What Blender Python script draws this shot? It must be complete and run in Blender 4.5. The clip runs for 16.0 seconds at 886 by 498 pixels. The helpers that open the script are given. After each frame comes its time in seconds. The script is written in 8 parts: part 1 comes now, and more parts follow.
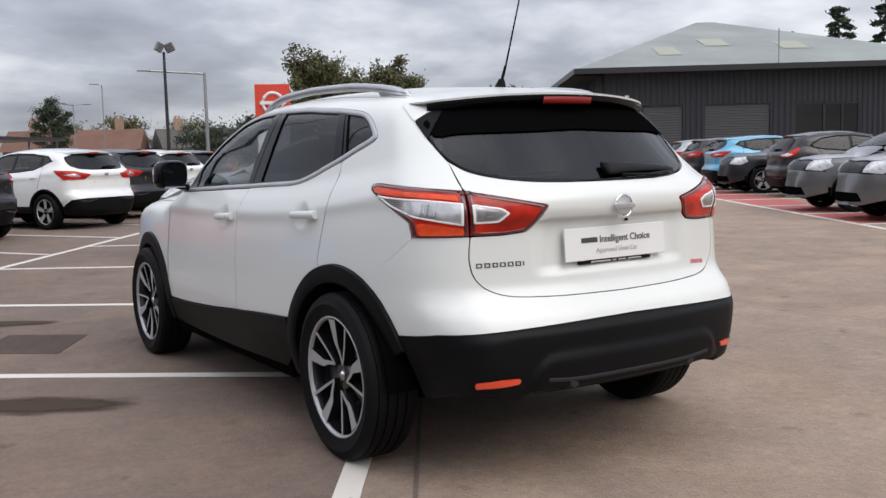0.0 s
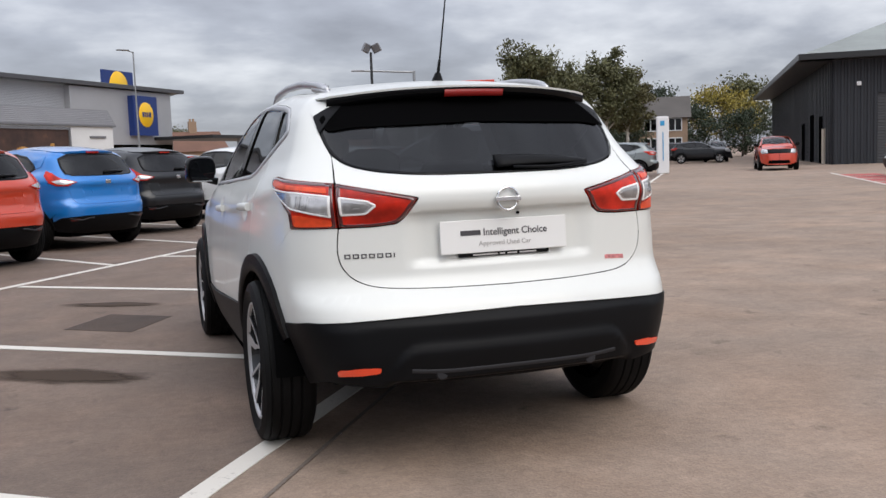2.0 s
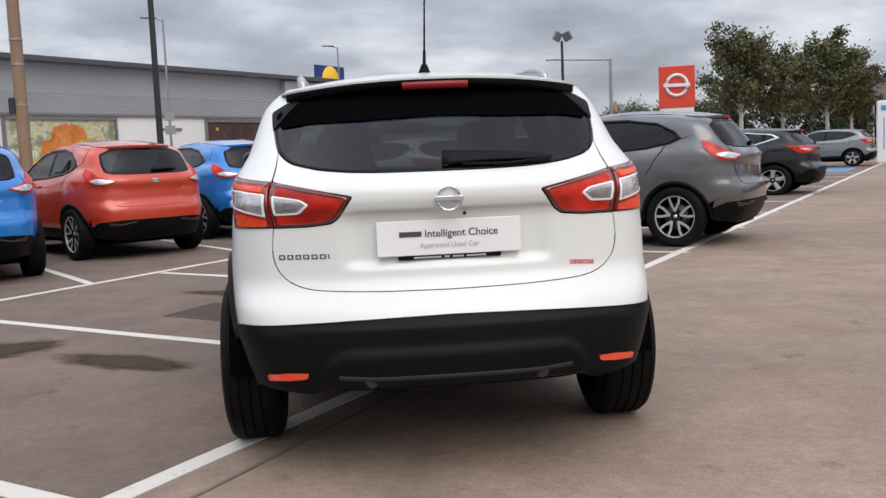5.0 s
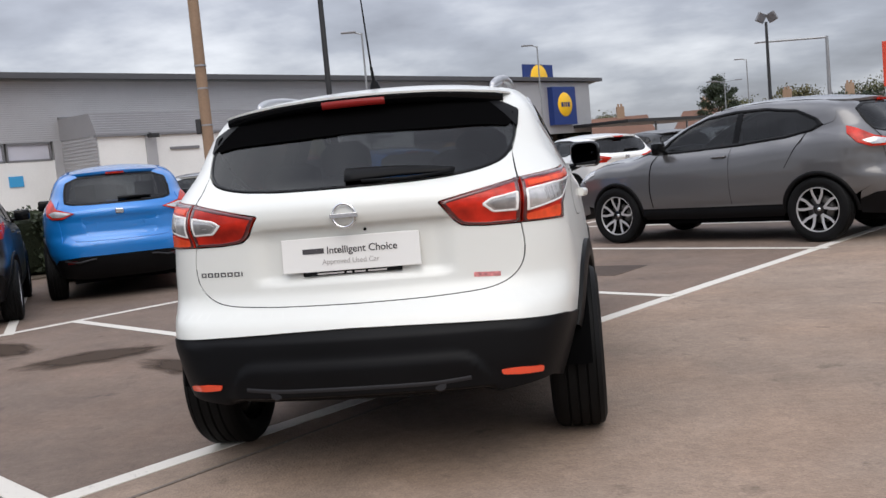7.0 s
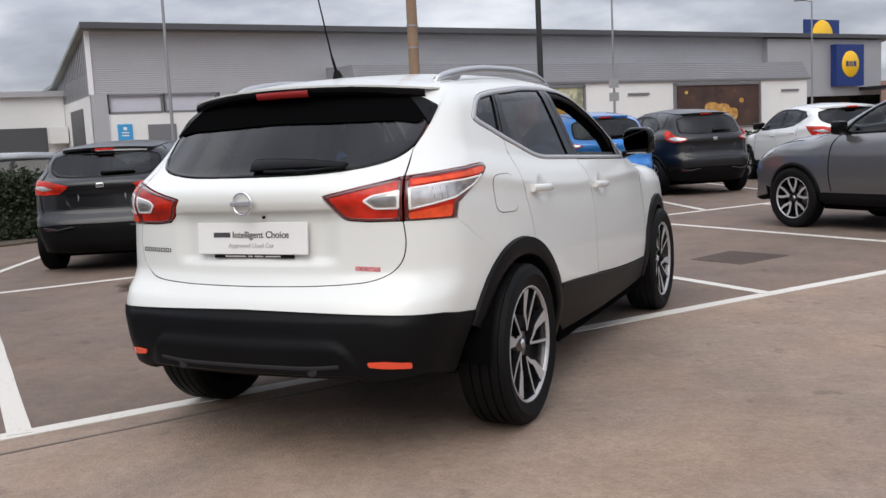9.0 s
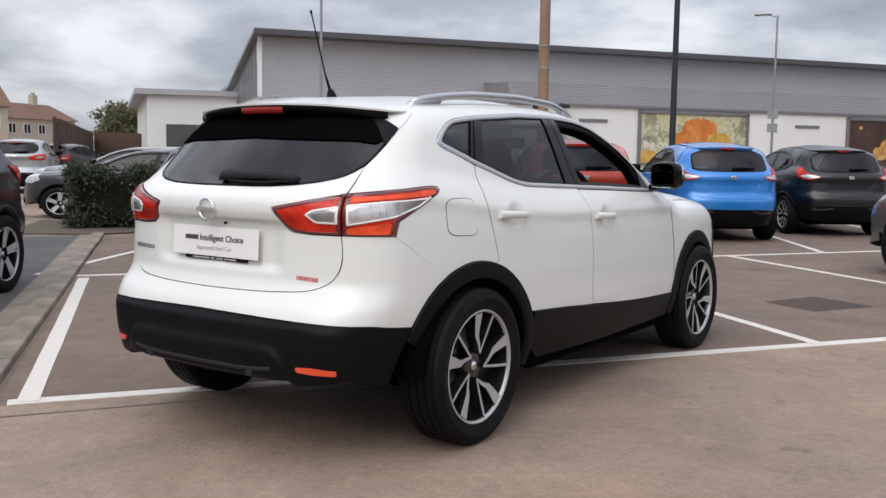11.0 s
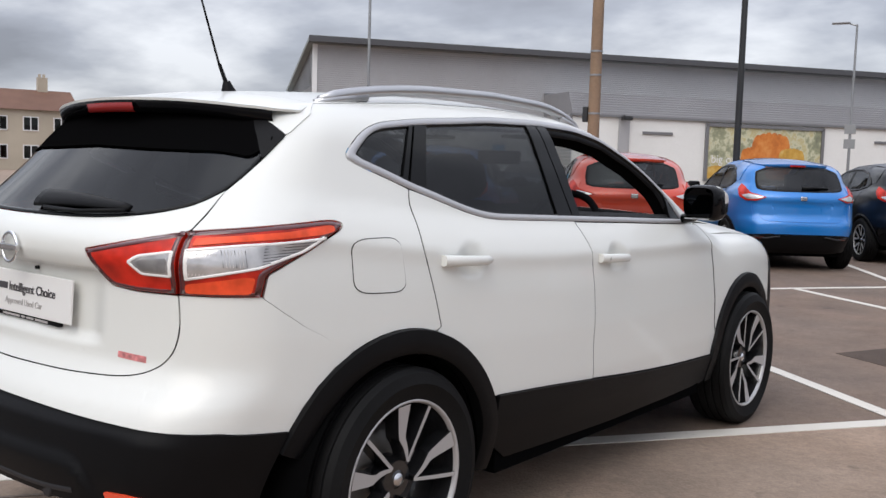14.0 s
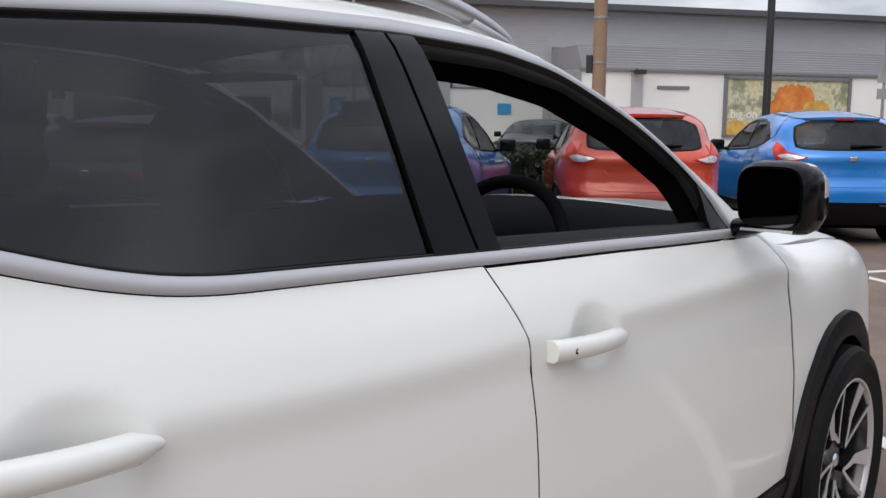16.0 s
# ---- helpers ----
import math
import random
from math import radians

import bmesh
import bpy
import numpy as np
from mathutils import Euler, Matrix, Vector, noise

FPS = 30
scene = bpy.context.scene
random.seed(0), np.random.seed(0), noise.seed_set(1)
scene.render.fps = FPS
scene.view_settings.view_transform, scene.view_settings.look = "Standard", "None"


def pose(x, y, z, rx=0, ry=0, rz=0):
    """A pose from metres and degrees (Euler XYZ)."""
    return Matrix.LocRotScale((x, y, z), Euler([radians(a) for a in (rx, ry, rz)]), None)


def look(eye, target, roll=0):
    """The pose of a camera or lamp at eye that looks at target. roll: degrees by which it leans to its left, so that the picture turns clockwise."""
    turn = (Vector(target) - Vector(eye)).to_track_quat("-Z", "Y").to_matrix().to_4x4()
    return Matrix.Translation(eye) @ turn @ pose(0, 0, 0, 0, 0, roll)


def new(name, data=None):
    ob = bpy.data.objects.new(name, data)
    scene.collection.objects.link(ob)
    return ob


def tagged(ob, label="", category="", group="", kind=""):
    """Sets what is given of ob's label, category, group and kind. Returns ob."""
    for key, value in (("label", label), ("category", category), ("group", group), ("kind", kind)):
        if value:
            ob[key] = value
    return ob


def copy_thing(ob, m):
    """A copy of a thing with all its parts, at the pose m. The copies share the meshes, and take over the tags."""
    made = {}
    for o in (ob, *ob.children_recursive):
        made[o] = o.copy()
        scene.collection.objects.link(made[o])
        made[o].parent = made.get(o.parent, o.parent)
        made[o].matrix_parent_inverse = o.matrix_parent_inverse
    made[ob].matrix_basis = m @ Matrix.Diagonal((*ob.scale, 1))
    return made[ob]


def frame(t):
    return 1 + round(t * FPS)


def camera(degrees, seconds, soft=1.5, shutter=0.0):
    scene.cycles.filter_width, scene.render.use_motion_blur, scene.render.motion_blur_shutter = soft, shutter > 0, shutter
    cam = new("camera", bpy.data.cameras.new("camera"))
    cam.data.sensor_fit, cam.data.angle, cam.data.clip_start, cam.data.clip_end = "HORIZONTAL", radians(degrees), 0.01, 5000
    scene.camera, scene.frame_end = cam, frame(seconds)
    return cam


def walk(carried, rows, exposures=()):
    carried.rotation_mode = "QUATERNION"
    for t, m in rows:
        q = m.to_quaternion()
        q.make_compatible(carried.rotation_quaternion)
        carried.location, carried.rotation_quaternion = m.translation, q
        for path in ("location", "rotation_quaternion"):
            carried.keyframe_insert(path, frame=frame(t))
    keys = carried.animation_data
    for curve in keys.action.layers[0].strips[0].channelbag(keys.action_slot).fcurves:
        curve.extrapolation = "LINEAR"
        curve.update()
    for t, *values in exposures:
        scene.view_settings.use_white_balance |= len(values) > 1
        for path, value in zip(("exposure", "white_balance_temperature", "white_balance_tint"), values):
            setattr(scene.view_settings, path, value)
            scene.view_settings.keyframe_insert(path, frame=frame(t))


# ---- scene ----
cam = camera(50.5, 16.0)
PATH = [
    (0, (-2.51, -3.381, 1.226), (-1.432, -1.708, 1.026), -1.5),
    (0.5, (-2.224, -3.593, 1.213), (-1.257, -1.852, 1.028), -2.5),
    (1, (-1.929, -3.73, 1.189), (-1.096, -1.925, 0.967), -2.3),
    (1.5, (-1.662, -3.838, 1.19), (-0.905, -2.003, 0.949), -3.0),
    (2, (-1.36, -4.009, 1.182), (-0.723, -2.123, 0.985), -2.1),
    (2.5, (-1.067, -4.045, 1.156), (-0.539, -2.127, 0.954), -1.3),
    (3, (-0.826, -4.019, 1.172), (-0.437, -2.07, 0.954), -1.0),
    (3.5, (-0.622, -4.021, 1.168), (-0.312, -2.056, 0.956), -1.3),
    (6, (0.066, -4.035, 1.177), (0.09, -2.045, 0.98), -3.3),
    (6.5, (0.461, -4.099, 1.186), (0.332, -2.112, 0.996), -4.0),
    (7, (0.828, -4.034, 1.158), (0.538, -2.063, 0.983), -5.2),
    (7.5, (1.201, -3.969, 1.19), (0.778, -2.023, 1.002), -5.0),
    (8, (1.587, -3.95, 1.216), (1.037, -2.038, 1.015), -3.7),
    (8.5, (1.903, -3.816, 1.223), (1.182, -1.964, 0.995), -2.8),
    (9, (2.209, -3.69, 1.224), (1.367, -1.891, 0.991), -2.9),
    (9.5, (2.54, -3.638, 1.261), (1.595, -1.889, 1.041), -1.3),
    (12, (3.048, -3.24, 1.228), (1.871, -1.634, 1.035), 0.6),
    (12.5, (3.05, -3.211, 1.23), (1.875, -1.605, 1.029), 0.6),
    (13, (2.945, -2.936, 1.234), (1.775, -1.324, 1.05), 1.1),
    (13.5, (2.792, -2.552, 1.247), (1.611, -0.947, 1.063), 1.1),
    (14, (2.646, -2.063, 1.279), (1.394, -0.513, 1.105), 1.7),
    (14.5, (2.404, -1.55, 1.291), (1.158, -0.002, 1.066), 3.4),
    (15, (2.18, -1.024, 1.297), (0.899, 0.489, 1.034), 1.2),
    (15.5, (1.907, -0.557, 1.297), (0.615, 0.952, 1.067), 0.4),
    (16, (1.655, -0.109, 1.298), (0.385, 1.414, 1.042), 0.5),
]
walk(cam, [(t, look(eye, target, roll)) for t, eye, target, roll in PATH])

# ---- world and light ----
SUN_AZ, SUN_EL = radians(168), radians(42)
world = bpy.data.worlds.new("sky")
scene.world = world
world.use_nodes = True
wn, wl = world.node_tree.nodes, world.node_tree.links
wn.clear()


def wnode(kind, **values):
    n = wn.new(kind)
    for k, v in values.items():
        n.inputs[k].default_value = v
    return n


sky_dir = wnode("ShaderNodeTexCoord")
sky_tex = wn.new("ShaderNodeTexSky")
sky_tex.sky_type, sky_tex.sun_disc, sky_tex.sun_elevation, sky_tex.sun_rotation = "NISHITA", False, SUN_EL, SUN_AZ
sky_scale = wnode("ShaderNodeMix")
sky_scale.data_type, sky_scale.blend_type = "RGBA", "MULTIPLY"
sky_scale.inputs[0].default_value = 1
wl.new(sky_tex.outputs[0], sky_scale.inputs[6])
sky_scale.inputs[7].default_value = (0.10, 0.10, 0.10, 1)
# cloud deck: flattened so that the clouds crowd together towards the horizon
sep = wn.new("ShaderNodeSeparateXYZ")
wl.new(sky_dir.outputs["Generated"], sep.inputs[0])
lift = wn.new("ShaderNodeMath")
lift.operation = "MAXIMUM"
wl.new(sep.outputs[2], lift.inputs[0])
lift.inputs[1].default_value = 0.0
lift2 = wn.new("ShaderNodeMath")
lift2.operation = "ADD"
wl.new(lift.outputs[0], lift2.inputs[0])
lift2.inputs[1].default_value = 0.24
deck = []
for axis in (0, 1):
    d = wn.new("ShaderNodeMath")
    d.operation = "DIVIDE"
    wl.new(sep.outputs[axis], d.inputs[0])
    wl.new(lift2.outputs[0], d.inputs[1])
    deck.append(d)
flat = wn.new("ShaderNodeCombineXYZ")
wl.new(deck[0].outputs[0], flat.inputs[0])
wl.new(deck[1].outputs[0], flat.inputs[1])
big = wnode("ShaderNodeTexNoise", Scale=0.95, Detail=6.0, Roughness=0.5, Distortion=0.25)
wl.new(flat.outputs[0], big.inputs["Vector"])
small = wnode("ShaderNodeTexNoise", Scale=2.8, Detail=6.0, Roughness=0.52)
wl.new(flat.outputs[0], small.inputs["Vector"])
mixn = wn.new("ShaderNodeMath")
mixn.operation = "MULTIPLY_ADD"
wl.new(small.outputs[0], mixn.inputs[0])
mixn.inputs[1].default_value = 0.42
wl.new(big.outputs[0], mixn.inputs[2])
ramp = wn.new("ShaderNodeValToRGB")
ramp.color_ramp.elements[0].position, ramp.color_ramp.elements[0].color = 0.54, (0.37, 0.385, 0.45, 1)
ramp.color_ramp.elements[1].position, ramp.color_ramp.elements[1].color = 0.90, (1.12, 1.15, 1.22, 1)
e = ramp.color_ramp.elements.new(0.69)
e.color = (0.56, 0.59, 0.68, 1)
wl.new(mixn.outputs[0], ramp.inputs[0])
cloud = wn.new("ShaderNodeMix")
cloud.data_type = "RGBA"
cloud.inputs[0].default_value = 0.9
wl.new(sky_scale.outputs[2], cloud.inputs[6])
# an overcast sky is brightest overhead
zen = wn.new("ShaderNodeMath")
zen.operation = "MULTIPLY_ADD"
wl.new(lift.outputs[0], zen.inputs[0])
zen.inputs[1].default_value, zen.inputs[2].default_value = 1.95, 0.62
zmul = wn.new("ShaderNodeVectorMath")
zmul.operation = "SCALE"
wl.new(ramp.outputs[0], zmul.inputs[0])
wl.new(zen.outputs[0], zmul.inputs["Scale"])
wl.new(zmul.outputs[0], cloud.inputs[7])
back = wnode("ShaderNodeBackground", Strength=1.0)
wl.new(cloud.outputs[2], back.inputs[0])
wout = wn.new("ShaderNodeOutputWorld")
wl.new(back.outputs[0], wout.inputs[0])

sun = new("sun", bpy.data.lights.new("sun", "SUN"))
sun.data.energy, sun.data.angle, sun.data.color = 1.3, radians(50), (1.0, 0.93, 0.83)
sun.matrix_world = look((0, 0, 50), (0 - 40 * math.sin(SUN_AZ), -40 * math.cos(SUN_AZ), 50 - 40 * math.tan(SUN_EL)))
scene.view_settings.exposure = 0.0


# ---- materials ----
def material(name, colour, rough=0.5, metal=0.0, coat=0.0, grain=0.0, scale=30.0, bump=0.0, stains=0.0, stain_scale=1.5, island=0.0, **more):
    """A surface with fine grain and larger stains; grain and stains are shares of the colour's value."""
    m = bpy.data.materials.new(name)
    m.use_nodes = True
    n, l = m.node_tree.nodes, m.node_tree.links
    b = n["Principled BSDF"]
    b.inputs["Roughness"].default_value, b.inputs["Metallic"].default_value, b.inputs["Coat Weight"].default_value = rough, metal, coat
    b.inputs["Coat Roughness"].default_value = 0.03
    for k, v in more.items():
        b.inputs[k.replace("_", " ")].default_value = v
    b.inputs["Base Color"].default_value = (*colour, 1)
    if grain or stains or bump:
        tc = n.new("ShaderNodeTexCoord")
        fine, wide = n.new("ShaderNodeTexNoise"), n.new("ShaderNodeTexNoise")
        fine.inputs["Scale"].default_value, fine.inputs["Detail"].default_value = scale, 5
        wide.inputs["Scale"].default_value, wide.inputs["Detail"].default_value = stain_scale, 4
        for t in (fine, wide):
            l.new(tc.outputs["Object"], t.inputs["Vector"])
        a = n.new("ShaderNodeMapRange")
        a.inputs[3].default_value, a.inputs[4].default_value = 1 - grain, 1 + grain
        l.new(fine.outputs[0], a.inputs[0])
        c = n.new("ShaderNodeMapRange")
        c.inputs[1].default_value, c.inputs[2].default_value = 0.3, 0.7
        c.inputs[3].default_value, c.inputs[4].default_value = 1 - stains, 1 + stains * 0.6
        l.new(wide.outputs[0], c.inputs[0])
        mul = n.new("ShaderNodeMath")
        mul.operation = "MULTIPLY"
        l.new(a.outputs[0], mul.inputs[0])
        l.new(c.outputs[0], mul.inputs[1])
        tint = n.new("ShaderNodeVectorMath")
        tint.operation = "SCALE"
        tint.inputs[0].default_value = colour
        l.new(mul.outputs[0], tint.inputs["Scale"])
        if island:
            g = n.new("ShaderNodeNewGeometry")
            r = n.new("ShaderNodeMapRange")
            r.inputs[3].default_value, r.inputs[4].default_value = 1 - island, 1 + island
            l.new(g.outputs["Random Per Island"], r.inputs[0])
            t2 = n.new("ShaderNodeVectorMath")
            t2.operation = "SCALE"
            l.new(tint.outputs[0], t2.inputs[0])
            l.new(r.outputs[0], t2.inputs["Scale"])
            tint = t2
        l.new(tint.outputs[0], b.inputs["Base Color"])
        if bump:
            bp = n.new("ShaderNodeBump")
            bp.inputs["Strength"].default_value, bp.inputs["Distance"].default_value = 1.0, bump
            l.new(fine.outputs[0], bp.inputs["Height"])
            l.new(bp.outputs[0], b.inputs["Normal"])
    return m


def glass(name, tint, gloss=0.02, mirror=0.055):
    """A thin pane: tinted, with the mirror of a real pane."""
    m = bpy.data.materials.new(name)
    m.use_nodes = True
    n, l = m.node_tree.nodes, m.node_tree.links
    n.remove(n["Principled BSDF"])
    clear, shine, edge, mx = n.new("ShaderNodeBsdfTransparent"), n.new("ShaderNodeBsdfGlossy"), n.new("ShaderNodeLayerWeight"), n.new("ShaderNodeMixShader")
    steep, fres = n.new("ShaderNodeMath"), n.new("ShaderNodeMath")
    clear.inputs[0].default_value = (*tint, 1)
    shine.inputs["Roughness"].default_value = gloss
    edge.inputs["Blend"].default_value = 0.5
    steep.operation, fres.operation = "POWER", "MULTIPLY_ADD"
    steep.inputs[1].default_value, fres.inputs[1].default_value, fres.inputs[2].default_value = 5.0, 0.93, mirror
    l.new(edge.outputs["Facing"], steep.inputs[0])
    l.new(steep.outputs[0], fres.inputs[0])
    l.new(fres.outputs[0], mx.inputs[0])
    l.new(clear.outputs[0], mx.inputs[1])
    l.new(shine.outputs[0], mx.inputs[2])
    l.new(mx.outputs[0], n["Material Output"].inputs[0])
    return m


WHITE_PAINT = material("white_pearl_paint", (0.705, 0.71, 0.678), 0.38, coat=0.55, grain=0.012, scale=900, stains=0.012)
BLACK_PLASTIC = material("black_moulded_plastic", (0.0045, 0.0045, 0.0052), 0.46, grain=0.2, scale=420, bump=0.0003, stains=0.25, stain_scale=3, Specular_IOR_Level=0.13)
GREY_PLASTIC = material("dark_grey_moulded_plastic", (0.022, 0.022, 0.025), 0.45, grain=0.2, scale=420, Specular_IOR_Level=0.3)
GLOSS_BLACK = material("gloss_black_trim", (0.0035, 0.0035, 0.004), 0.14, Specular_IOR_Level=0.16)
# near-zero black: black inner parts, and shade painted into gaps and hollows
SHADOW_BLACK = material("inner_black_and_shade", (0.003, 0.003, 0.0032), 0.9, Specular_IOR_Level=0.0)
CHROME = material("satin_chrome", (0.62, 0.62, 0.63), 0.22, 1.0)
SATIN_TRIM = material("matt_silver_trim", (0.46, 0.46, 0.475), 0.48, 0.45)
BRIGHT_CHROME = material("bright_chrome", (0.75, 0.75, 0.76), 0.09, 1.0)
SILVER_RAIL = material("satin_silver_rail", (0.48, 0.48, 0.49), 0.33, 0.9)
RED_LENS = material("red_lamp_lens", (0.50, 0.022, 0.010), 0.16, Specular_IOR_Level=0.35, stains=0.5, stain_scale=14)
DARK_RED_LENS = material("dark_red_lamp_lens", (0.085, 0.010, 0.011), 0.12, coat=1.0)
BRIGHT_RED_LENS = material("bright_red_lamp_lens", (0.80, 0.085, 0.028), 0.2, Specular_IOR_Level=0.3, stains=0.25, stain_scale=22)
BRAKE_LENS = material("dull_red_brake_lens", (0.24, 0.014, 0.012), 0.25, Specular_IOR_Level=0.3)
ORANGE_LENS = material("orange_red_reflector", (0.78, 0.075, 0.028), 0.2, coat=0.8)
CLEAR_LENS = material("clear_lamp_lens", (0.62, 0.61, 0.61), 0.16, 0.55, coat=1.0, stains=0.35, stain_scale=16)
PRIVACY_GLASS = glass("privacy_glass", (0.075, 0.082, 0.09), 0.015, 0.05)
CLEAR_GLASS = glass("clear_glass", (0.72, 0.75, 0.74))
WHITE_LENS = material("grey_lamp_core", (0.30, 0.29, 0.29), 0.2, 0.4, coat=0.8, stains=0.35, stain_scale=25)
LENS_EDGE = material("white_lamp_edge", (0.86, 0.84, 0.82), 0.2, coat=0.5)
MIRROR_GLASS = material("mirror_glass", (0.12, 0.125, 0.135), 0.02, 1.0)
TYRE = material("black_tyre_rubber", (0.0075, 0.0075, 0.0078), 0.6, grain=0.2, scale=150, bump=0.0006, stains=0.35, stain_scale=4, Specular_IOR_Level=0.1)
ALLOY = material("machined_alloy", (0.46, 0.455, 0.46), 0.34, 0.35, grain=0.05, scale=300)
RIM_BLACK = material("gloss_black_alloy", (0.01, 0.01, 0.011), 0.22, coat=0.5)
DISC_STEEL = material("brake_disc_steel", (0.20, 0.19, 0.18), 0.45, 0.8)
PLATE_WHITE = material("white_plate_acrylic", (0.78, 0.77, 0.75), 0.3, coat=0.4)
PLATE_YELLOW = material("yellow_plate_acrylic", (0.75, 0.52, 0.03), 0.35)
INK = material("dark_grey_ink", (0.05, 0.045, 0.05), 0.6)
PALE_INK = material("pale_grey_ink", (0.42, 0.40, 0.39), 0.6)
RED_INK = material("faded_red_ink", (0.62, 0.22, 0.22), 0.6, stains=0.5, stain_scale=60)
CLOTH = material("charcoal_seat_cloth", (0.016, 0.016, 0.018), 0.9, grain=0.3, scale=350, bump=0.0006, Specular_IOR_Level=0.1)
DASH = material("dark_soft_dashboard_plastic", (0.008, 0.008, 0.009), 0.85, grain=0.25, scale=350, bump=0.0003, Specular_IOR_Level=0.02)
LINING = material("grey_headlining", (0.16, 0.16, 0.155), 0.95, grain=0.1, scale=200)
PAINTS = {
    "blue": material("metallic_blue_paint", (0.006, 0.175, 0.54), 0.3, 0.2, coat=1.0, grain=0.03, scale=700),
    "red": material("orange_red_paint", (0.52, 0.045, 0.015), 0.3, 0.15, coat=1.0, grain=0.03, scale=700),
    "black": material("black_paint", (0.0045, 0.005, 0.007), 0.3, 0.1, coat=0.3),
    "grey": material("gunmetal_grey_paint", (0.122, 0.120, 0.124), 0.3, 0.5, coat=1.0, grain=0.04, scale=700),
    "white": material("plain_white_paint", (0.78, 0.78, 0.77), 0.28, coat=1.0),
    "silver": material("silver_paint", (0.36, 0.37, 0.38), 0.3, 0.6, coat=1.0),
    "sky": material("pale_blue_paint", (0.09, 0.34, 0.52), 0.3, 0.2, coat=1.0),
    "plum": material("dark_plum_paint", (0.014, 0.010, 0.012), 0.3, 0.2, coat=0.5),
    "silvergreen": material("grey_green_silver_paint", (0.20, 0.22, 0.22), 0.3, 0.5, coat=1.0),
}


# ---- mesh helpers ----
def mesh_part(name, verts, faces, mats, parent=None, label="", norms=None, smooth=True, slots=None):
    me = bpy.data.meshes.new(name)
    me.from_pydata([tuple(map(float, v)) for v in verts], [], [tuple(map(int, f)) for f in faces])
    for m in mats if isinstance(mats, (list, tuple)) else [mats]:
        me.materials.append(m)
    if slots is not None:
        me.polygons.foreach_set("material_index", np.asarray(slots, np.int32))
    me.polygons.foreach_set("use_smooth", [smooth] * len(me.polygons))
    me.update()
    if norms is not None:
        me.normals_split_custom_set_from_vertices([tuple(map(float, n)) for n in norms])
    ob = new(name, me)
    ob.parent = parent
    if label:
        tagged(ob, label)
    return ob


def part(name, bm, mats, parent=None, label="", smooth=False):
    bmesh.ops.recalc_face_normals(bm, faces=bm.faces)
    me = bpy.data.meshes.new(name)
    bm.to_mesh(me)
    bm.free()
    for m in mats if isinstance(mats, (list, tuple)) else [mats]:
        me.materials.append(m)
    if smooth:
        me.polygons.foreach_set("use_smooth", [True] * len(me.polygons))
        me.set_sharp_from_angle(angle=radians(38))
    ob = new(name, me)
    ob.parent = parent
    if label:
        tagged(ob, label)
    return ob


def add_box(bm, x0, x1, y0, y1, z0, z1, m=None, bevel=0.0, slot=0):
    """A box into bm; m moves it afterwards."""
    r = bmesh.ops.create_cube(bm, size=1, matrix=Matrix.Translation(((x0 + x1) / 2, (y0 + y1) / 2, (z0 + z1) / 2)) @ Matrix.Diagonal((x1 - x0, y1 - y0, z1 - z0, 1)))
    vs = r["verts"]
    fs = list({f for v in vs for f in v.link_faces})
    if bevel:
        es = list({ed for v in vs for ed in v.link_edges})
        b = bmesh.ops.bevel(bm, geom=es, offset=bevel, segments=2, profile=0.5, affect="EDGES")
        vs = list({v for f in b["faces"] for v in f.verts} | {v for v in vs if v.is_valid})
        fs = list({f for v in vs for f in v.link_faces})
    for f in fs:
        f.material_index = slot
    if m is not None:
        bmesh.ops.transform(bm, matrix=m, verts=vs)
    return vs


def add_rod(bm, a, b, r0, r1=None, seg=12, slot=0):
    """A round bar from a to b."""
    a, b = Vector(a), Vector(b)
    m = Matrix.Translation((a + b) / 2) @ (b - a).to_track_quat("Z", "Y").to_matrix().to_4x4()
    r = bmesh.ops.create_cone(bm, cap_ends=True, segments=seg, radius1=r0, radius2=r0 if r1 is None else r1, depth=(b - a).length, matrix=m)
    for f in {f for v in r["verts"] for f in v.link_faces}:
        f.material_index = slot
    return r["verts"]


def boxes(name, mats, parent, dims, label="", bevel=0.0, smooth=False):
    """One mesh from a few boxes (x0, x1, y0, y1, z0, z1[, slot])."""
    bm = bmesh.new()
    for d in dims:
        add_box(bm, *d[:6], bevel=bevel, slot=d[6] if len(d) > 6 else 0)
    return part(name, bm, mats, parent, label, smooth)


def sheet(rows, closed=False, caps=False):
    """Verts and faces of a skin over rows of points, each row as long as the next. closed: each row joins up with itself."""
    rows = np.asarray(rows, float)
    r, c = rows.shape[:2]
    faces = []
    for i in range(r - 1):
        for j in range(c if closed else c - 1):
            k = (j + 1) % c
            faces.append((i * c + j, i * c + k, (i + 1) * c + k, (i + 1) * c + j))
    if caps:
        faces += [tuple(range(c))[::-1], tuple((r - 1) * c + j for j in range(c))]
    return rows.reshape(-1, 3), faces


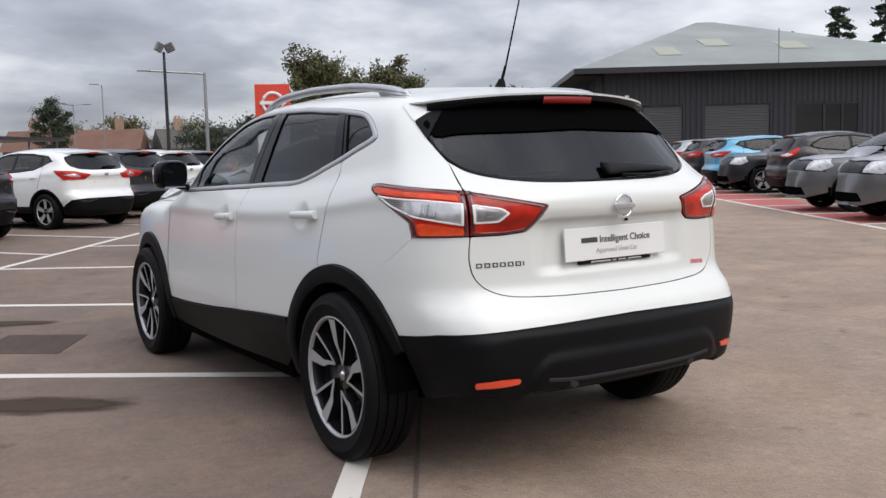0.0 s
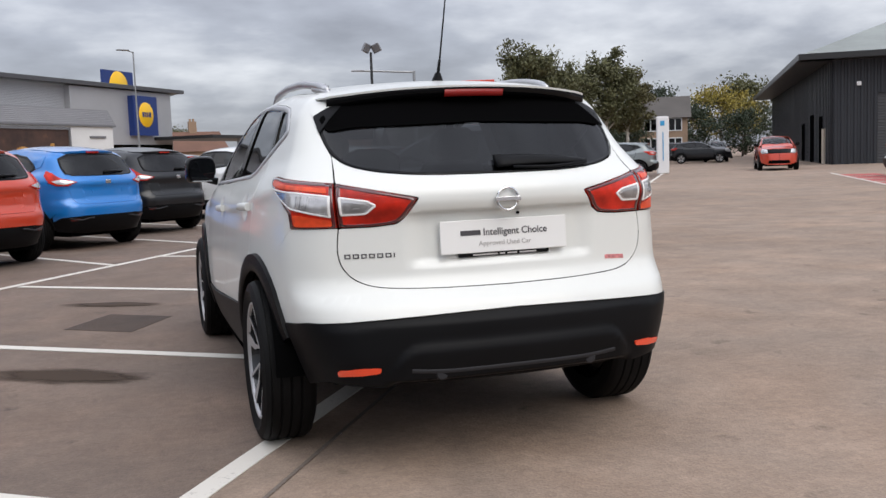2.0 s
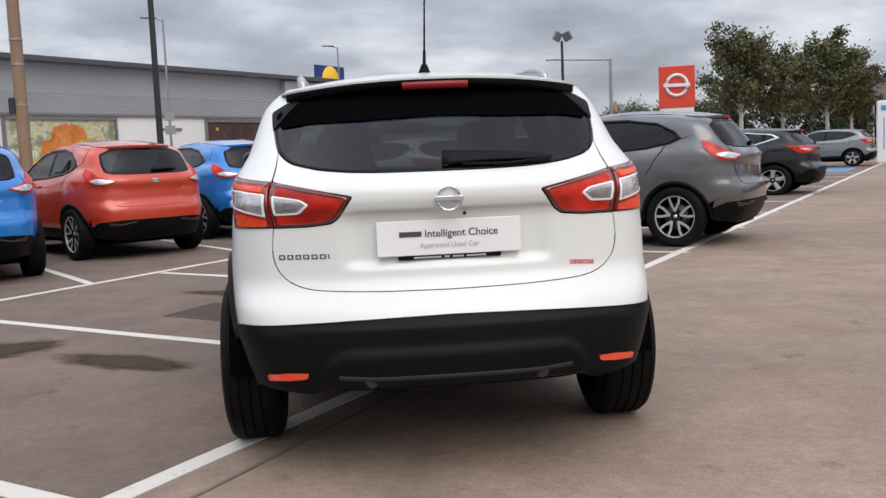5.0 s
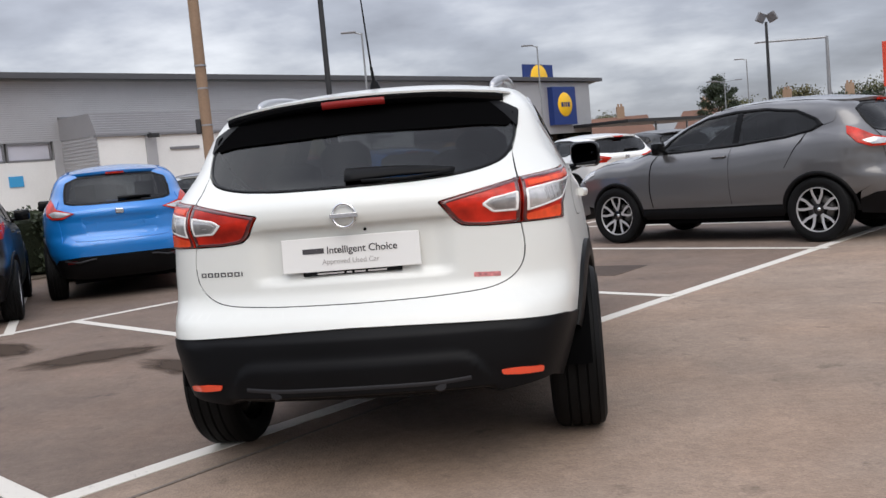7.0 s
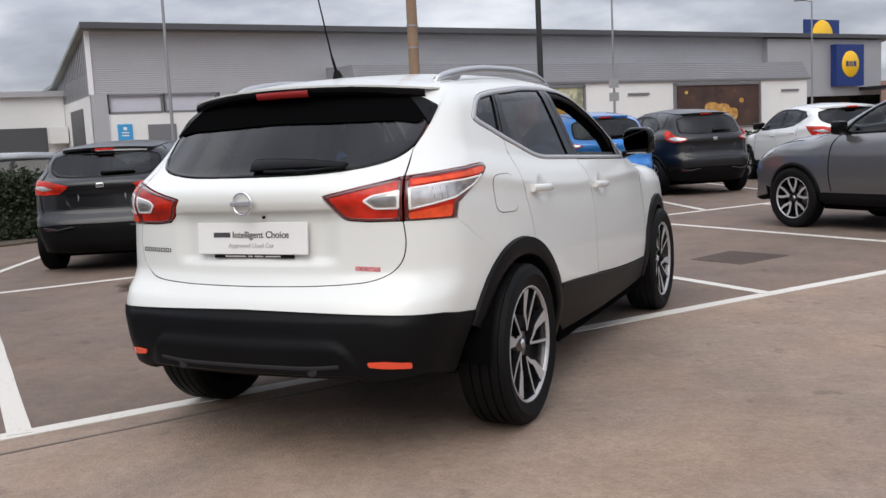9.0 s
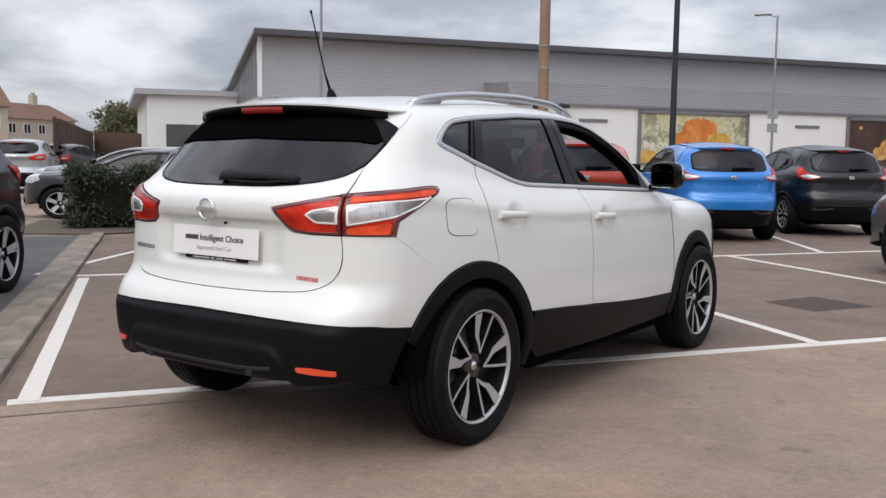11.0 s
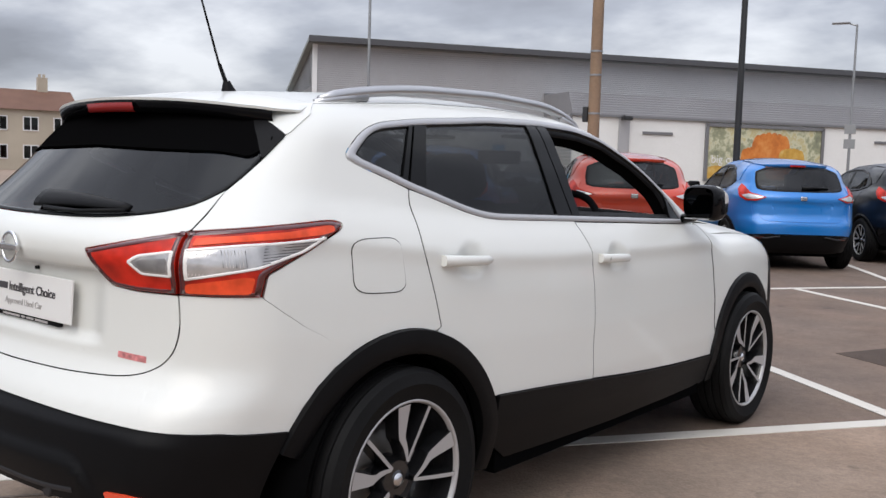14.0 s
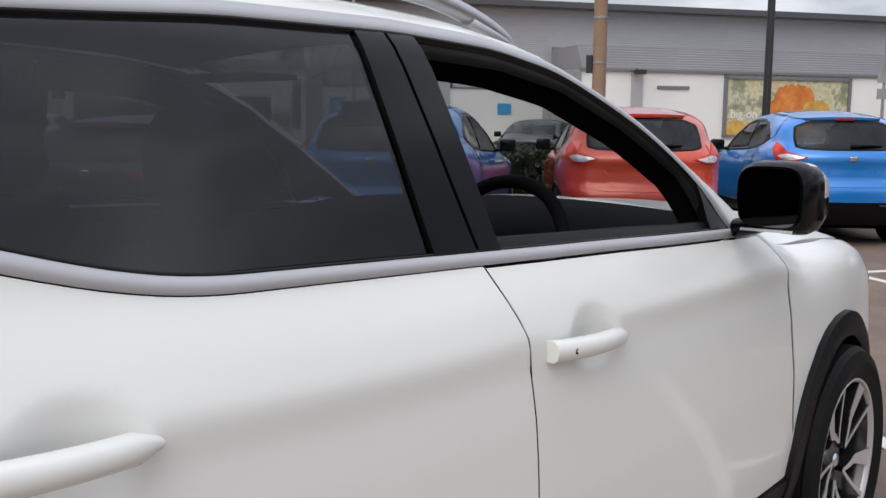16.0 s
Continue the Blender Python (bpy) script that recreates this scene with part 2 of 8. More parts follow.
def tube(points, r, seg=10, flat=1.0, closed=False):
    """A bar of round (or flattened) section along points."""
    p = np.asarray(points, float)
    rows = []
    up = np.array([0, 0, 1.0])
    for i in range(len(p)):
        d = p[(i + 1) % len(p)] - p[i - 1] if closed else p[min(i + 1, len(p) - 1)] - p[max(i - 1, 0)]
        d /= np.linalg.norm(d) + 1e-9
        s = np.cross(d, up if abs(d[2]) < 0.95 else np.array([1.0, 0, 0]))
        s /= np.linalg.norm(s) + 1e-9
        u = np.cross(s, d)
        rr = r[i] if np.ndim(r) else r
        rows.append([p[i] + rr * (math.cos(a) * s + flat * math.sin(a) * u) for a in np.linspace(0, 2 * math.pi, seg, endpoint=False)])
    if closed:
        rows.append(rows[0])
    return sheet(rows, True, not closed)


def lathe(profile, seg=40):
    """A turned shape round the x axis from (x, radius) pairs."""
    rows = [[(x, r * math.cos(a), r * math.sin(a)) for a in np.linspace(0, 2 * math.pi, seg, endpoint=False)] for x, r in profile]
    return sheet(rows, True)


def joined(*shapes):
    verts, faces, n = [], [], 0
    for v, f in shapes:
        verts.extend(map(tuple, v))
        faces.extend(tuple(i + n for i in q) for q in f)
        n += len(v)
    return verts, faces


def thing(name, label, category, group="", at=None, kind=""):
    ob = tagged(new(name), label, category, group, kind)
    ob.empty_display_size = 0.2
    if at is not None:
        ob.matrix_world = at
    return ob

# ---- ground: one sheet of worn tarmac, darker beyond the kerb ----
def tarmac(name, colour, bump=0.0035, light=1.0):
    m = bpy.data.materials.new(name)
    m.use_nodes = True
    n, l = m.node_tree.nodes, m.node_tree.links
    b = n["Principled BSDF"]
    b.inputs["Roughness"].default_value = 0.88
    tc = n.new("ShaderNodeTexCoord")

    def noise_tex(scale, detail, rough=0.55):
        t = n.new("ShaderNodeTexNoise")
        t.inputs["Scale"].default_value, t.inputs["Detail"].default_value, t.inputs["Roughness"].default_value = scale, detail, rough
        l.new(tc.outputs["Object"], t.inputs["Vector"])
        return t

    def span(src, a, b2, lo, hi):
        r = n.new("ShaderNodeMapRange")
        for k, v in zip((1, 2, 3, 4), (a, b2, lo, hi)):
            r.inputs[k].default_value = v
        l.new(src, r.inputs[0])
        return r.outputs[0]

    def times(a, b2):
        k = n.new("ShaderNodeMath")
        k.operation = "MULTIPLY"
        l.new(a, k.inputs[0])
        l.new(b2, k.inputs[1])
        return k.outputs[0]

    stone = n.new("ShaderNodeTexVoronoi")
    stone.inputs["Scale"].default_value = 95
    l.new(tc.outputs["Object"], stone.inputs["Vector"])
    chips = span(stone.outputs["Color"], 0.1, 0.9, 0.90, 1.10)
    fine = span(noise_tex(240, 3).outputs[0], 0.25, 0.75, 0.86, 1.14)
    patchy = span(noise_tex(1.1, 8, 0.7).outputs[0], 0.33, 0.67, 0.82, 1.12)
    wide = span(noise_tex(0.22, 4).outputs[0], 0.35, 0.65, 0.88, 1.08)
    spots = span(noise_tex(4.2, 4, 0.62).outputs[0], 0.62, 0.74, 1.0, 0.55)
    mottle = span(noise_tex(17, 5, 0.62).outputs[0], 0.3, 0.7, 0.87, 1.12)
    worn = span(noise_tex(2.6, 5, 0.6).outputs[0], 0.35, 0.68, 0.88, 1.10)
    value = times(times(times(chips, fine), times(patchy, wide)), times(spots, times(mottle, worn)))
    rust = n.new("ShaderNodeMix")
    rust.data_type = "RGBA"
    rust.inputs[6].default_value = (*colour, 1)
    rust.inputs[7].default_value = (colour[0] * 1.05, colour[1] * 0.99, colour[2] * 0.94, 1)
    l.new(span(noise_tex(0.9, 5).outputs[0], 0.4, 0.65, 0, 1), rust.inputs[0])
    tint = n.new("ShaderNodeVectorMath")
    tint.operation = "SCALE"
    l.new(rust.outputs[2], tint.inputs[0])
    l.new(value, tint.inputs["Scale"])
    l.new(tint.outputs[0], b.inputs["Base Color"])
    bp = n.new("ShaderNodeBump")
    bp.inputs["Strength"].default_value, bp.inputs["Distance"].default_value = 0.8, bump
    l.new(stone.outputs["Distance"], bp.inputs["Height"])
    l.new(bp.outputs[0], b.inputs["Normal"])
    return m


def worn_paint(name, colour, wear=0.42):
    """Road paint that lets the tarmac through in specks."""
    m = bpy.data.materials.new(name)
    m.use_nodes = True
    n, l = m.node_tree.nodes, m.node_tree.links
    b = n["Principled BSDF"]
    b.inputs["Roughness"].default_value = 0.7
    tc = n.new("ShaderNodeTexCoord")
    t, t2 = n.new("ShaderNodeTexNoise"), n.new("ShaderNodeTexNoise")
    t.inputs["Scale"].default_value, t.inputs["Detail"].default_value, t.inputs["Roughness"].default_value = 38, 8, 0.7
    t2.inputs["Scale"].default_value, t2.inputs["Detail"].default_value = 2.5, 3
    for k in (t, t2):
        l.new(tc.outputs["Object"], k.inputs["Vector"])
    add = n.new("ShaderNodeMath")
    add.operation = "MULTIPLY_ADD"
    l.new(t2.outputs[0], add.inputs[0])
    add.inputs[1].default_value = 0.35
    l.new(t.outputs[0], add.inputs[2])
    r = n.new("ShaderNodeMapRange")
    r.inputs[1].default_value, r.inputs[2].default_value = wear + 0.1, wear + 0.26
    l.new(add.outputs[0], r.inputs[0])
    mx = n.new("ShaderNodeMix")
    mx.data_type = "RGBA"
    l.new(r.outputs[0], mx.inputs[0])
    mx.inputs[6].default_value = (0.20, 0.18, 0.165, 1)
    mx.inputs[7].default_value = (*colour, 1)
    l.new(mx.outputs[2], b.inputs["Base Color"])
    return m


GROUND = tarmac("worn_brown_grey_tarmac", (0.280, 0.210, 0.162))
BAY_TARMAC = tarmac("darker_bay_tarmac", (0.168, 0.123, 0.097))
DARK_TARMAC = tarmac("newer_dark_tarmac", (0.075, 0.073, 0.073), 0.0025)
PATCH_TARMAC = tarmac("dark_patch_tarmac", (0.060, 0.040, 0.029), 0.003)
LINE_PAINT = worn_paint("worn_white_line_paint", (0.62, 0.585, 0.53), 0.31)
RED_PAINT = worn_paint("worn_red_bay_paint", (0.42, 0.085, 0.07), 0.36)
BLUE_PAINT = worn_paint("worn_blue_bay_paint", (0.05, 0.24, 0.46), 0.3)
CONCRETE = material("weathered_concrete_kerb", (0.215, 0.180, 0.142), 0.85, grain=0.3, scale=60, bump=0.002, stains=0.45, stain_scale=3.5)
CRACK_SEAL = worn_paint("worn_dark_joint_seal", (0.135, 0.104, 0.084), 0.40)


def stain_mat():
    """Oil soaked into tarmac, thinning out towards its edge."""
    m = bpy.data.materials.new("soaked_oil_stain")
    m.use_nodes = True
    n, l = m.node_tree.nodes, m.node_tree.links
    b = n["Principled BSDF"]
    b.inputs["Base Color"].default_value, b.inputs["Roughness"].default_value = (0.058, 0.040, 0.029, 1), 0.85
    b.inputs["Specular IOR Level"].default_value = 0.12
    tc, g, t, add, r = n.new("ShaderNodeTexCoord"), n.new("ShaderNodeTexGradient"), n.new("ShaderNodeTexNoise"), n.new("ShaderNodeMath"), n.new("ShaderNodeMapRange")
    g.gradient_type = "SPHERICAL"
    t.inputs["Scale"].default_value, t.inputs["Detail"].default_value = 2.4, 6
    l.new(tc.outputs["Object"], g.inputs[0])
    l.new(tc.outputs["Object"], t.inputs["Vector"])
    add.operation = "MULTIPLY_ADD"
    l.new(t.outputs[0], add.inputs[0])
    add.inputs[1].default_value = 0.9
    l.new(g.outputs[1], add.inputs[2])
    for k, v in zip((1, 2, 3, 4), (0.50, 1.0, 0.0, 1.0)):
        r.inputs[k].default_value = v
    l.new(add.outputs[0], r.inputs[0])
    clear, mx = n.new("ShaderNodeBsdfTransparent"), n.new("ShaderNodeMixShader")
    l.new(r.outputs[0], mx.inputs[0])
    l.new(clear.outputs[0], mx.inputs[1])
    l.new(b.outputs[0], mx.inputs[2])
    l.new(mx.outputs[0], n["Material Output"].inputs[0])
    return m


STAIN = stain_mat()


def flat_shape(name, pts, mat, z, label="", category="", kind="", thick=0.004):
    """A thin sheet of paint or tarmac lying on the ground."""
    n = len(pts)
    v = [(x, y, z) for x, y in pts] + [(x, y, z - thick) for x, y in pts]
    f = [tuple(range(n)), *[(i, i + n, (i + 1) % n + n, (i + 1) % n) for i in range(n)]]
    area = sum(pts[i][0] * pts[(i + 1) % n][1] - pts[(i + 1) % n][0] * pts[i][1] for i in range(n))
    if area < 0:
        f = [q[::-1] for q in f]
    ob = mesh_part(name, v, f, mat, smooth=False)
    return tagged(ob, label, category, kind=kind)


def ground_sheet():
    bm = bmesh.new()
    bmesh.ops.create_grid(bm, x_segments=10, y_segments=10, size=900)
    tagged(part("ground", bm, GROUND), "worn brown-grey tarmac car park", "ground", kind="structure")
    rng = random.Random(4)

    def line(a, b, w=0.10, mat=LINE_PAINT, name="bay_line", z=0.004):
        a, b = Vector(a), Vector(b)
        d = (b - a).normalized()
        s = Vector((-d.y, d.x)) * w / 2
        n = max(2, int((b - a).length / 0.35))
        left = [a + (b - a) * k / n + s * rng.uniform(0.95, 1.04) for k in range(n + 1)]
        right = [a + (b - a) * k / n - s * rng.uniform(0.95, 1.04) for k in range(n + 1)]
        return flat_shape(name, [(p.x, p.y) for p in left + right[::-1]], mat, z, "worn white painted parking bay line" if mat is LINE_PAINT else "worn painted ground marking", "bay line", "structure")

    R0, RD = Vector((-1.33, -0.88)), Vector((0.562, 0.827))
    C0, CD = Vector((-5.55, 1.95)), Vector((0.552, 0.834))
    line(R0 + Vector((-0.02, 0.014)), R0 + RD * 44 + Vector((-0.02, 0.014)), 0.105)
    line((-1.28, -0.80), (-5.15, 2.14), 0.105, z=0.008)
    line(C0, C0 + CD * 30, 0.10)
    for a, b in (((0.15, 1.08), (-4.02, 4.28)), ((1.50, 3.31), (-2.42, 6.45)), ((3.25, 5.70), (-0.98, 8.86)), ((4.95, 8.15), (0.55, 11.20)), ((6.55, 10.50), (2.10, 13.55)),
                 ((8.10, 12.80), (3.7, 15.9)), ((9.65, 15.10), (5.2, 18.2)), ((11.2, 17.4), (6.8, 20.5)), ((12.8, 19.7), (8.4, 22.8)), ((14.4, 22.0), (10.0, 25.1)), ((16.0, 24.3), (11.5, 27.4))):
        line(a, b, 0.095, z=0.008)
    for x, y in ((-5.72, 2.0), (-4.30, 3.66), (-2.99, 5.77), (-1.52, 8.05), (-0.12, 10.3), (1.35, 12.5), (2.8, 14.7), (4.3, 16.9), (5.8, 19.1)):
        line((x, y), (x - 0.50 * 5.0, y + 0.866 * 5.0), 0.09, z=0.008)
    # dark joint beside the long line
    line(R0 + Vector((0.20, -0.14)), R0 + RD * 2.4 + Vector((0.14, -0.09)), 0.018, CRACK_SEAL, "joint_seal", 0.004)
    line(R0 + Vector((0.34, -0.20)) - RD * 2.0, R0 + Vector((0.20, -0.14)), 0.018, CRACK_SEAL, "joint_seal", 0.004)
    # the bays are laid in a darker course than the aisle
    e1 = R0 + RD * 44
    flat_shape("bay_surface", [(-1.36, -0.96), (e1.x, e1.y), (e1.x - 12, e1.y + 8), (-1.0, 21.2), (-9.2, 6.5), (-9.0, 5.3), (-9.1, 5.2)], BAY_TARMAC, 0.0022, "darker worn tarmac of the parking bays", "parking bays", "structure", 0.0015)
    # tarmac patches and oil stains
    for k, pts in enumerate((((-1.84, 3.42), (-1.52, 4.00), (-1.06, 3.62), (-1.37, 3.04)), ((0.63, 5.05), (0.90, 5.68), (1.46, 5.38), (1.12, 4.76)))):
        flat_shape("tarmac_patch", pts, PATCH_TARMAC, 0.005, "dark square tarmac patch", "tarmac patch", "structure")
    for cx, cy, rx, ry, a in ((-2.75, 2.30, 0.36, 0.20, 0.6), (-1.5, 4.55, 0.33, 0.09, -0.5), (-1.75, 1.72, 0.4, 0.12, -0.6), (-3.9, 2.9, 0.4, 0.16, -0.6)):
        v = [(math.cos(t), math.sin(t), 0) for t in np.linspace(0, 2 * math.pi, 24, endpoint=False)]
        o = mesh_part("oil_stain", v, [tuple(range(24))], STAIN, smooth=False)
        o.matrix_world = pose(cx, cy, 0.0065, 0, 0, math.degrees(a)) @ Matrix.Diagonal((rx * 1.6, ry * 1.8, 1, 1))
        tagged(o, "dark oil stain with a blurred edge on the tarmac", "stain", kind="structure")
    # dark tarmac beyond the kerb
    K0, KD, KN = Vector((-1.36, -0.98)), Vector((-0.783, 0.622)), Vector((-0.622, -0.783))
    a, b = K0 - KD * 9 + KN * 0.34, K0 + KD * 9.9 + KN * 0.34
    flat_shape("side_road", [(q.x, q.y) for q in (a, b, b + KN * 16, a + KN * 16)], DARK_TARMAC, 0.006, "newer dark tarmac beyond the kerb", "side road", "structure")
    kerb = tagged(new("kerb"), "low weathered concrete kerb stones", "kerb", kind="structure")
    stones = [(0.0, 0.17, 0.055), (0.17, 0.36, 0.02)]
    meshes = []
    for w0, w1, h in stones:
        bm = bmesh.new()
        add_box(bm, 0.004, 0.906, w0, w1 - 0.004, -0.02, h, bevel=0.012)
        o = part("kerb_stone", bm, CONCRETE, kerb)
        meshes.append(o)
    ang = math.degrees(math.atan2(KD.y, KD.x))
    for i in range(-9, 11):
        for o in meshes:
            c = o if i == -9 else bpy.data.objects.new("kerb_stone", o.data)
            if i != -9:
                scene.collection.objects.link(c)
                c.parent = kerb
            p = K0 + KD * 0.91 * i
            c.matrix_local = pose(p.x, p.y, rng.uniform(-0.003, 0.003), 0, 0, ang + rng.uniform(-0.4, 0.4))
    # planted island and cross kerb at the far end
    flat_shape("planted_strip", [(-9.3, 5.1), (-10.3, 4.3), (-12.4, 6.2), (-11.2, 8.0), (-3.6, 18.2), (-1.5, 21.0), (-0.2, 20.2), (-9.0, 6.6)], material("brown_soil", (0.09, 0.07, 0.05), 0.95, grain=0.4, scale=30, bump=0.01), 0.03, "bare brown soil strip under the hedge", "planted strip", "structure", 0.03)
    line((-5.1, 1.0), (-8.5, -2.6), 0.09, z=0.010)
    line((-7.0, 2.2), (-10.4, -1.4), 0.09, z=0.010)
    line((-8.9, 3.6), (-12.2, 0.2), 0.09, z=0.010)
    flat_shape("footway", [(-9.6, 4.9), (-10.9, 3.6), (-30, 12), (-29, 14.0)], CONCRETE, 0.012, "pale concrete footway", "footway", "structure", 0.012)
    # red service bays before the workshop, and the blue charging bay
    B0, BD, BN = Vector((10.6, 5.2)), Vector((0.562, 0.827)), Vector((0.827, -0.562))
    for i in range(9):
        p = B0 + BD * 2.5 * i - BN * 0.0
        line(p, p + BN * 5.0, 0.10)
        q = p + BD * 0.25
        flat_shape("red_bay", [(r.x, r.y) for r in (q, q + BD * 2.0, q + BD * 2.0 + BN * 1.3, q + BN * 1.3)], RED_PAINT, 0.0035, "worn red painted bay end", "bay marking", "structure")
    line(B0 - BD * 3, B0 + BD * 24, 0.10)
    e = Vector((16.4, 26.2))
    flat_shape("blue_bay", [(r.x, r.y) for r in (e, e + RD * 3.6, e + RD * 3.6 - BN * 4.8, e - BN * 4.8)], BLUE_PAINT, 0.0035, "worn blue painted charging bay", "bay marking", "structure")


ground_sheet()

from mathutils.geometry import delaunay_2d_cdt


# ---- car skins: an implicit solid in the car's own axes (x right, y ahead, z up, origin under the rear axle) ----
def curve(keys, soft):
    """A smooth curve through (place, value) keys, rounded over about soft metres."""
    k = np.array(keys, float)
    g = np.arange(k[0, 0] - 0.6, k[-1, 0] + 0.6, 0.004)
    v = np.interp(g, k[:, 0], k[:, 1])
    n = max(1, int(soft / 0.004))
    w = np.exp(-0.5 * (np.arange(-3 * n, 3 * n + 1) / n) ** 2)
    v = np.convolve(np.pad(v, 3 * n, mode="edge"), w / w.sum(), mode="valid")
    return lambda q: np.interp(q, g, v)


def smax(a, b, k):
    h = np.maximum(k - np.abs(a - b), 0) / k
    return np.maximum(a, b) + h * h * k * 0.25


def rounded(pts, r=0.03, near=0.03):
    """A closed outline with its corners rounded; a point may carry its own radius as a third number. Long edges are divided."""
    out = []
    n = len(pts)
    P = [np.array(p[:2], float) for p in pts]
    for i in range(n):
        a, b, c = P[i - 1], P[i], P[(i + 1) % n]
        rr = pts[i][2] if len(pts[i]) > 2 else r
        d1, d2 = np.linalg.norm(a - b), np.linalg.norm(c - b)
        k1, k2 = min(rr, 0.46 * d1), min(rr, 0.46 * d2)
        if rr <= 0 or d1 < 1e-6 or d2 < 1e-6:
            out.append(b)
            continue
        s, e = b + (a - b) / d1 * k1, b + (c - b) / d2 * k2
        for t in np.linspace(0, 1, 6):
            out.append((1 - t) ** 2 * s + 2 * t * (1 - t) * b + t * t * e)
    full = []
    for i in range(len(out)):
        a, b = out[i], out[(i + 1) % len(out)]
        m = max(1, int(np.linalg.norm(b - a) / near))
        full += [a + (b - a) * k / m for k in range(m)]
    keep = [q for i, q in enumerate(full) if np.linalg.norm(q - full[i - 1]) > 1e-4]
    return np.array(keep)


def inset(loop, d):
    """The outline moved inwards by d."""
    area = 0.5 * np.sum(loop[:, 0] * np.roll(loop[:, 1], -1) - np.roll(loop[:, 0], -1) * loop[:, 1])
    t = np.roll(loop, -1, 0) - np.roll(loop, 1, 0)
    t /= np.linalg.norm(t, axis=1, keepdims=True) + 1e-9
    nrm = np.stack([-t[:, 1], t[:, 0]], 1) * (1 if area > 0 else -1)
    return loop + nrm * d


class Skin:
    K = 1.2  # unrolled metres for a radian round the axis

    def __init__(self, side, taper, rise, back, back2, back4, roof, crown, mid=1.0, corner=0.14):
        self.side, self.taper, self.rise = curve(side, 0.012), curve(taper, 0.08), curve(rise, 0.1)
        self.back, self.back2, self.back4 = curve(back, 0.012), curve(back2, 0.05), curve(back4, 0.05)
        self.roof, self.crown, self.mid, self.corner = curve(roof, 0.035), curve(crown, 0.1), mid, corner

    def inside(self, x, y, z, tail=True):
        x = np.abs(x)
        f = x - (self.side(z - self.rise(y)) - self.taper(y))
        if tail:
            back = self.back(z) + self.back2(z) * x**2 + self.back4(z) * x**4 - y
            f = smax(f, back, self.corner - 0.05 * np.clip((z - 1.0) / 0.3, 0, 1))
        return smax(f, z - (self.roof(y) - self.crown(y) * x**2 * (1 + 0.6 * x * x)), 0.085)

    def normals(self, p, tail=True):
        e = 0.004
        x, y, z = p[:, 0], p[:, 1], p[:, 2]
        g = np.stack([self.inside(x + e, y, z, tail) - self.inside(x - e, y, z, tail), self.inside(x, y + e, z, tail) - self.inside(x, y - e, z, tail),
                      self.inside(x, y, z + e, tail) - self.inside(x, y, z - e, tail)], -1)
        return g / (np.linalg.norm(g, axis=1, keepdims=True) + 1e-12)

    def wrap(self, q):
        """Unrolled (a, z) to places on the skin."""
        phi, z = q[:, 0] / self.K, q[:, 1]
        s, c = np.sin(phi), -np.cos(phi)
        lo, hi = np.zeros_like(phi), np.full_like(phi, 3.4)
        for _ in range(34):
            m = (lo + hi) / 2
            neg = self.inside(m * s, self.mid + m * c, z) < 0
            lo, hi = np.where(neg, m, lo), np.where(neg, hi, m)
        return np.stack([lo * s, self.mid + lo * c, z], -1)

    def over(self, q, tail=True):
        """(x, y) to places on the top of the skin."""
        lo, hi = np.full(len(q), 0.3), np.full(len(q), 1.9)
        for _ in range(34):
            m = (lo + hi) / 2
            neg = self.inside(q[:, 0], q[:, 1], m, tail) < 0
            lo, hi = np.where(neg, m, lo), np.where(neg, hi, m)
        return np.stack([q[:, 0], q[:, 1], lo], -1)

    def p(self, x, y, z, r=None):
        q = (self.K * math.atan2(x, self.mid - y), z)
        return q if r is None else (*q, r)

    def s(self, y, z, r=None):
        x = float(self.side(z - self.rise(y)) - self.taper(y))
        q = self.p(x, y, z)
        return q if r is None else (*q, r)

    def r(self, x, z, r=None):
        y = float(self.back(z) + self.back2(z) * x**2 + self.back4(z) * x**4)
        q = self.p(x, y, z)
        return q if r is None else (*q, r)

    def t(self, x, y, r=None):
        """A place on the skin's shoulder, named from above."""
        z = float(self.over(np.array([[x, y]]))[0, 2])
        q = self.p(x, y, z)
        return q if r is None else (*q, r)

    def panel(self, name, loop, mats, parent, label="", out=0.0, depth=0.014, gap=0.0022, step=0.035, flip=False, top=False, tail=True, round_r=0.012, dent=None):
        """A pressed panel: the outline filled on the skin, with a turned-in edge. flip: the same on the left side."""
        L = rounded(loop, round_r, step)
        if gap:
            L = inset(L, gap)
        if flip:
            L = L * (-1, 1)
        bm = bmesh.new()
        n = len(L)
        cut = delaunay_2d_cdt([Vector(q) for q in L], [(i, (i + 1) % n) for i in range(n)], [], 1, 1e-6)
        vs = [bm.verts.new((q[0], q[1], 0)) for q in cut[0]]
        for q in cut[2]:
            bm.faces.new([vs[i] for i in q])
        bmesh.ops.delete(bm, geom=[v for v in vs if not v.link_faces], context="VERTS")
        for ax in (0, 1):
            lo, hi = L[:, ax].min(), L[:, ax].max()
            n = max(1, int((hi - lo) / step))
            for k in range(1, n):
                co, no = [0, 0, 0], [0, 0, 0]
                co[ax], no[ax] = lo + (hi - lo) * (k + 0.137) / n, 1
                bmesh.ops.bisect_plane(bm, geom=bm.verts[:] + bm.edges[:] + bm.faces[:], plane_co=co, plane_no=no, dist=1e-6)
        bm.verts.index_update()
        q = np.array([v.co[:2] for v in bm.verts])
        faces = [[v.index for v in f.verts] for f in bm.faces]
        rim = [(e.verts[0].index, e.verts[1].index) for e in bm.edges if len(e.link_faces) == 1]
        bm.free()
        base = self.over(q, tail) if top else self.wrap(q)
        nr = self.normals(base, tail)
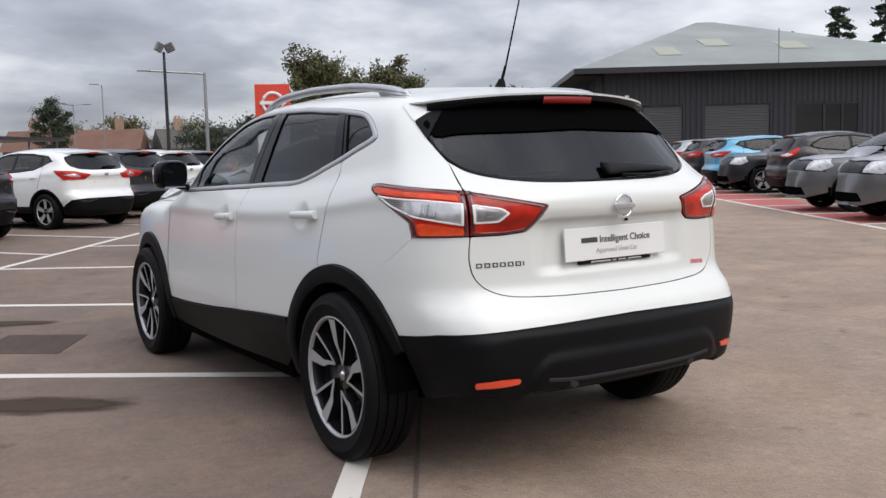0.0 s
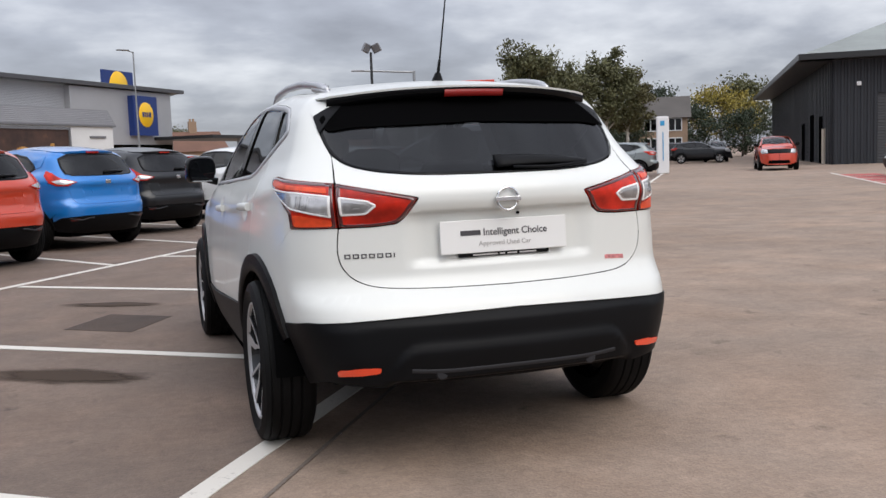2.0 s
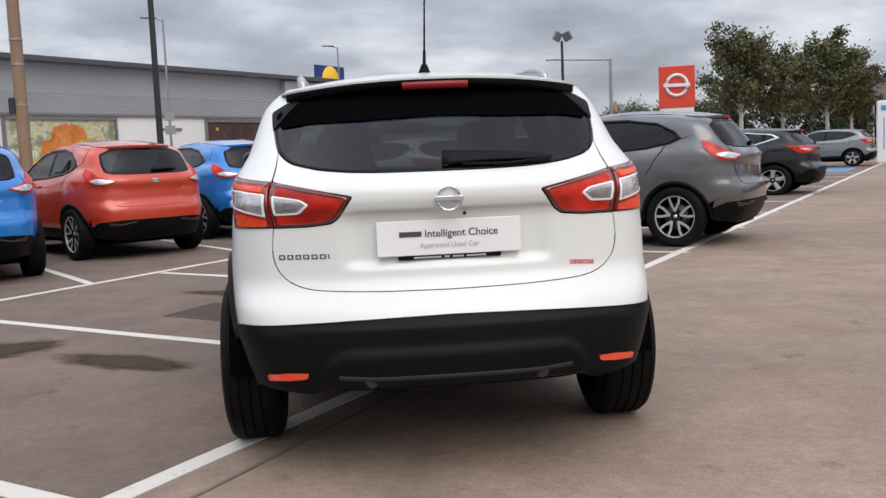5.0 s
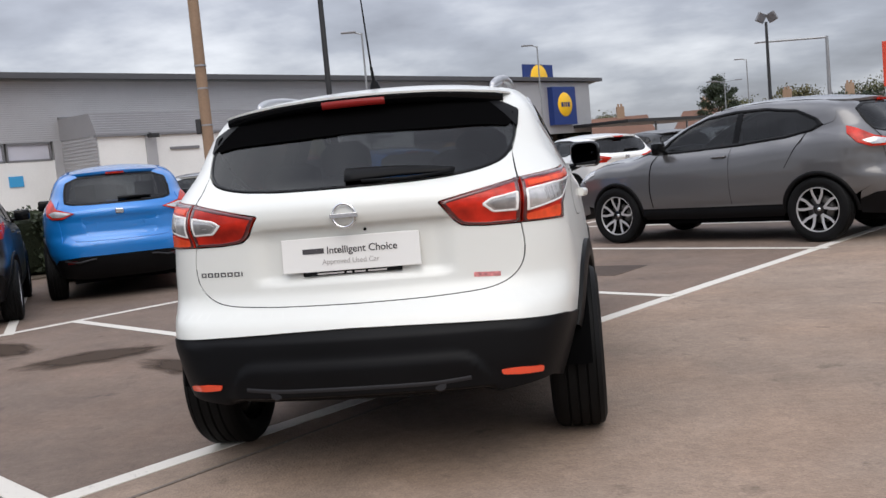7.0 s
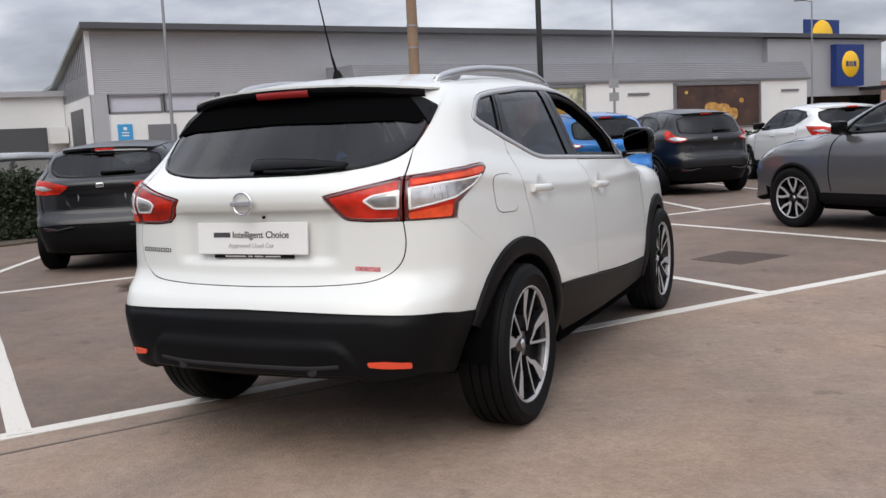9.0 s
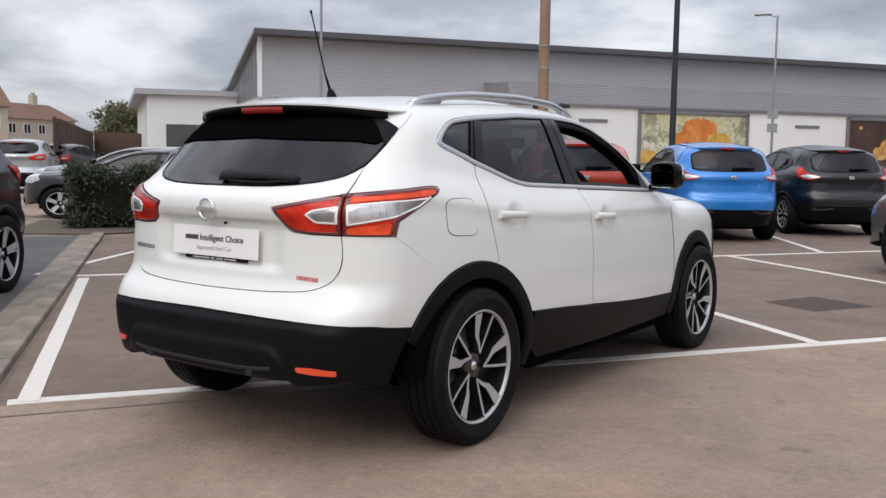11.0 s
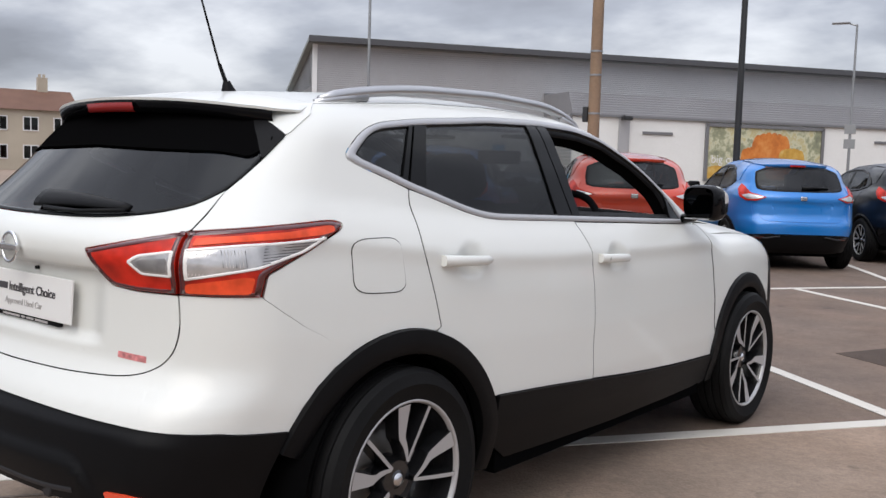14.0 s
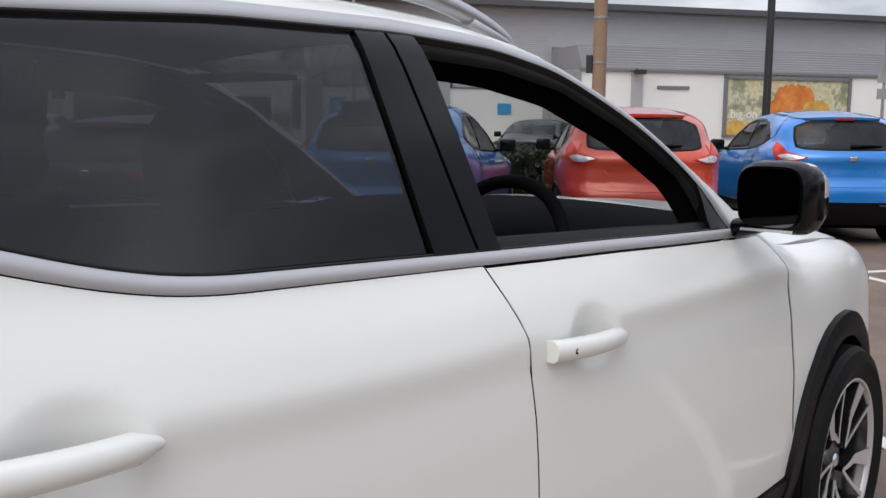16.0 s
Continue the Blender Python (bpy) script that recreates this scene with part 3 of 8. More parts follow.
        v = base + nr * out
        if dent is not None:
            d = dent(base)
            v = v - nr * d[:, None]
            e = 0.003
            slope = np.stack([(dent(base + k) - dent(base - k)) / (2 * e) for k in (np.array([e, 0, 0]), np.array([0, e, 0]), np.array([0, 0, e]))], 1)
            nr = nr + slope - nr * np.sum(slope * nr, axis=1, keepdims=True)
            nr /= np.linalg.norm(nr, axis=1, keepdims=True) + 1e-12
        turned = []
        for f in faces:
            x, y = q[f, 0], q[f, 1]
            turned.append(f if np.sum(x * np.roll(y, -1) - np.roll(x, -1) * y) > 0 else f[::-1])
        sense = sum(np.dot(np.cross(v[f[1]] - v[f[0]], v[f[2]] - v[f[0]]), nr[f[0]]) for f in turned)
        faces = turned if sense > 0 else [f[::-1] for f in turned]
        verts, norms = [*v], [*nr]
        if depth:
            edges = {frozenset(e) for e in rim}
            for f in list(faces):
                for a, b in zip(f, f[1:] + f[:1]):
                    if frozenset((a, b)) not in edges:
                        continue
                    n = len(verts)
                    wa, wb = v[a] - nr[a] * depth, v[b] - nr[b] * depth
                    side = np.cross(v[b] - v[a], nr[a])
                    side /= np.linalg.norm(side) + 1e-9
                    verts += [v[a], wa, wb, v[b]]
                    norms += [side] * 4
                    faces.append((n, n + 1, n + 2, n + 3))
        return mesh_part(name, verts, faces, mats, parent, label, norms)

    def moulding(self, name, outer, widths, outs, mats, parent, label="", flip=False, round_r=0.012, step=0.02, top=False):
        """A raised strip that runs inside a closed outline; widths: how far in each row lies; outs: how proud it stands."""
        L = rounded(outer, round_r, step)
        rows = []
        for w, o in zip(widths, outs):
            q = inset(L, w) if w else L
            if flip:
                q = q * (-1, 1)
            b = self.over(q) if top else self.wrap(q)
            rows.append(b + self.normals(b) * o)
        v, f = sheet(rows, True)
        return mesh_part(name, v, f, mats, parent, label)

    def ribbon(self, name, line, width, outs, mats, parent, label="", flip=False, top=False):
        """A raised strip along an open line of unrolled places."""
        q = np.array(line, float)
        fine = [q[0]]
        for a, b in zip(q[:-1], q[1:]):
            m = max(1, int(np.linalg.norm(b - a) / 0.03))
            fine += [a + (b - a) * (k + 1) / m for k in range(m)]
        q = np.array(fine)
        for _ in range(2):
            q[1:-1] = (q[:-2] + 2 * q[1:-1] + q[2:]) / 4
        t = np.gradient(q, axis=0)
        t /= np.linalg.norm(t, axis=1, keepdims=True) + 1e-9
        n = np.stack([-t[:, 1], t[:, 0]], 1)
        rows = []
        for k, o in zip(np.linspace(-0.5, 0.5, len(outs)), outs):
            u = q + n * width * k
            if flip:
                u = u * (-1, 1)
            b = self.over(u) if top else self.wrap(u)
            rows.append(b + self.normals(b) * o)
        v, f = sheet(rows)
        return mesh_part(name, v, f, mats, parent, label)


# ---- wheels ----
def wheel(parent, at, radius=0.342, width=0.222, rim=0.248, kind="vee", label="black tyre on a machined alloy rim", turn=90):
    """A wheel whose outer face looks along its +x. The tyre is the part; rim, spokes, hub cap and brake disc are its pieces."""
    h = width / 2
    prof = [(-h * 0.8, rim - 0.004), (-h, rim + 0.03), (-h, radius - 0.045), (-h + 0.012, radius - 0.014), (-h + 0.03, radius - 0.002)]
    x = -h + 0.03
    for k in range(4):
        w = (width - 0.06) / 4
        prof += [(x + w * 0.12, radius), (x + w * 0.86, radius), (x + w * 0.88, radius - 0.008), (x + w * 0.99, radius - 0.008)]
        x += w
    prof += [(h - 0.03, radius - 0.002), (h - 0.012, radius - 0.014), (h, radius - 0.045), (h - 0.002, rim + 0.045), (h - 0.012, rim + 0.012), (h - 0.018, rim - 0.002)]
    v, f = lathe(prof, 72)
    tyre = mesh_part("wheel", v, f, TYRE, parent, label)
    tyre.data.set_sharp_from_angle(angle=radians(35))
    tyre.matrix_local = at
    f0 = h - 0.018
    v, f = lathe([(f0 - 0.002, rim + 0.002), (f0 + 0.004, rim - 0.002), (f0 + 0.001, rim - 0.008), (f0 - 0.012, rim - 0.012)], 72)
    mesh_part("rim_lip", v, f, ALLOY, tyre)
    v, f = lathe([(f0 - 0.01, rim - 0.015), (f0 - 0.05, rim - 0.025), (-h * 0.7, rim - 0.03), (-h * 0.75, 0.05)], 48)
    mesh_part("rim", v, f, RIM_BLACK, tyre, "gloss black rim barrel")
    v, f = lathe([(-0.01, 0.06), (-0.01, rim * 0.64), (-0.035, rim * 0.64), (-0.035, 0.06)], 40)
    mesh_part("brake_disc", v, f, DISC_STEEL, tyre, "grey steel brake disc")
    hubx = f0 - 0.022
    v, f = lathe([(hubx - 0.012, 0.0005), (hubx - 0.012, 0.022), (hubx - 0.016, 0.028), (hubx - 0.018, 0.056), (hubx - 0.035, 0.066), (hubx - 0.07, 0.070)], 32)
    mesh_part("hub", v, f, RIM_BLACK, tyre, "gloss black hub with nut wells").data.set_sharp_from_angle(angle=radians(25))
    v, f = lathe([(hubx - 0.004, 0.0005), (hubx - 0.005, 0.016), (hubx - 0.012, 0.021)], 20)
    mesh_part("hub_cap", v, f, CHROME, tyre, "round silver hub badge")

    def limb(ang_in, ang_out, w_in, w_out, bend=0.0, hook=0.0):
        n, pts = 11 if hook else 7, []
        for k in range(n):
            t = k / (n - 1)
            r = 0.058 + (rim - 0.014 - 0.058) * t
            share = min(1.0, t / hook) ** 0.75 if hook else t**0.8
            a = ang_in + (ang_out - ang_in) * share + bend * math.sin(math.pi * t)
            w = (w_in + (w_out - w_in) * t) / 2
            xx = hubx + (f0 - 0.002 - hubx) * t**1.3
            e = np.array([math.cos(a), math.sin(a)])
            g = np.array([-math.sin(a), math.cos(a)])
            pts.append([(xx - 0.05, *(r * e - (w + 0.004) * g)), (xx - 0.003, *(r * e - (w + 0.001) * g)), (xx, *(r * e - w * g)), (xx, *(r * e + w * g)),
                        (xx - 0.003, *(r * e + (w + 0.001) * g)), (xx - 0.05, *(r * e + (w + 0.004) * g))])
        v, f = sheet(pts)
        return v, f, [1 if (i % 5) == 2 else 0 for i in range(len(f))]

    for k in range(5):
        a0 = math.radians(turn + 72 * k)
        limbs = []
        if kind == "vee":
            limbs = [limb(a0, a0 + 0.54, 0.010, 0.054, 0, 0.42), limb(a0 - 0.02, a0 + 0.03, 0.011, 0.013)]
        elif kind == "five":
            limbs = [limb(a0, a0, 0.07, 0.06), limb(a0 - 0.3, a0 - 0.25, 0.01, 0.02)]
        else:
            limbs = [limb(a0, a0 + 0.26, 0.03, 0.026, 0.12), limb(a0, a0 - 0.26, 0.03, 0.026, -0.12)]
        v, f = joined(*[(q[0], q[1]) for q in limbs])
        mesh_part("spoke", v, f, [RIM_BLACK, ALLOY], tyre, smooth=False, slots=sum((q[2] for q in limbs), []))
    return tyre

# ---- the white crossover ----
HERO = Skin(
    side=[(0.2, 0.80), (0.3, 0.835), (0.42, 0.868), (0.52, 0.876), (0.70, 0.874), (0.85, 0.862), (0.93, 0.851), (0.975, 0.853),
          (1.03, 0.825), (1.095, 0.782), (1.28, 0.712), (1.46, 0.635), (1.6, 0.57)],
    taper=[(-0.9, 0.165), (-0.5, 0.088), (-0.2, 0.045), (0.1, 0.018), (0.5, 0.003), (0.9, 0.0), (1.8, 0.004), (2.3, 0.02), (2.7, 0.028),
           (3.1, 0.075), (3.4, 0.16), (3.6, 0.26)],
    rise=[(-0.9, 0.15), (-0.4, 0.115), (0.0, 0.065), (0.4, 0.02), (0.8, 0.0), (2.0, -0.01), (2.5, -0.015), (3.3, -0.06)],
    back=[(0.18, -0.60), (0.27, -0.74), (0.36, -0.805), (0.46, -0.82), (0.56, -0.822), (0.60, -0.818), (0.655, -0.795), (0.69, -0.755),
          (0.74, -0.728), (0.95, -0.722), (0.985, -0.738), (1.01, -0.752), (1.06, -0.748), (1.095, -0.718), (1.12, -0.68), (1.16, -0.64), (1.28, -0.52),
          (1.45, -0.35), (1.6, -0.20)],
    back2=[(0.2, 0.10), (0.5, 0.12), (0.75, 0.17), (1.0, 0.19), (1.2, 0.30), (1.5, 0.30)],
    back4=[(0.2, 0.22), (0.5, 0.20), (0.75, 0.16), (1.0, 0.14), (1.2, 0.26), (1.5, 0.3)],
    roof=[(-0.8, 1.41), (-0.5, 1.455), (-0.2, 1.498), (0.0, 1.516), (0.4, 1.543), (0.8, 1.553), (1.2, 1.540), (1.45, 1.508), (1.7, 1.435),
          (2.0, 1.295), (2.3, 1.14), (2.42, 1.085), (2.55, 1.062), (3.0, 1.045), (3.25, 1.005), (3.38, 0.93), (3.46, 0.82), (3.51, 0.6), (3.55, 0.2)],
    crown=[(-0.8, 0.13), (0.0, 0.14), (1.4, 0.14), (1.7, 0.16), (2.3, 0.18), (2.6, 0.10), (3.3, 0.16)])


def arc(sk, cy, cz, r, a0, a1, n=14):
    """Places on the side along a wheel arch, from a0 to a1 degrees (0: ahead, 90: up)."""
    return [sk.s(cy + r * math.cos(math.radians(a)), cz + r * math.sin(math.radians(a))) for a in np.linspace(a0, a1, n)]


def dimple(cy, cz, ry, rz, d):
    def f(p):
        q = ((p[:, 1] - cy) / ry) ** 2 + ((p[:, 2] - cz) / rz) ** 2
        return d * np.clip(1 - q, 0, 1) ** 1.8
    return f


def hero_car():
    H, W = HERO, WHITE_PAINT
    s, r, t, p = H.s, H.r, H.t, H.p
    car = thing("crossover_car", "white five-door crossover with dark rear windows, parked across a bay line", "car")
    # edges shared by neighbouring panels, on the right side
    dlo_low = [s(-0.12, 1.305, 0.03), s(-0.085, 1.280, 0.02), s(0.12, 1.208, 0.05), s(0.36, 1.135, 0.1), s(0.50, 1.107, 0.1), s(0.75, 1.098, 0.1), s(1.03, 1.088, 0.1), s(1.44, 1.074, 0.1),
               s(1.80, 1.060, 0.1), s(2.02, 1.052, 0.015)]
    dlo_top = [s(1.90, 1.215, 0.1), s(1.68, 1.345, 0.12), s(1.48, 1.425, 0.1), s(1.28, 1.458, 0.1), s(1.0, 1.468, 0.1), s(0.64, 1.460, 0.1), s(0.25, 1.433, 0.1), s(0.012, 1.405, 0.05)]
    dlo = dlo_low + dlo_top
    door_rear = [s(0.12, 1.208), s(0.103, 1.157, 0.05), s(0.106, 1.10, 0.05), s(0.106, 0.998, 0.08), s(0.138, 0.886, 0.05), s(0.160, 0.79)]
    mid_gap = [s(1.030, 1.088), s(1.047, 1.038, 0.05), s(1.068, 0.972, 0.05), s(1.074, 0.85, 0.05), s(1.073, 0.738, 0.05), s(1.060, 0.62, 0.05), s(1.072, 0.486)]
    fend_gap = [s(2.20, 1.02), s(2.228, 0.945, 0.05), s(2.235, 0.775, 0.05), s(2.247, 0.60, 0.05), s(2.262, 0.416)]
    sill_top = [s(0.450, 0.529), s(0.78, 0.509), s(1.072, 0.486), s(1.35, 0.462), s(2.262, 0.416)]
    arch_r = arc(H, 0.0, 0.337, 0.462, 24, 151)
    arch_f = arc(H, 2.664, 0.337, 0.448, 168, 15)
    bump_top = [s(-0.404, 0.563), s(-0.50, 0.572, 0.05), p(0.752, -0.60, 0.588), r(0.60, 0.598, 0.05), r(0.25, 0.611, 0.1), r(0.0, 0.615, 0.1)]
    lamp_top = [p(0.620, -0.595, 1.094), s(-0.40, 1.114, 0.05), s(-0.245, 1.124, 0.02), s(-0.205, 1.116, 0.02), s(-0.215, 1.098, 0.02)]
    lamp_low = [s(-0.30, 1.062, 0.05), s(-0.40, 1.014, 0.03), p(0.772, -0.462, 0.985), p(0.770, -0.478, 0.926), p(0.622, -0.630, 0.931)]
    gate_side = [p(0.598, -0.472, 1.194), p(0.612, -0.54, 1.14), p(0.620, -0.595, 1.094), p(0.622, -0.612, 1.01), p(0.622, -0.630, 0.931), p(0.632, -0.630, 0.85, 0.04), p(0.622, -0.645, 0.785, 0.03),
                 r(0.578, 0.737, 0.035), r(0.50, 0.708, 0.05), r(0.30, 0.697, 0.08), r(0.0, 0.694)]
    shoulder = [t(0.55, y) for y in (-0.11, 0.1, 0.4, 0.7, 1.0, 1.25, 1.42)] + [t(0.575, 1.55), t(0.605, 1.7), t(0.640, 1.9), t(0.675, 2.1), t(0.70, 2.25)]
    fin = [p(0.598, -0.472, 1.194), p(0.609, -0.41, 1.24), p(0.617, -0.352, 1.287), p(0.620, -0.268, 1.362), p(0.60, -0.19, 1.405)]

    def both(fn):
        for flip in (False, True):
            fn(flip)

    def sides(flip):
        # body side: quarter panel, rear pillar, cant rail and front pillar in one pressing
        frame_loop = fin[1:] + shoulder + [s(2.12, 1.075), s(2.02, 1.052)] + dlo_top + [s(-0.12, 1.305, 0.03), s(-0.085, 1.280, 0.02)] + door_rear + arc(H, 0.0, 0.337, 0.462, 72.8, 116, 7) + [s(-0.36, 0.840)] \
            + lamp_low[-2:-1] + lamp_low[-3::-1] + lamp_top[::-1] + gate_side[1::-1]
        H.panel("body_side", frame_loop, W, car, flip=flip, step=0.03, round_r=0.006)
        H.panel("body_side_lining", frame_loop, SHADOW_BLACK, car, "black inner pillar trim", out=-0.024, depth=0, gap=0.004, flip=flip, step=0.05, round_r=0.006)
        # near-black strips that paint the shade into the panel gaps, then the doors
        for line, wd in ((mid_gap, 0.010), (door_rear, 0.009), (fend_gap, 0.004), (gate_side[5:], 0.011), (gate_side[:3], 0.010)):
            up = 0.0013 if line is mid_gap else 0.0
            H.ribbon("panel_seal", [q[:2] for q in line], wd, (up - 0.0020, up - 0.0016, up - 0.0020), SHADOW_BLACK, car, "near-black strip standing in for the shade in a panel gap", flip=flip)
        rd = H.panel("rear_door", [*door_rear, *arch_r[5::-1], *sill_top[:3], *mid_gap[-2::-1], s(0.75, 1.098, 0.1), s(0.50, 1.107, 0.1), s(0.36, 1.135, 0.1)], W, car, flip=flip, step=0.0125, gap=0.0016,
                     round_r=0.006, dent=dimple(0.325, 0.984, 0.092, 0.064, 0.021))
        fd = H.panel("front_door", [*mid_gap, *sill_top[3:], *fend_gap[-2::-1], s(2.14, 1.048), s(2.02, 1.052), s(1.80, 1.060, 0.1), s(1.44, 1.074, 0.1)], W, car, flip=flip, step=0.0125, round_r=0.006, gap=0.0045,
                     dent=dimple(1.266, 0.948, 0.092, 0.062, 0.021))
        for door, y0, z0, lock in ((rd, 0.172, 0.992, False), (fd, 1.114, 0.948, True)):
            rows = []
            for k in np.linspace(0, 1, 9):
                y = y0 + 0.24 * k
                x = float(H.side(z0 - H.rise(y)) - H.taper(y)) + 0.006 + 0.026 * math.sin(math.pi * min(1, max(0, k * 0.94 + 0.05))) ** 0.5
                hh = 0.018 - 0.003 * k - 0.010 * max(0, k - 0.9) * 10
                z = z0 - 0.010 * k
                sg = -1 if flip else 1
                rows.append([(sg * (x + dx), y, z + dz * hh) for dx, dz in ((-0.022, 0.9), (-0.004, 1.0), (0.004, 0.7), (0.007, 0.0), (0.004, -0.7), (-0.004, -1.0), (-0.022, -0.9))])
            v, f = sheet(rows, True, True)
            hd = mesh_part("door_handle", v, f, W, door, "white pull handle")
            hd.data.set_sharp_from_angle(angle=radians(50))
            if lock:
                v, f = lathe([(0.0, 0.0005), (0.0, 0.0045), (-0.004, 0.005)], 16)
                k = mesh_part("keyhole", v, f, SHADOW_BLACK, door, "small black key slot")
                k.matrix_local = pose((-1 if flip else 1) * (float(H.side(0.948)) + 0.0315), y0 + 0.040, z0 - 0.002, 0, 0, 180 if flip else 0)
        fender = [*fend_gap, *arch_f, s(3.12, 0.45), s(3.13, 0.66, 0.05), s(3.20, 0.80, 0.05), s(3.14, 0.90, 0.05), t(0.70, 3.05), t(0.715, 2.8), t(0.72, 2.5), t(0.715, 2.32), s(2.13, 1.055)]
        H.panel("front_wing", fender, W, car, flip=flip, step=0.035, round_r=0.006)
        # black lower cladding
        H.panel("sill_cladding", [*sill_top, s(2.262, 0.34), s(2.2, 0.285), s(1.3, 0.275), s(0.55, 0.29), s(0.44, 0.36)], BLACK_PLASTIC, car, "black plastic sill cladding", out=0.010, depth=0.03, gap=0.001, flip=flip, round_r=0.01)
        for cy, a0, a1, r0 in ((0.0, -8, 158, 0.462), (2.664, 5, 186, 0.448)):
            rows = []
            for rr, o in ((r0, 0.0), (r0 - 0.003, 0.016), (r0 - 0.035, 0.020), (r0 - 0.066, 0.019), (r0 - 0.074, 0.012), (r0 - 0.074, -0.10)):
                q = np.array([H.s(cy + rr * math.cos(math.radians(a)), 0.337 + rr * math.sin(math.radians(a))) for a in np.linspace(a0, a1, 40)])
                if flip:
                    q = q * (-1, 1)
                b = H.wrap(q)
                rows.append(b + H.normals(b) * o)
            v, f = sheet(rows)
            a = mesh_part("arch_cladding", v, f, BLACK_PLASTIC, car, "black plastic wheel arch trim")
            a.data.set_sharp_from_angle(angle=radians(40))
            sg = -1 if flip else 1
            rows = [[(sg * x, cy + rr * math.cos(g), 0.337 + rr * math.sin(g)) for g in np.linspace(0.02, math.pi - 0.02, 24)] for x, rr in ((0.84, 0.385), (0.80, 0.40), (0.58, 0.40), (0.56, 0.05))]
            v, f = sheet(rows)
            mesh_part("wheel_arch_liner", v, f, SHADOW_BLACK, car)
        # bright window surround, rubbers, panes
        H.moulding("window_surround", dlo, (0, 0.002, 0.017, 0.020), (0.000, 0.0045, 0.0045, 0.000), SATIN_TRIM, car, "satin chrome window surround", flip=flip)
        H.moulding("window_rubber", dlo, (0.020, 0.021, 0.024, 0.026), (0.0005, 0.001, 0.0, -0.010), GLOSS_BLACK, car, "black window rubber", flip=flip)
        pane = lambda n, loop, g, lab: setattr_noshadow(H.panel(n, loop, g, car, lab, out=-0.006, depth=0, gap=0.002, flip=flip, round_r=0.01))
        low = lambda y: float(np.interp(y, [-0.12, -0.085, 0.12, 0.36, 0.50, 1.03, 2.02], [1.305, 1.28, 1.208, 1.135, 1.107, 1.088, 1.052])) + 0.024
        topz = lambda y: float(np.interp(y, [-0.12, 0.035, 0.25, 0.64, 1.0, 1.28, 1.48, 1.68, 1.9, 2.02], [1.305, 1.405, 1.433, 1.46, 1.468, 1.458, 1.425, 1.345, 1.215, 1.06])) - 0.022
        pane("quarter_window", [s(-0.085, 1.307), s(0.0, low(0.0)), s(0.112, low(0.112) - 0.004), s(0.216, topz(0.216)), s(0.025, topz(0.04))], PRIVACY_GLASS, "dark tinted quarter pane")
        pane("rear_door_window", [s(0.195, low(0.195)), s(0.36, low(0.36)), s(0.5, low(0.5)), s(0.94, low(0.94)), s(0.912, topz(0.9)), s(0.64, topz(0.64)), s(0.29, topz(0.29))], PRIVACY_GLASS, "dark tinted rear door pane")
        for loop, n in (([s(0.129, 1.220), s(0.200, 1.200), s(0.298, topz(0.30) + 0.012), s(0.236, topz(0.236) + 0.012)], "window_division"),
                        ([s(0.098, 1.230), s(0.121, 1.222), s(0.229, topz(0.229) + 0.012), s(0.208, topz(0.208) + 0.012)], "quarter_window_edge"),
                        ([s(0.928, 1.10), s(1.029, 1.098), s(0.968, topz(0.968) + 0.012), s(0.902, topz(0.9) + 0.012)], "rear_door_pillar_trim"),
                        ([s(1.036, 1.098), s(1.090, 1.096), s(1.041, topz(1.03) + 0.012), s(0.975, topz(0.975) + 0.012)], "front_door_pillar_trim")):
            H.panel(n, loop, GLOSS_BLACK, car, "black pillar trim", out=0.001, depth=0.02, gap=0.001, flip=flip, round_r=0.003)
        # front door: the window's black inner guide, and on the left its pane; the right one is wound down
        fw = [s(1.075, low(1.08)), s(1.5, low(1.5)), s(1.93, low(1.93)), s(1.86, topz(1.86)), s(1.66, topz(1.66)), s(1.47, topz(1.47)), s(1.28, topz(1.28)), s(1.05, topz(1.05))]
        H.moulding("window_guide", fw, (-0.012, 0.0, 0.016, 0.022), (-0.004, -0.010, -0.010, -0.022), BLACK_PLASTIC, car, "black front window guide", flip=flip, round_r=0.02)
        H.moulding("door_inner_frame", fw, (0.004, 0.012, 0.020, 0.024), (-0.012, -0.03, -0.05, -0.07), SHADOW_BLACK, car, "black inner frame of the front door", flip=flip, round_r=0.02)
        H.panel("mirror_sail", [s(1.87, low(1.9) - 0.02), s(2.0, 1.066), s(1.885, 1.20)], GLOSS_BLACK, car, out=0.0, depth=0.02, gap=0.001, flip=flip, round_r=0.005)
        if flip:
            pane("front_door_window", fw, CLEAR_GLASS, "clear front door pane")
        # lamps
        lamp = H.panel("tail_lamp", lamp_top + lamp_low, RED_LENS, car, "red and clear wrap-around tail lamp", out=0.004, depth=0.03, gap=0.003, flip=flip, step=0.025, round_r=0.004)
        H.moulding("lamp_rim", lamp_top + lamp_low, (0.003, 0.004, 0.012, 0.014), (0.0, 0.0055, 0.0055, 0.004), DARK_RED_LENS, lamp, "dark red lamp rim", flip=flip, round_r=0.004)
        H.panel("clear_lens", [p(0.640, -0.615, 1.050), p(0.737, -0.521, 1.064), p(0.793, -0.275, 1.078, 0.004), p(0.785, -0.352, 1.040), p(0.766, -0.485, 1.001), p(0.640, -0.615, 0.972)],
                CLEAR_LENS, lamp, "clear ribbed lens", out=0.0065, depth=0.004, gap=0, flip=flip, step=0.02, round_r=0.004)
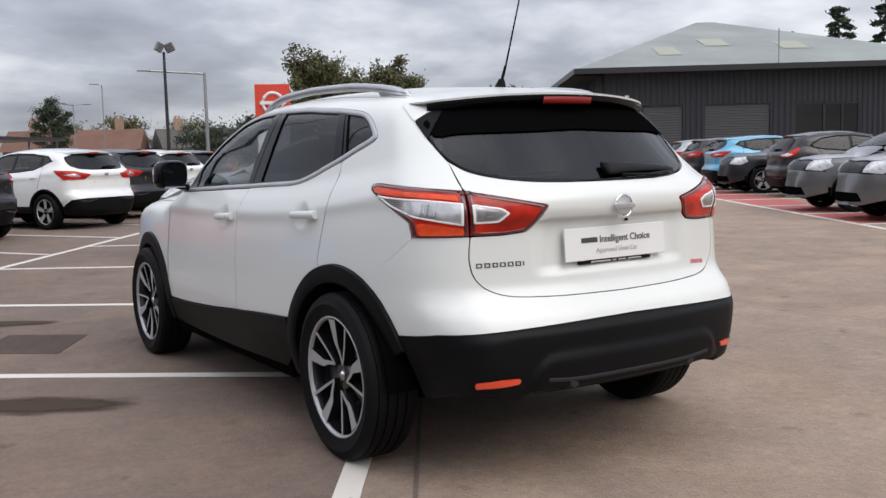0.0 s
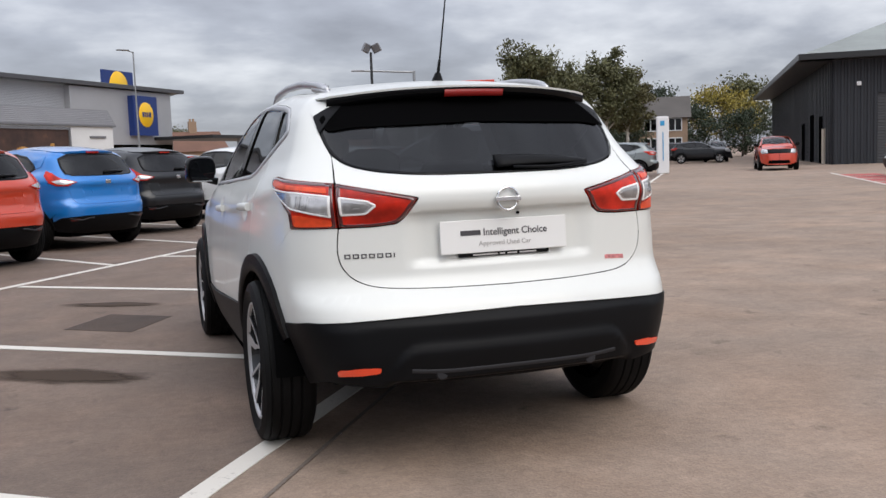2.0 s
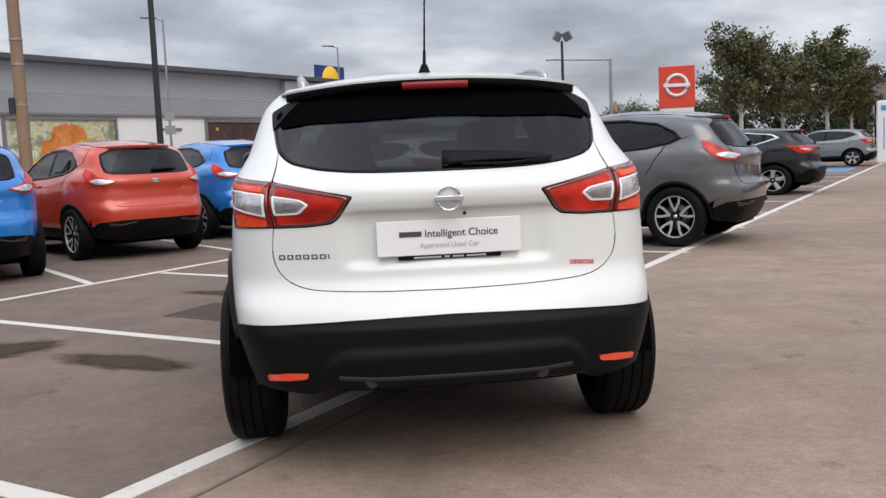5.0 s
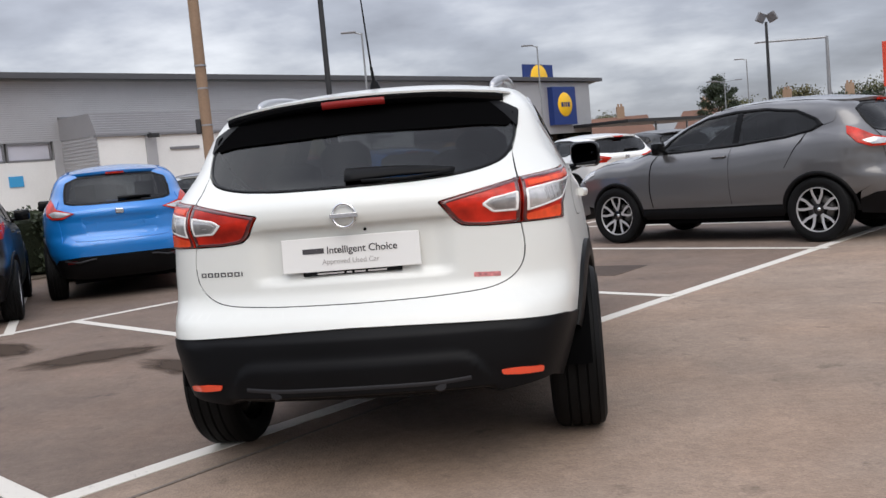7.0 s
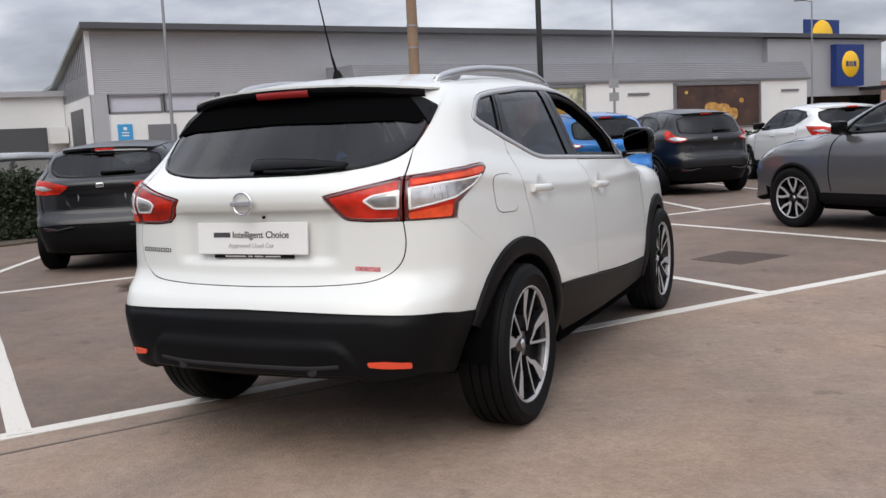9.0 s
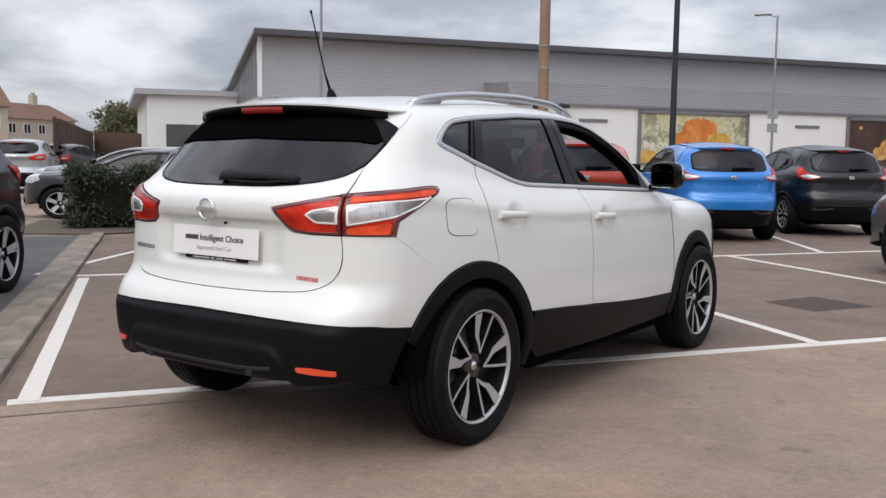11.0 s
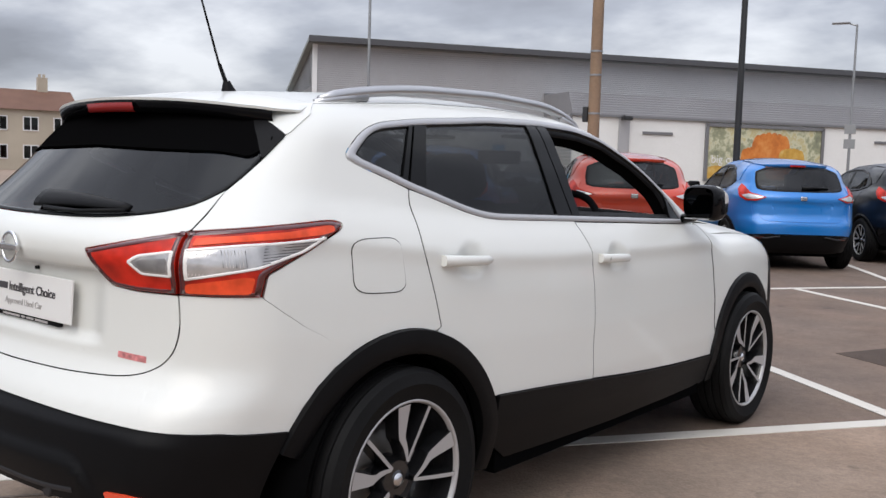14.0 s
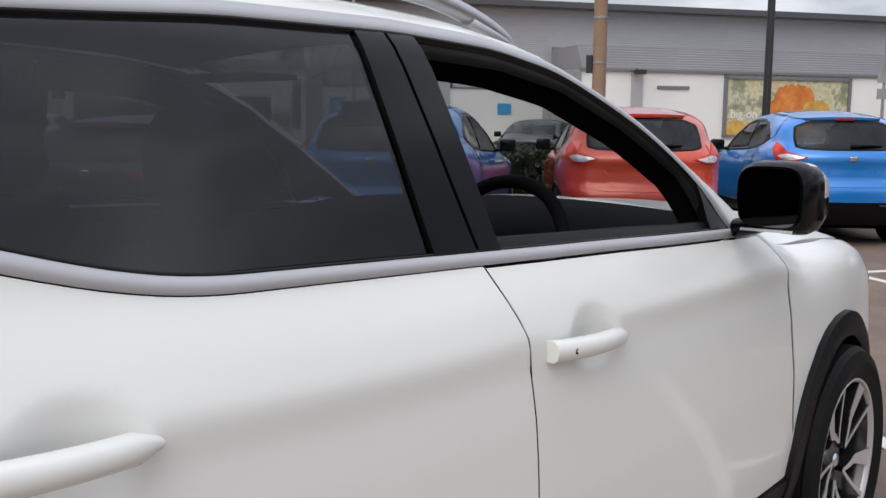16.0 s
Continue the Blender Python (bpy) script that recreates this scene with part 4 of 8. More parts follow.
        H.moulding("lens_edge", [p(0.640, -0.615, 1.050), p(0.737, -0.521, 1.064), p(0.793, -0.275, 1.078, 0.004), p(0.785, -0.352, 1.040), p(0.766, -0.485, 1.001), p(0.640, -0.615, 0.972)], (0.0, 0.001, 0.006, 0.007), (0.0064, 0.0078, 0.0078, 0.0066), LENS_EDGE, lamp, "white edge of the clear lens", flip=flip, round_r=0.004)
        H.panel("red_block", [p(0.637, -0.610, 0.962), p(0.750, -0.516, 0.982), p(0.762, -0.495, 0.979), p(0.757, -0.505, 0.937), p(0.637, -0.612, 0.938)], BRIGHT_RED_LENS, lamp, "bright orange-red lamp block", out=0.0062, depth=0.003, gap=0, flip=flip, step=0.02, round_r=0.008)
        H.panel("red_band", [p(0.650, -0.59, 1.076), s(-0.40, 1.094), s(-0.245, 1.110, 0.012), s(-0.240, 1.092, 0.012), s(-0.285, 1.084), s(-0.40, 1.078), p(0.72, -0.545, 1.068), p(0.650, -0.60, 1.058)], BRIGHT_RED_LENS, lamp, "bright orange-red lamp band", out=0.0058, depth=0.002, gap=0, flip=flip, step=0.02, round_r=0.004)
        H.panel("bulb_module", [p(0.705, -0.567, 1.052), p(0.742, -0.511, 1.058), p(0.753, -0.513, 1.006), p(0.717, -0.569, 1.003)], CLEAR_LENS, lamp, "clear ribbed bulb module", out=0.0075, depth=0.002, gap=0, flip=flip, step=0.02, round_r=0.003)
        for k in range(7):
            z = 1.012 + 0.0082 * k
            y1 = -0.44 + 0.021 * k
            H.ribbon("lens_line", [s(-0.485 + 0.002 * k, z), s((y1 - 0.485) / 2, z + 0.004), s(y1, z + 0.006)], 0.0028, (0.0066, 0.0076, 0.0066), INK, lamp, flip=flip)
        for k in range(8):
            a, b = p(0.650 + 0.007 * k, -0.602 + 0.0052 * k, 1.040), p(0.650 + 0.007 * k, -0.604 + 0.0052 * k, 0.988)
            H.ribbon("lens_rib", [a, b], 0.0022, (0.0066, 0.0076, 0.0066), PALE_INK, lamp, flip=flip)
        for k in range(8):
            a, b = p(0.710 + 0.0048 * k, -0.563 + 0.0067 * k, 1.049), p(0.721 + 0.0046 * k, -0.564 + 0.0065 * k, 1.007)
            H.ribbon("bulb_rib", [a, b], 0.0012, (0.0076, 0.0086, 0.0076), INK if k in (0, 4, 7) else PALE_INK, lamp, flip=flip)
        inner = [p(0.618, -0.597, 1.094), p(0.622, -0.630, 0.931), r(0.50, 0.932, 0.01), r(0.415, 0.940, 0.02), r(0.385, 0.962, 0.02), r(0.336, 1.034, 0.008), r(0.48, 1.064, 0.03)]
        lamp = H.panel("gate_lamp", inner, RED_LENS, car, "red and clear tailgate lamp", out=0.004, depth=0.03, gap=0.003, flip=flip, step=0.025, round_r=0.004)
        H.moulding("lamp_rim", inner, (0.003, 0.004, 0.012, 0.014), (0.0, 0.0055, 0.0055, 0.004), DARK_RED_LENS, lamp, "dark red lamp rim", flip=flip, round_r=0.004)
        H.panel("clear_lens", [p(0.606, -0.605, 1.046), p(0.606, -0.62, 0.978), r(0.525, 0.980), r(0.487, 1.012), r(0.52, 1.030)], CLEAR_LENS, lamp, "clear angular lens", out=0.0065, depth=0.004, gap=0, flip=flip, step=0.02, round_r=0.008)
        H.moulding("lens_edge", [p(0.606, -0.605, 1.046), p(0.606, -0.62, 0.978), r(0.525, 0.980), r(0.487, 1.012), r(0.52, 1.030)], (0.0, 0.001, 0.006, 0.007), (0.0064, 0.0078, 0.0078, 0.0066), LENS_EDGE, lamp, "white edge of the clear lens", flip=flip, round_r=0.008)
        H.panel("clear_lens_core", [p(0.590, -0.61, 1.025), p(0.590, -0.62, 0.99), r(0.535, 0.992), r(0.515, 1.010), r(0.535, 1.018)], WHITE_LENS, lamp, out=0.0085, depth=0.003, gap=0, flip=flip, step=0.02, round_r=0.005)
        H.panel("reflector", [r(0.515, 0.428), r(0.58, 0.430), r(0.668, 0.420), r(0.664, 0.399), r(0.58, 0.404), r(0.520, 0.410)], ORANGE_LENS, car, "orange-red bumper reflector", out=0.012, depth=0.012, gap=0, flip=flip, round_r=0.006)
        H.panel("head_lamp", [s(3.14, 0.90), t(0.70, 3.06), t(0.66, 3.25), s(3.36, 0.83), s(3.20, 0.80)], CLEAR_LENS, car, "clear swept-back head lamp", out=0.002, gap=0.003, flip=flip)
        # door mirror
        sg = -1 if flip else 1
        rows = []
        for k, (y, w, h) in enumerate(((1.905, 0.092, 0.068), (1.915, 0.098, 0.075), (1.95, 0.104, 0.080), (1.99, 0.100, 0.076), (2.035, 0.08, 0.058), (2.06, 0.045, 0.03), (2.066, 0.01, 0.008))):
            ring = []
            for a in np.linspace(0, 2 * math.pi, 28, endpoint=False):
                c, d = math.cos(a), math.sin(a)
                ex = 0.55
                x = 0.893 + 0.88 * w * np.sign(c) * abs(c) ** ex + 0.012 * (y - 1.9) / 0.1
                z = 1.154 + h * np.sign(d) * abs(d) ** ex - 0.012 * c * (d < 0)
                ring.append((sg * x, y - 0.022 * c * (y < 2.0), z))
            rows.append(ring)
        v, f = sheet(rows, True, True)
        nf = len(f)
        slots = [0 if np.mean([v[i][2] for i in q]) > 1.14 and abs(np.mean([v[i][0] for i in q])) > 0.86 and np.mean([v[i][1] for i in q]) > 1.955 else 1 for q in f]
        mir = mesh_part("door_mirror", v, f, [W, GLOSS_BLACK], car, "black door mirror with a white cap", slots=slots)
        mir.data.set_sharp_from_angle(angle=radians(45))
        v = [(sg * (0.893 + 0.076 * np.sign(c) * abs(c) ** 0.5), 1.899 - 0.022 * c, 1.154 + 0.064 * np.sign(d) * abs(d) ** 0.5) for c, d in ((math.cos(a), math.sin(a)) for a in np.linspace(0, 2 * math.pi, 24, endpoint=False))]
        f = [tuple(range(24)) if sg > 0 else tuple(range(23, -1, -1))]
        mesh_part("mirror_glass", v, f, MIRROR_GLASS, mir, "silvered mirror glass")
        bm = bmesh.new()
        add_box(bm, 0.838, 0.953, 1.893, 1.92, 1.080, 1.086)
        bmesh.ops.scale(bm, vec=(sg, 1, 1), verts=bm.verts)
        part("mirror_trim", bm, CHROME, mir, "thin chrome strip below the glass")
        v, f = tube([(sg * 0.80, 1.965, 1.075), (sg * 0.84, 1.965, 1.085), (sg * 0.88, 1.96, 1.10)], [0.034, 0.03, 0.03], 12, 0.7)
        mesh_part("mirror_arm", v, f, GLOSS_BLACK, mir)
        # roof rail
        pts, rr = [], []
        for k in np.linspace(0, 1, 26):
            y = -0.045 + 1.56 * k
            x = 0.545 - 0.035 * abs(2 * k - 1) ** 3 - 0.02 * k
            z = float(H.over(np.array([[x, y]]))[0, 2])
            pts.append((sg * x, y, z + 0.004 + 0.036 * (1 - abs(2 * k - 1) ** 5)))
            rr.append(0.017 if 0.03 < k < 0.97 else 0.012)
        v, f = tube(pts, rr, 10, 1.1)
        mesh_part("roof_rail", v, f, SILVER_RAIL, car, "satin silver roof rail")
        for k in (0.0, 1.0):
            i = 0 if k == 0 else -1
            v, f = tube([np.array(pts[i]) + (0, -0.02 if k == 0 else 0.02, -0.012), np.array(pts[1 if k == 0 else -2]) + (0, 0, -0.012), np.array(pts[3 if k == 0 else -4]) + (0, 0, -0.014)], [0.012, 0.02, 0.018], 8, 1.0)
            mesh_part("rail_foot", v, f, SILVER_RAIL, car)

    def setattr_noshadow(ob):
        ob.visible_shadow = False
        return ob

    both(sides)
    flap = [s(-0.196, 1.072, 0.04), s(0.010, 1.072, 0.04), s(0.018, 0.906, 0.04), s(-0.192, 0.914, 0.04)]
    H.moulding("fuel_flap_gap", flap, (0.001, 0.0015, 0.003, 0.0035), (0.0006, 0.0010, 0.0010, 0.0006), SHADOW_BLACK, car, "thin dark gap round the fuel flap", round_r=0.035, step=0.01)
    H.panel("fuel_flap", [s(-0.192, 1.068, 0.038), s(0.006, 1.068, 0.038), s(0.014, 0.910, 0.038), s(-0.188, 0.918, 0.038)], W, car, "white square fuel flap", out=0.0016, depth=0.001, gap=0.0, round_r=0.033)
    # bumper shoulder between tailgate and black bumper
    mirror_of = lambda L: [(-q[0], *q[1:]) for q in L[::-1]]
    right = bump_top[:0:-1] + [p(0.762, -0.585, 0.59)]
    half_r = [r(0.0, 0.615)] + bump_top[-2::-1] + arc(H, 0.0, 0.337, 0.462, 151, 115.3, 5) + [s(-0.36, 0.8446), p(0.770, -0.478, 0.930)] + lamp_low[-1:] + gate_side[5:]
    H.panel("bumper_shoulder", half_r[:-1] + mirror_of(half_r[1:]), W, car, "white bumper shoulder below the tailgate", step=0.03, round_r=0.004, gap=0.0012)

    # tailgate: recess for the plate under a ledge
    def gate_dent(q):
        a = np.clip((0.40 - np.abs(q[:, 0])) / 0.09, 0, 1)
        b = np.clip((q[:, 2] - 0.762) / 0.05, 0, 1) * np.clip((0.978 - q[:, 2]) / 0.012, 0, 1)
        return 0.022 * (a * a * (3 - 2 * a)) * (b * b * (3 - 2 * b))

    glass_low = [p(0.600, -0.462, 1.202), r(0.56, 1.158, 0.05), r(0.46, 1.130, 0.08), r(0.30, 1.114, 0.08), r(0.0, 1.111, 0.1)]
    lamp_in = [p(0.622, -0.630, 0.931), r(0.50, 0.932), r(0.415, 0.940), r(0.385, 0.962), r(0.336, 1.034), r(0.48, 1.064), p(0.620, -0.595, 1.094)]
    gate_half = [r(0.0, 0.694)] + gate_side[-2:4:-1] + lamp_in + [p(0.612, -0.54, 1.14)] + glass_low
    gate = H.panel("tailgate", gate_half + mirror_of(gate_half[1:-1]), W, car, "white tailgate with a plate recess", step=0.016, round_r=0.008, dent=gate_dent)
    glass_half = glass_low[::-1] + [p(0.612, -0.40, 1.245), p(0.612, -0.345, 1.287), p(0.60, -0.28, 1.345), r(0.50, 1.40), r(0.0, 1.425)]
    setattr_noshadow(H.panel("rear_window", glass_half + mirror_of(glass_half[1:-1]), PRIVACY_GLASS, gate, "dark tinted rear window", out=-0.003, depth=0, gap=0.003, round_r=0.02))
    H.moulding("rear_window_edge", glass_half + mirror_of(glass_half[1:-1]), (0.002, 0.003, 0.009, 0.010), (-0.004, 0.0, 0.0, -0.002), GLOSS_BLACK, gate, "black ceramic edge of the rear window", round_r=0.02)
    # spoiler's shade and reflection on the upper glass, painted as a black panel
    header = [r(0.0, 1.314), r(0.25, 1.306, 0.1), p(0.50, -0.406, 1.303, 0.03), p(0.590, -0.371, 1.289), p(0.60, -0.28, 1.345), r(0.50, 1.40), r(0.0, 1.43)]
    H.panel("rear_window_header", header + mirror_of(header[1:-1]), SHADOW_BLACK, gate, "black panel under the spoiler, coloured as its shade and reflection", out=0.004, depth=0.008, gap=0, step=0.04, round_r=0.02)
    both(lambda flip: H.panel("spoiler_fin", [p(0.613, -0.345, 1.283), p(0.622, -0.272, 1.354), p(0.565, -0.285, 1.388), p(0.50, -0.29, 1.405), p(0.56, -0.31, 1.34)], BLACK_PLASTIC, gate, "black fin beside the rear window", out=0.005, depth=0.02, gap=0, flip=flip, round_r=0.01))
    # roof, and the spoiler that carries it on over the rear window
    edge_y = lambda x: -0.452 + 0.46 * x * x
    H.panel("roof", [(0.55, -0.11, 0), (0.55, 1.42, 0.03), (0.30, 1.455, 0.1), (0, 1.465, 0.1), (-0.30, 1.455, 0.1), (-0.55, 1.42, 0.03), (-0.55, -0.11, 0), (-0.3, -0.15, 0.1), (0, -0.16, 0.1), (0.3, -0.15, 0.1)], W, car, "white roof", top=True, step=0.05)
    half = [(x, edge_y(x), 0.02) for x in (0.0, 0.2, 0.4, 0.50)] + [(0.575, -0.28, 0.02), (0.60, -0.20, 0.01), (0.555, -0.11, 0)]
    full = half + [(0.3, -0.15, 0.1), (0, -0.16, 0.1), (-0.3, -0.15, 0.1)] + [(-x, y, q) for x, y, q in half[:0:-1]]
    sp = H.panel("spoiler", full, W, car, "white roof spoiler over the rear window", top=True, tail=False, depth=0.008, gap=0.001, step=0.035)
    ends = [t(0.555, -0.11), p(0.606, -0.165, 1.418), p(0.622, -0.255, 1.362, 0.012), p(0.620, -0.272, 1.354), p(0.562, -0.285, 1.389), p(0.50, -0.288, 1.411), p(0.52, -0.20, 1.44)]
    both(lambda flip: H.panel("spoiler_end", ends, W, sp, "white end cap of the spoiler", out=0.004, depth=0.014, gap=0.0, flip=flip, step=0.02, round_r=0.006))
    xs = np.linspace(-0.57, 0.57, 41)
    rows = []
    for drop, ahead in ((0.006, 0.004), (0.016, 0.002), (0.036, 0.012), (0.046, 0.05), (0.062, 0.13), (0.075, 0.20)):
        yy = np.array([max(edge_y(x), -0.33 + 0.6 * (abs(x) - 0.5) if abs(x) > 0.5 else -9) for x in xs]) + 0.003
        zz = H.over(np.stack([xs, yy], -1), False)[:, 2]
        rows.append(np.stack([xs, yy + ahead, zz - drop - 0.02 * (np.abs(xs) / 0.57) ** 4 * (drop / 0.05)], -1))
    v, f = sheet(rows)
    mesh_part("spoiler_underside", v, f, GLOSS_BLACK, sp, "gloss black underside of the spoiler")
    rows = []
    xs = np.linspace(-0.125, 0.125, 9)
    zz = H.over(np.stack([xs, np.array([edge_y(x) for x in xs])], -1), False)[:, 2]
    for dz, dy in ((-0.016, 0.004), (-0.017, -0.002), (-0.040, 0.004), (-0.044, 0.012)):
        rows.append(np.stack([xs, np.array([edge_y(x) for x in xs]) + dy, zz + dz], -1))
    v, f = sheet(rows)
    mesh_part("brake_lamp", v, f, BRAKE_LENS, sp, "long red high-level brake lamp")
    # aerial
    bm = bmesh.new()
    z0 = float(H.over(np.array([[0.0, 0.0]]))[0, 2])
    add_rod(bm, (0, 0.01, z0 - 0.004), (0, 0.0, z0 + 0.035), 0.028, 0.012, 14)
    add_rod(bm, (0, -0.002, z0 + 0.03), (0, -0.03, z0 + 0.09), 0.0075, 0.006, 10)
    add_rod(bm, (0, -0.03, z0 + 0.085), (0.004, -0.135, z0 + 0.37), 0.0042, 0.003, 8)
    add_rod(bm, (0.004, -0.134, z0 + 0.365), (0.004, -0.139, z0 + 0.383), 0.005, 0.005, 8)
    part("aerial", bm, BLACK_PLASTIC, car, "black rod aerial", True)
    # black lower bumper
    def bumper_dent(q):
        """Raised lower panel with a lit upper chamfer, and a hollow under it."""
        x, z = np.abs(q[:, 0]), q[:, 2]
        edge = 0.520 - 0.070 * np.clip((x - 0.36) / 0.12, 0, 1) ** 2
        up = np.clip((edge - z) / 0.045, 0, 1) * np.clip((0.51 - x) / 0.08, 0, 1)
        return -0.013 * up * up * (3 - 2 * up) + 0.014 * np.clip((z - 0.578 + 0.03 * x * x) / 0.03, 0, 1) * np.clip((0.72 - x) / 0.1, 0, 1) + 0.045 * np.clip((0.375 - z) / 0.02, 0, 1) * np.clip((0.50 - x) / 0.05, 0, 1)

    low_half = [r(0.0, 0.615)] + right[1:-1] + bump_top[1::-1] + arc(H, 0.0, 0.337, 0.462, 153, 179, 5) + [s(-0.47, 0.33), p(0.70, -0.66, 0.372), r(0.52, 0.355, 0.05), r(0.42, 0.335, 0.05), r(0.0, 0.33)]
    bp = H.panel("lower_bumper", low_half + mirror_of(low_half[1:-1]), BLACK_PLASTIC, car, "black plastic lower rear bumper", out=0.006, depth=0.03, gap=0.0, step=0.016, round_r=0.01, dent=bumper_dent)
    H.ribbon("skid_strip", [r(x, 0.404 + 0.010 * max(0, abs(x) - 0.30) / 0.1) for x in np.linspace(-0.41, 0.41, 21)], 0.034, (0.012, 0.021, 0.020, 0.010), GREY_PLASTIC, bp, "raised strip along the bumper's foot")
    for x in (-0.30, 0.30):
        v, f = lathe([(0.0, 0.0005), (0.0, 0.020), (-0.004, 0.024), (-0.02, 0.025)], 20)
        y = float(H.back(0.37) + H.back2(0.37) * x * x)
        e = mesh_part("tow_eye_cover", v, f, GREY_PLASTIC, bp, "round grey tow eye cover")
        e.data.set_sharp_from_angle(angle=radians(30))
        e.matrix_local = pose(x, y - 0.022, 0.392, 0, 0, -90)
    # plate holder, plate with its writing, badge, lettering, wiper
    py = -0.712
    tilt = pose(0, py, 0.873, -4, 0, 0)
    bm = bmesh.new()
    add_box(bm, -0.185, 0.185, 0.0, 0.016, -0.073, 0.05, bevel=0.003)
    part("plate_holder", bm, GLOSS_BLACK, gate, "black plate holder").matrix_local = tilt
    bm = bmesh.new()
    add_box(bm, -0.258, 0.258, -0.008, 0.0, -0.058, 0.066, bevel=0.0025)
    plate = part("show_plate", bm, PLATE_WHITE, gate, "white dealer show plate with two printed lines")
    plate.matrix_local = tilt

    def words(txt, size, x, z, mat, parent, m, name="lettering", align="LEFT", bold=0.0):
        cu = bpy.data.curves.new(name, "FONT")
        cu.body, cu.size, cu.extrude, cu.align_x, cu.offset = txt, size, 0.0006, align, bold
        ob = bpy.data.objects.new("tmp_text", cu)
        scene.collection.objects.link(ob)
        dg = bpy.context.evaluated_depsgraph_get()
        me = bpy.data.meshes.new_from_object(ob.evaluated_get(dg))
        bpy.data.objects.remove(ob)
        me.materials.clear()
        me.materials.append(mat)
        o = new(name, me)
        o.parent = parent
        o.matrix_local = m @ pose(x, -0.0092, z, 90, 0, 0)
        return o

    bar = bmesh.new()
    add_box(bar, -0.178, -0.098, -0.0095, -0.0078, 0.008, 0.027)
    part("printed_bar", bar, INK, gate).matrix_local = tilt
    words("Intelligent Choice", 0.037, -0.088, 0.006, INK, gate, tilt, bold=0.0004)
    words("Approved Used Car", 0.026, 0.0, -0.032, PALE_INK, gate, tilt, align="CENTER")
    for x0, x1 in ((-0.13, -0.03), (-0.02, 0.0), (0.01, 0.05), (0.06, 0.13)):
        bar = bmesh.new()
        add_box(bar, x0, x1, -0.0025, -0.0005, -0.069, -0.063)
        part("printed_bar", bar, PALE_INK, gate).matrix_local = tilt
    ring, f = tube([(0.042 * math.cos(a), 0, 0.042 * math.sin(a)) for a in np.linspace(0, 2 * math.pi, 40, endpoint=False)], 0.0055, 8, closed=True)
    badge = mesh_part("badge", ring, f, BRIGHT_CHROME, gate, "round chrome badge with a bar across")
    badge.matrix_local = pose(0, -0.760, 1.015, -2, 0, 0)
    bm = bmesh.new()
    add_box(bm, -0.051, 0.051, -0.010, 0.003, -0.0085, 0.0085, bevel=0.002)
    part("badge_bar", bm, CHROME, badge)
    x = -0.606
    for w in (0.022, 0.022, 0.020, 0.022, 0.022, 0.022, 0.005):
        for z0, z1 in ((0.8175, 0.8215), (0.8305, 0.8345)):
            H.panel("name_bar", [r(x, z0), r(x + w, z0), r(x + w, z1), r(x, z1)], INK, gate, "dark chrome name badge, as plain bars", out=0.002, depth=0.003, gap=0.0002, step=0.03, round_r=0.001)
        H.panel("name_bar", [r(x, 0.821), r(x + 0.005, 0.821), r(x + 0.005, 0.831), r(x, 0.831)], INK, gate, out=0.002, depth=0.003, gap=0.0002, step=0.03, round_r=0.001)
        if w > 0.01:
            H.panel("name_bar", [r(x + w - 0.005, 0.821), r(x + w, 0.821), r(x + w, 0.831), r(x + w - 0.005, 0.831)], INK, gate, out=0.002, depth=0.003, gap=0.0002, step=0.03, round_r=0.001)
        x += w + 0.0075
    H.panel("red_sticker", [r(0.440, 0.752), r(0.535, 0.746), r(0.535, 0.763), r(0.440, 0.769)], RED_INK, gate, "small faded red dealer sticker", out=0.0012, depth=0.001, gap=0, step=0.03, round_r=0.002)
    v, f = lathe([(0, 0.0005), (0, 0.005), (-0.01, 0.006)], 12)
    mesh_part("reversing_lens", v, f, GLOSS_BLACK, gate, "small black reversing lens").matrix_local = pose(0.06, -0.716, 0.958, 0, 0, -90)
    on = lambda x, z, o: Vector(H.wrap(np.array([H.r(x, z)]))[0] + H.normals(H.wrap(np.array([H.r(x, z)])))[0] * o)
    rows = []
    for k in np.linspace(0, 1, 14):
        x = -0.005 + 0.40 * k
        z = 1.148 - 0.012 * k + 0.006 * math.sin(math.pi * k)
        hh = 0.026 * (1 - k) ** 0.6 + 0.009
        c = on(x, z, 0.012)
        up = (on(x, z + 0.03, 0.012) - on(x, z - 0.03, 0.012)).normalized()
        nn = (on(x, z, 0.05) - on(x, z, 0.0)).normalized()
        rows.append([tuple(c + up * hh * math.cos(a) + nn * (0.013 * (1 - 0.5 * k)) * math.sin(a)) for a in np.linspace(0, 2 * math.pi, 10, endpoint=False)])
    v, f = sheet(rows, True, True)
    wp = mesh_part("wiper", v, f, BLACK_PLASTIC, gate, "black rear wiper")
    v, f = tube([on(0.06, 1.122, 0.012), on(0.22, 1.118, 0.012), on(0.39, 1.128, 0.012)], 0.007, 6)
    mesh_part("wiper_blade", v, f, BLACK_PLASTIC, wp)
    # front
    scr = [(0.0, 1.47, 0.1), (0.30, 1.46, 0.1), (0.545, 1.43, 0.03), (0.60, 1.7, 0.1), (0.665, 2.1, 0.1), (0.70, 2.35, 0.05), (0.40, 2.44, 0.1), (0.0, 2.46, 0.1)]
    setattr_noshadow(H.panel("windscreen", scr + [(-x, y, q) for x, y, q in scr[-2:0:-1]], CLEAR_GLASS, car, "clear windscreen", top=True, out=-0.002, depth=0, step=0.06))
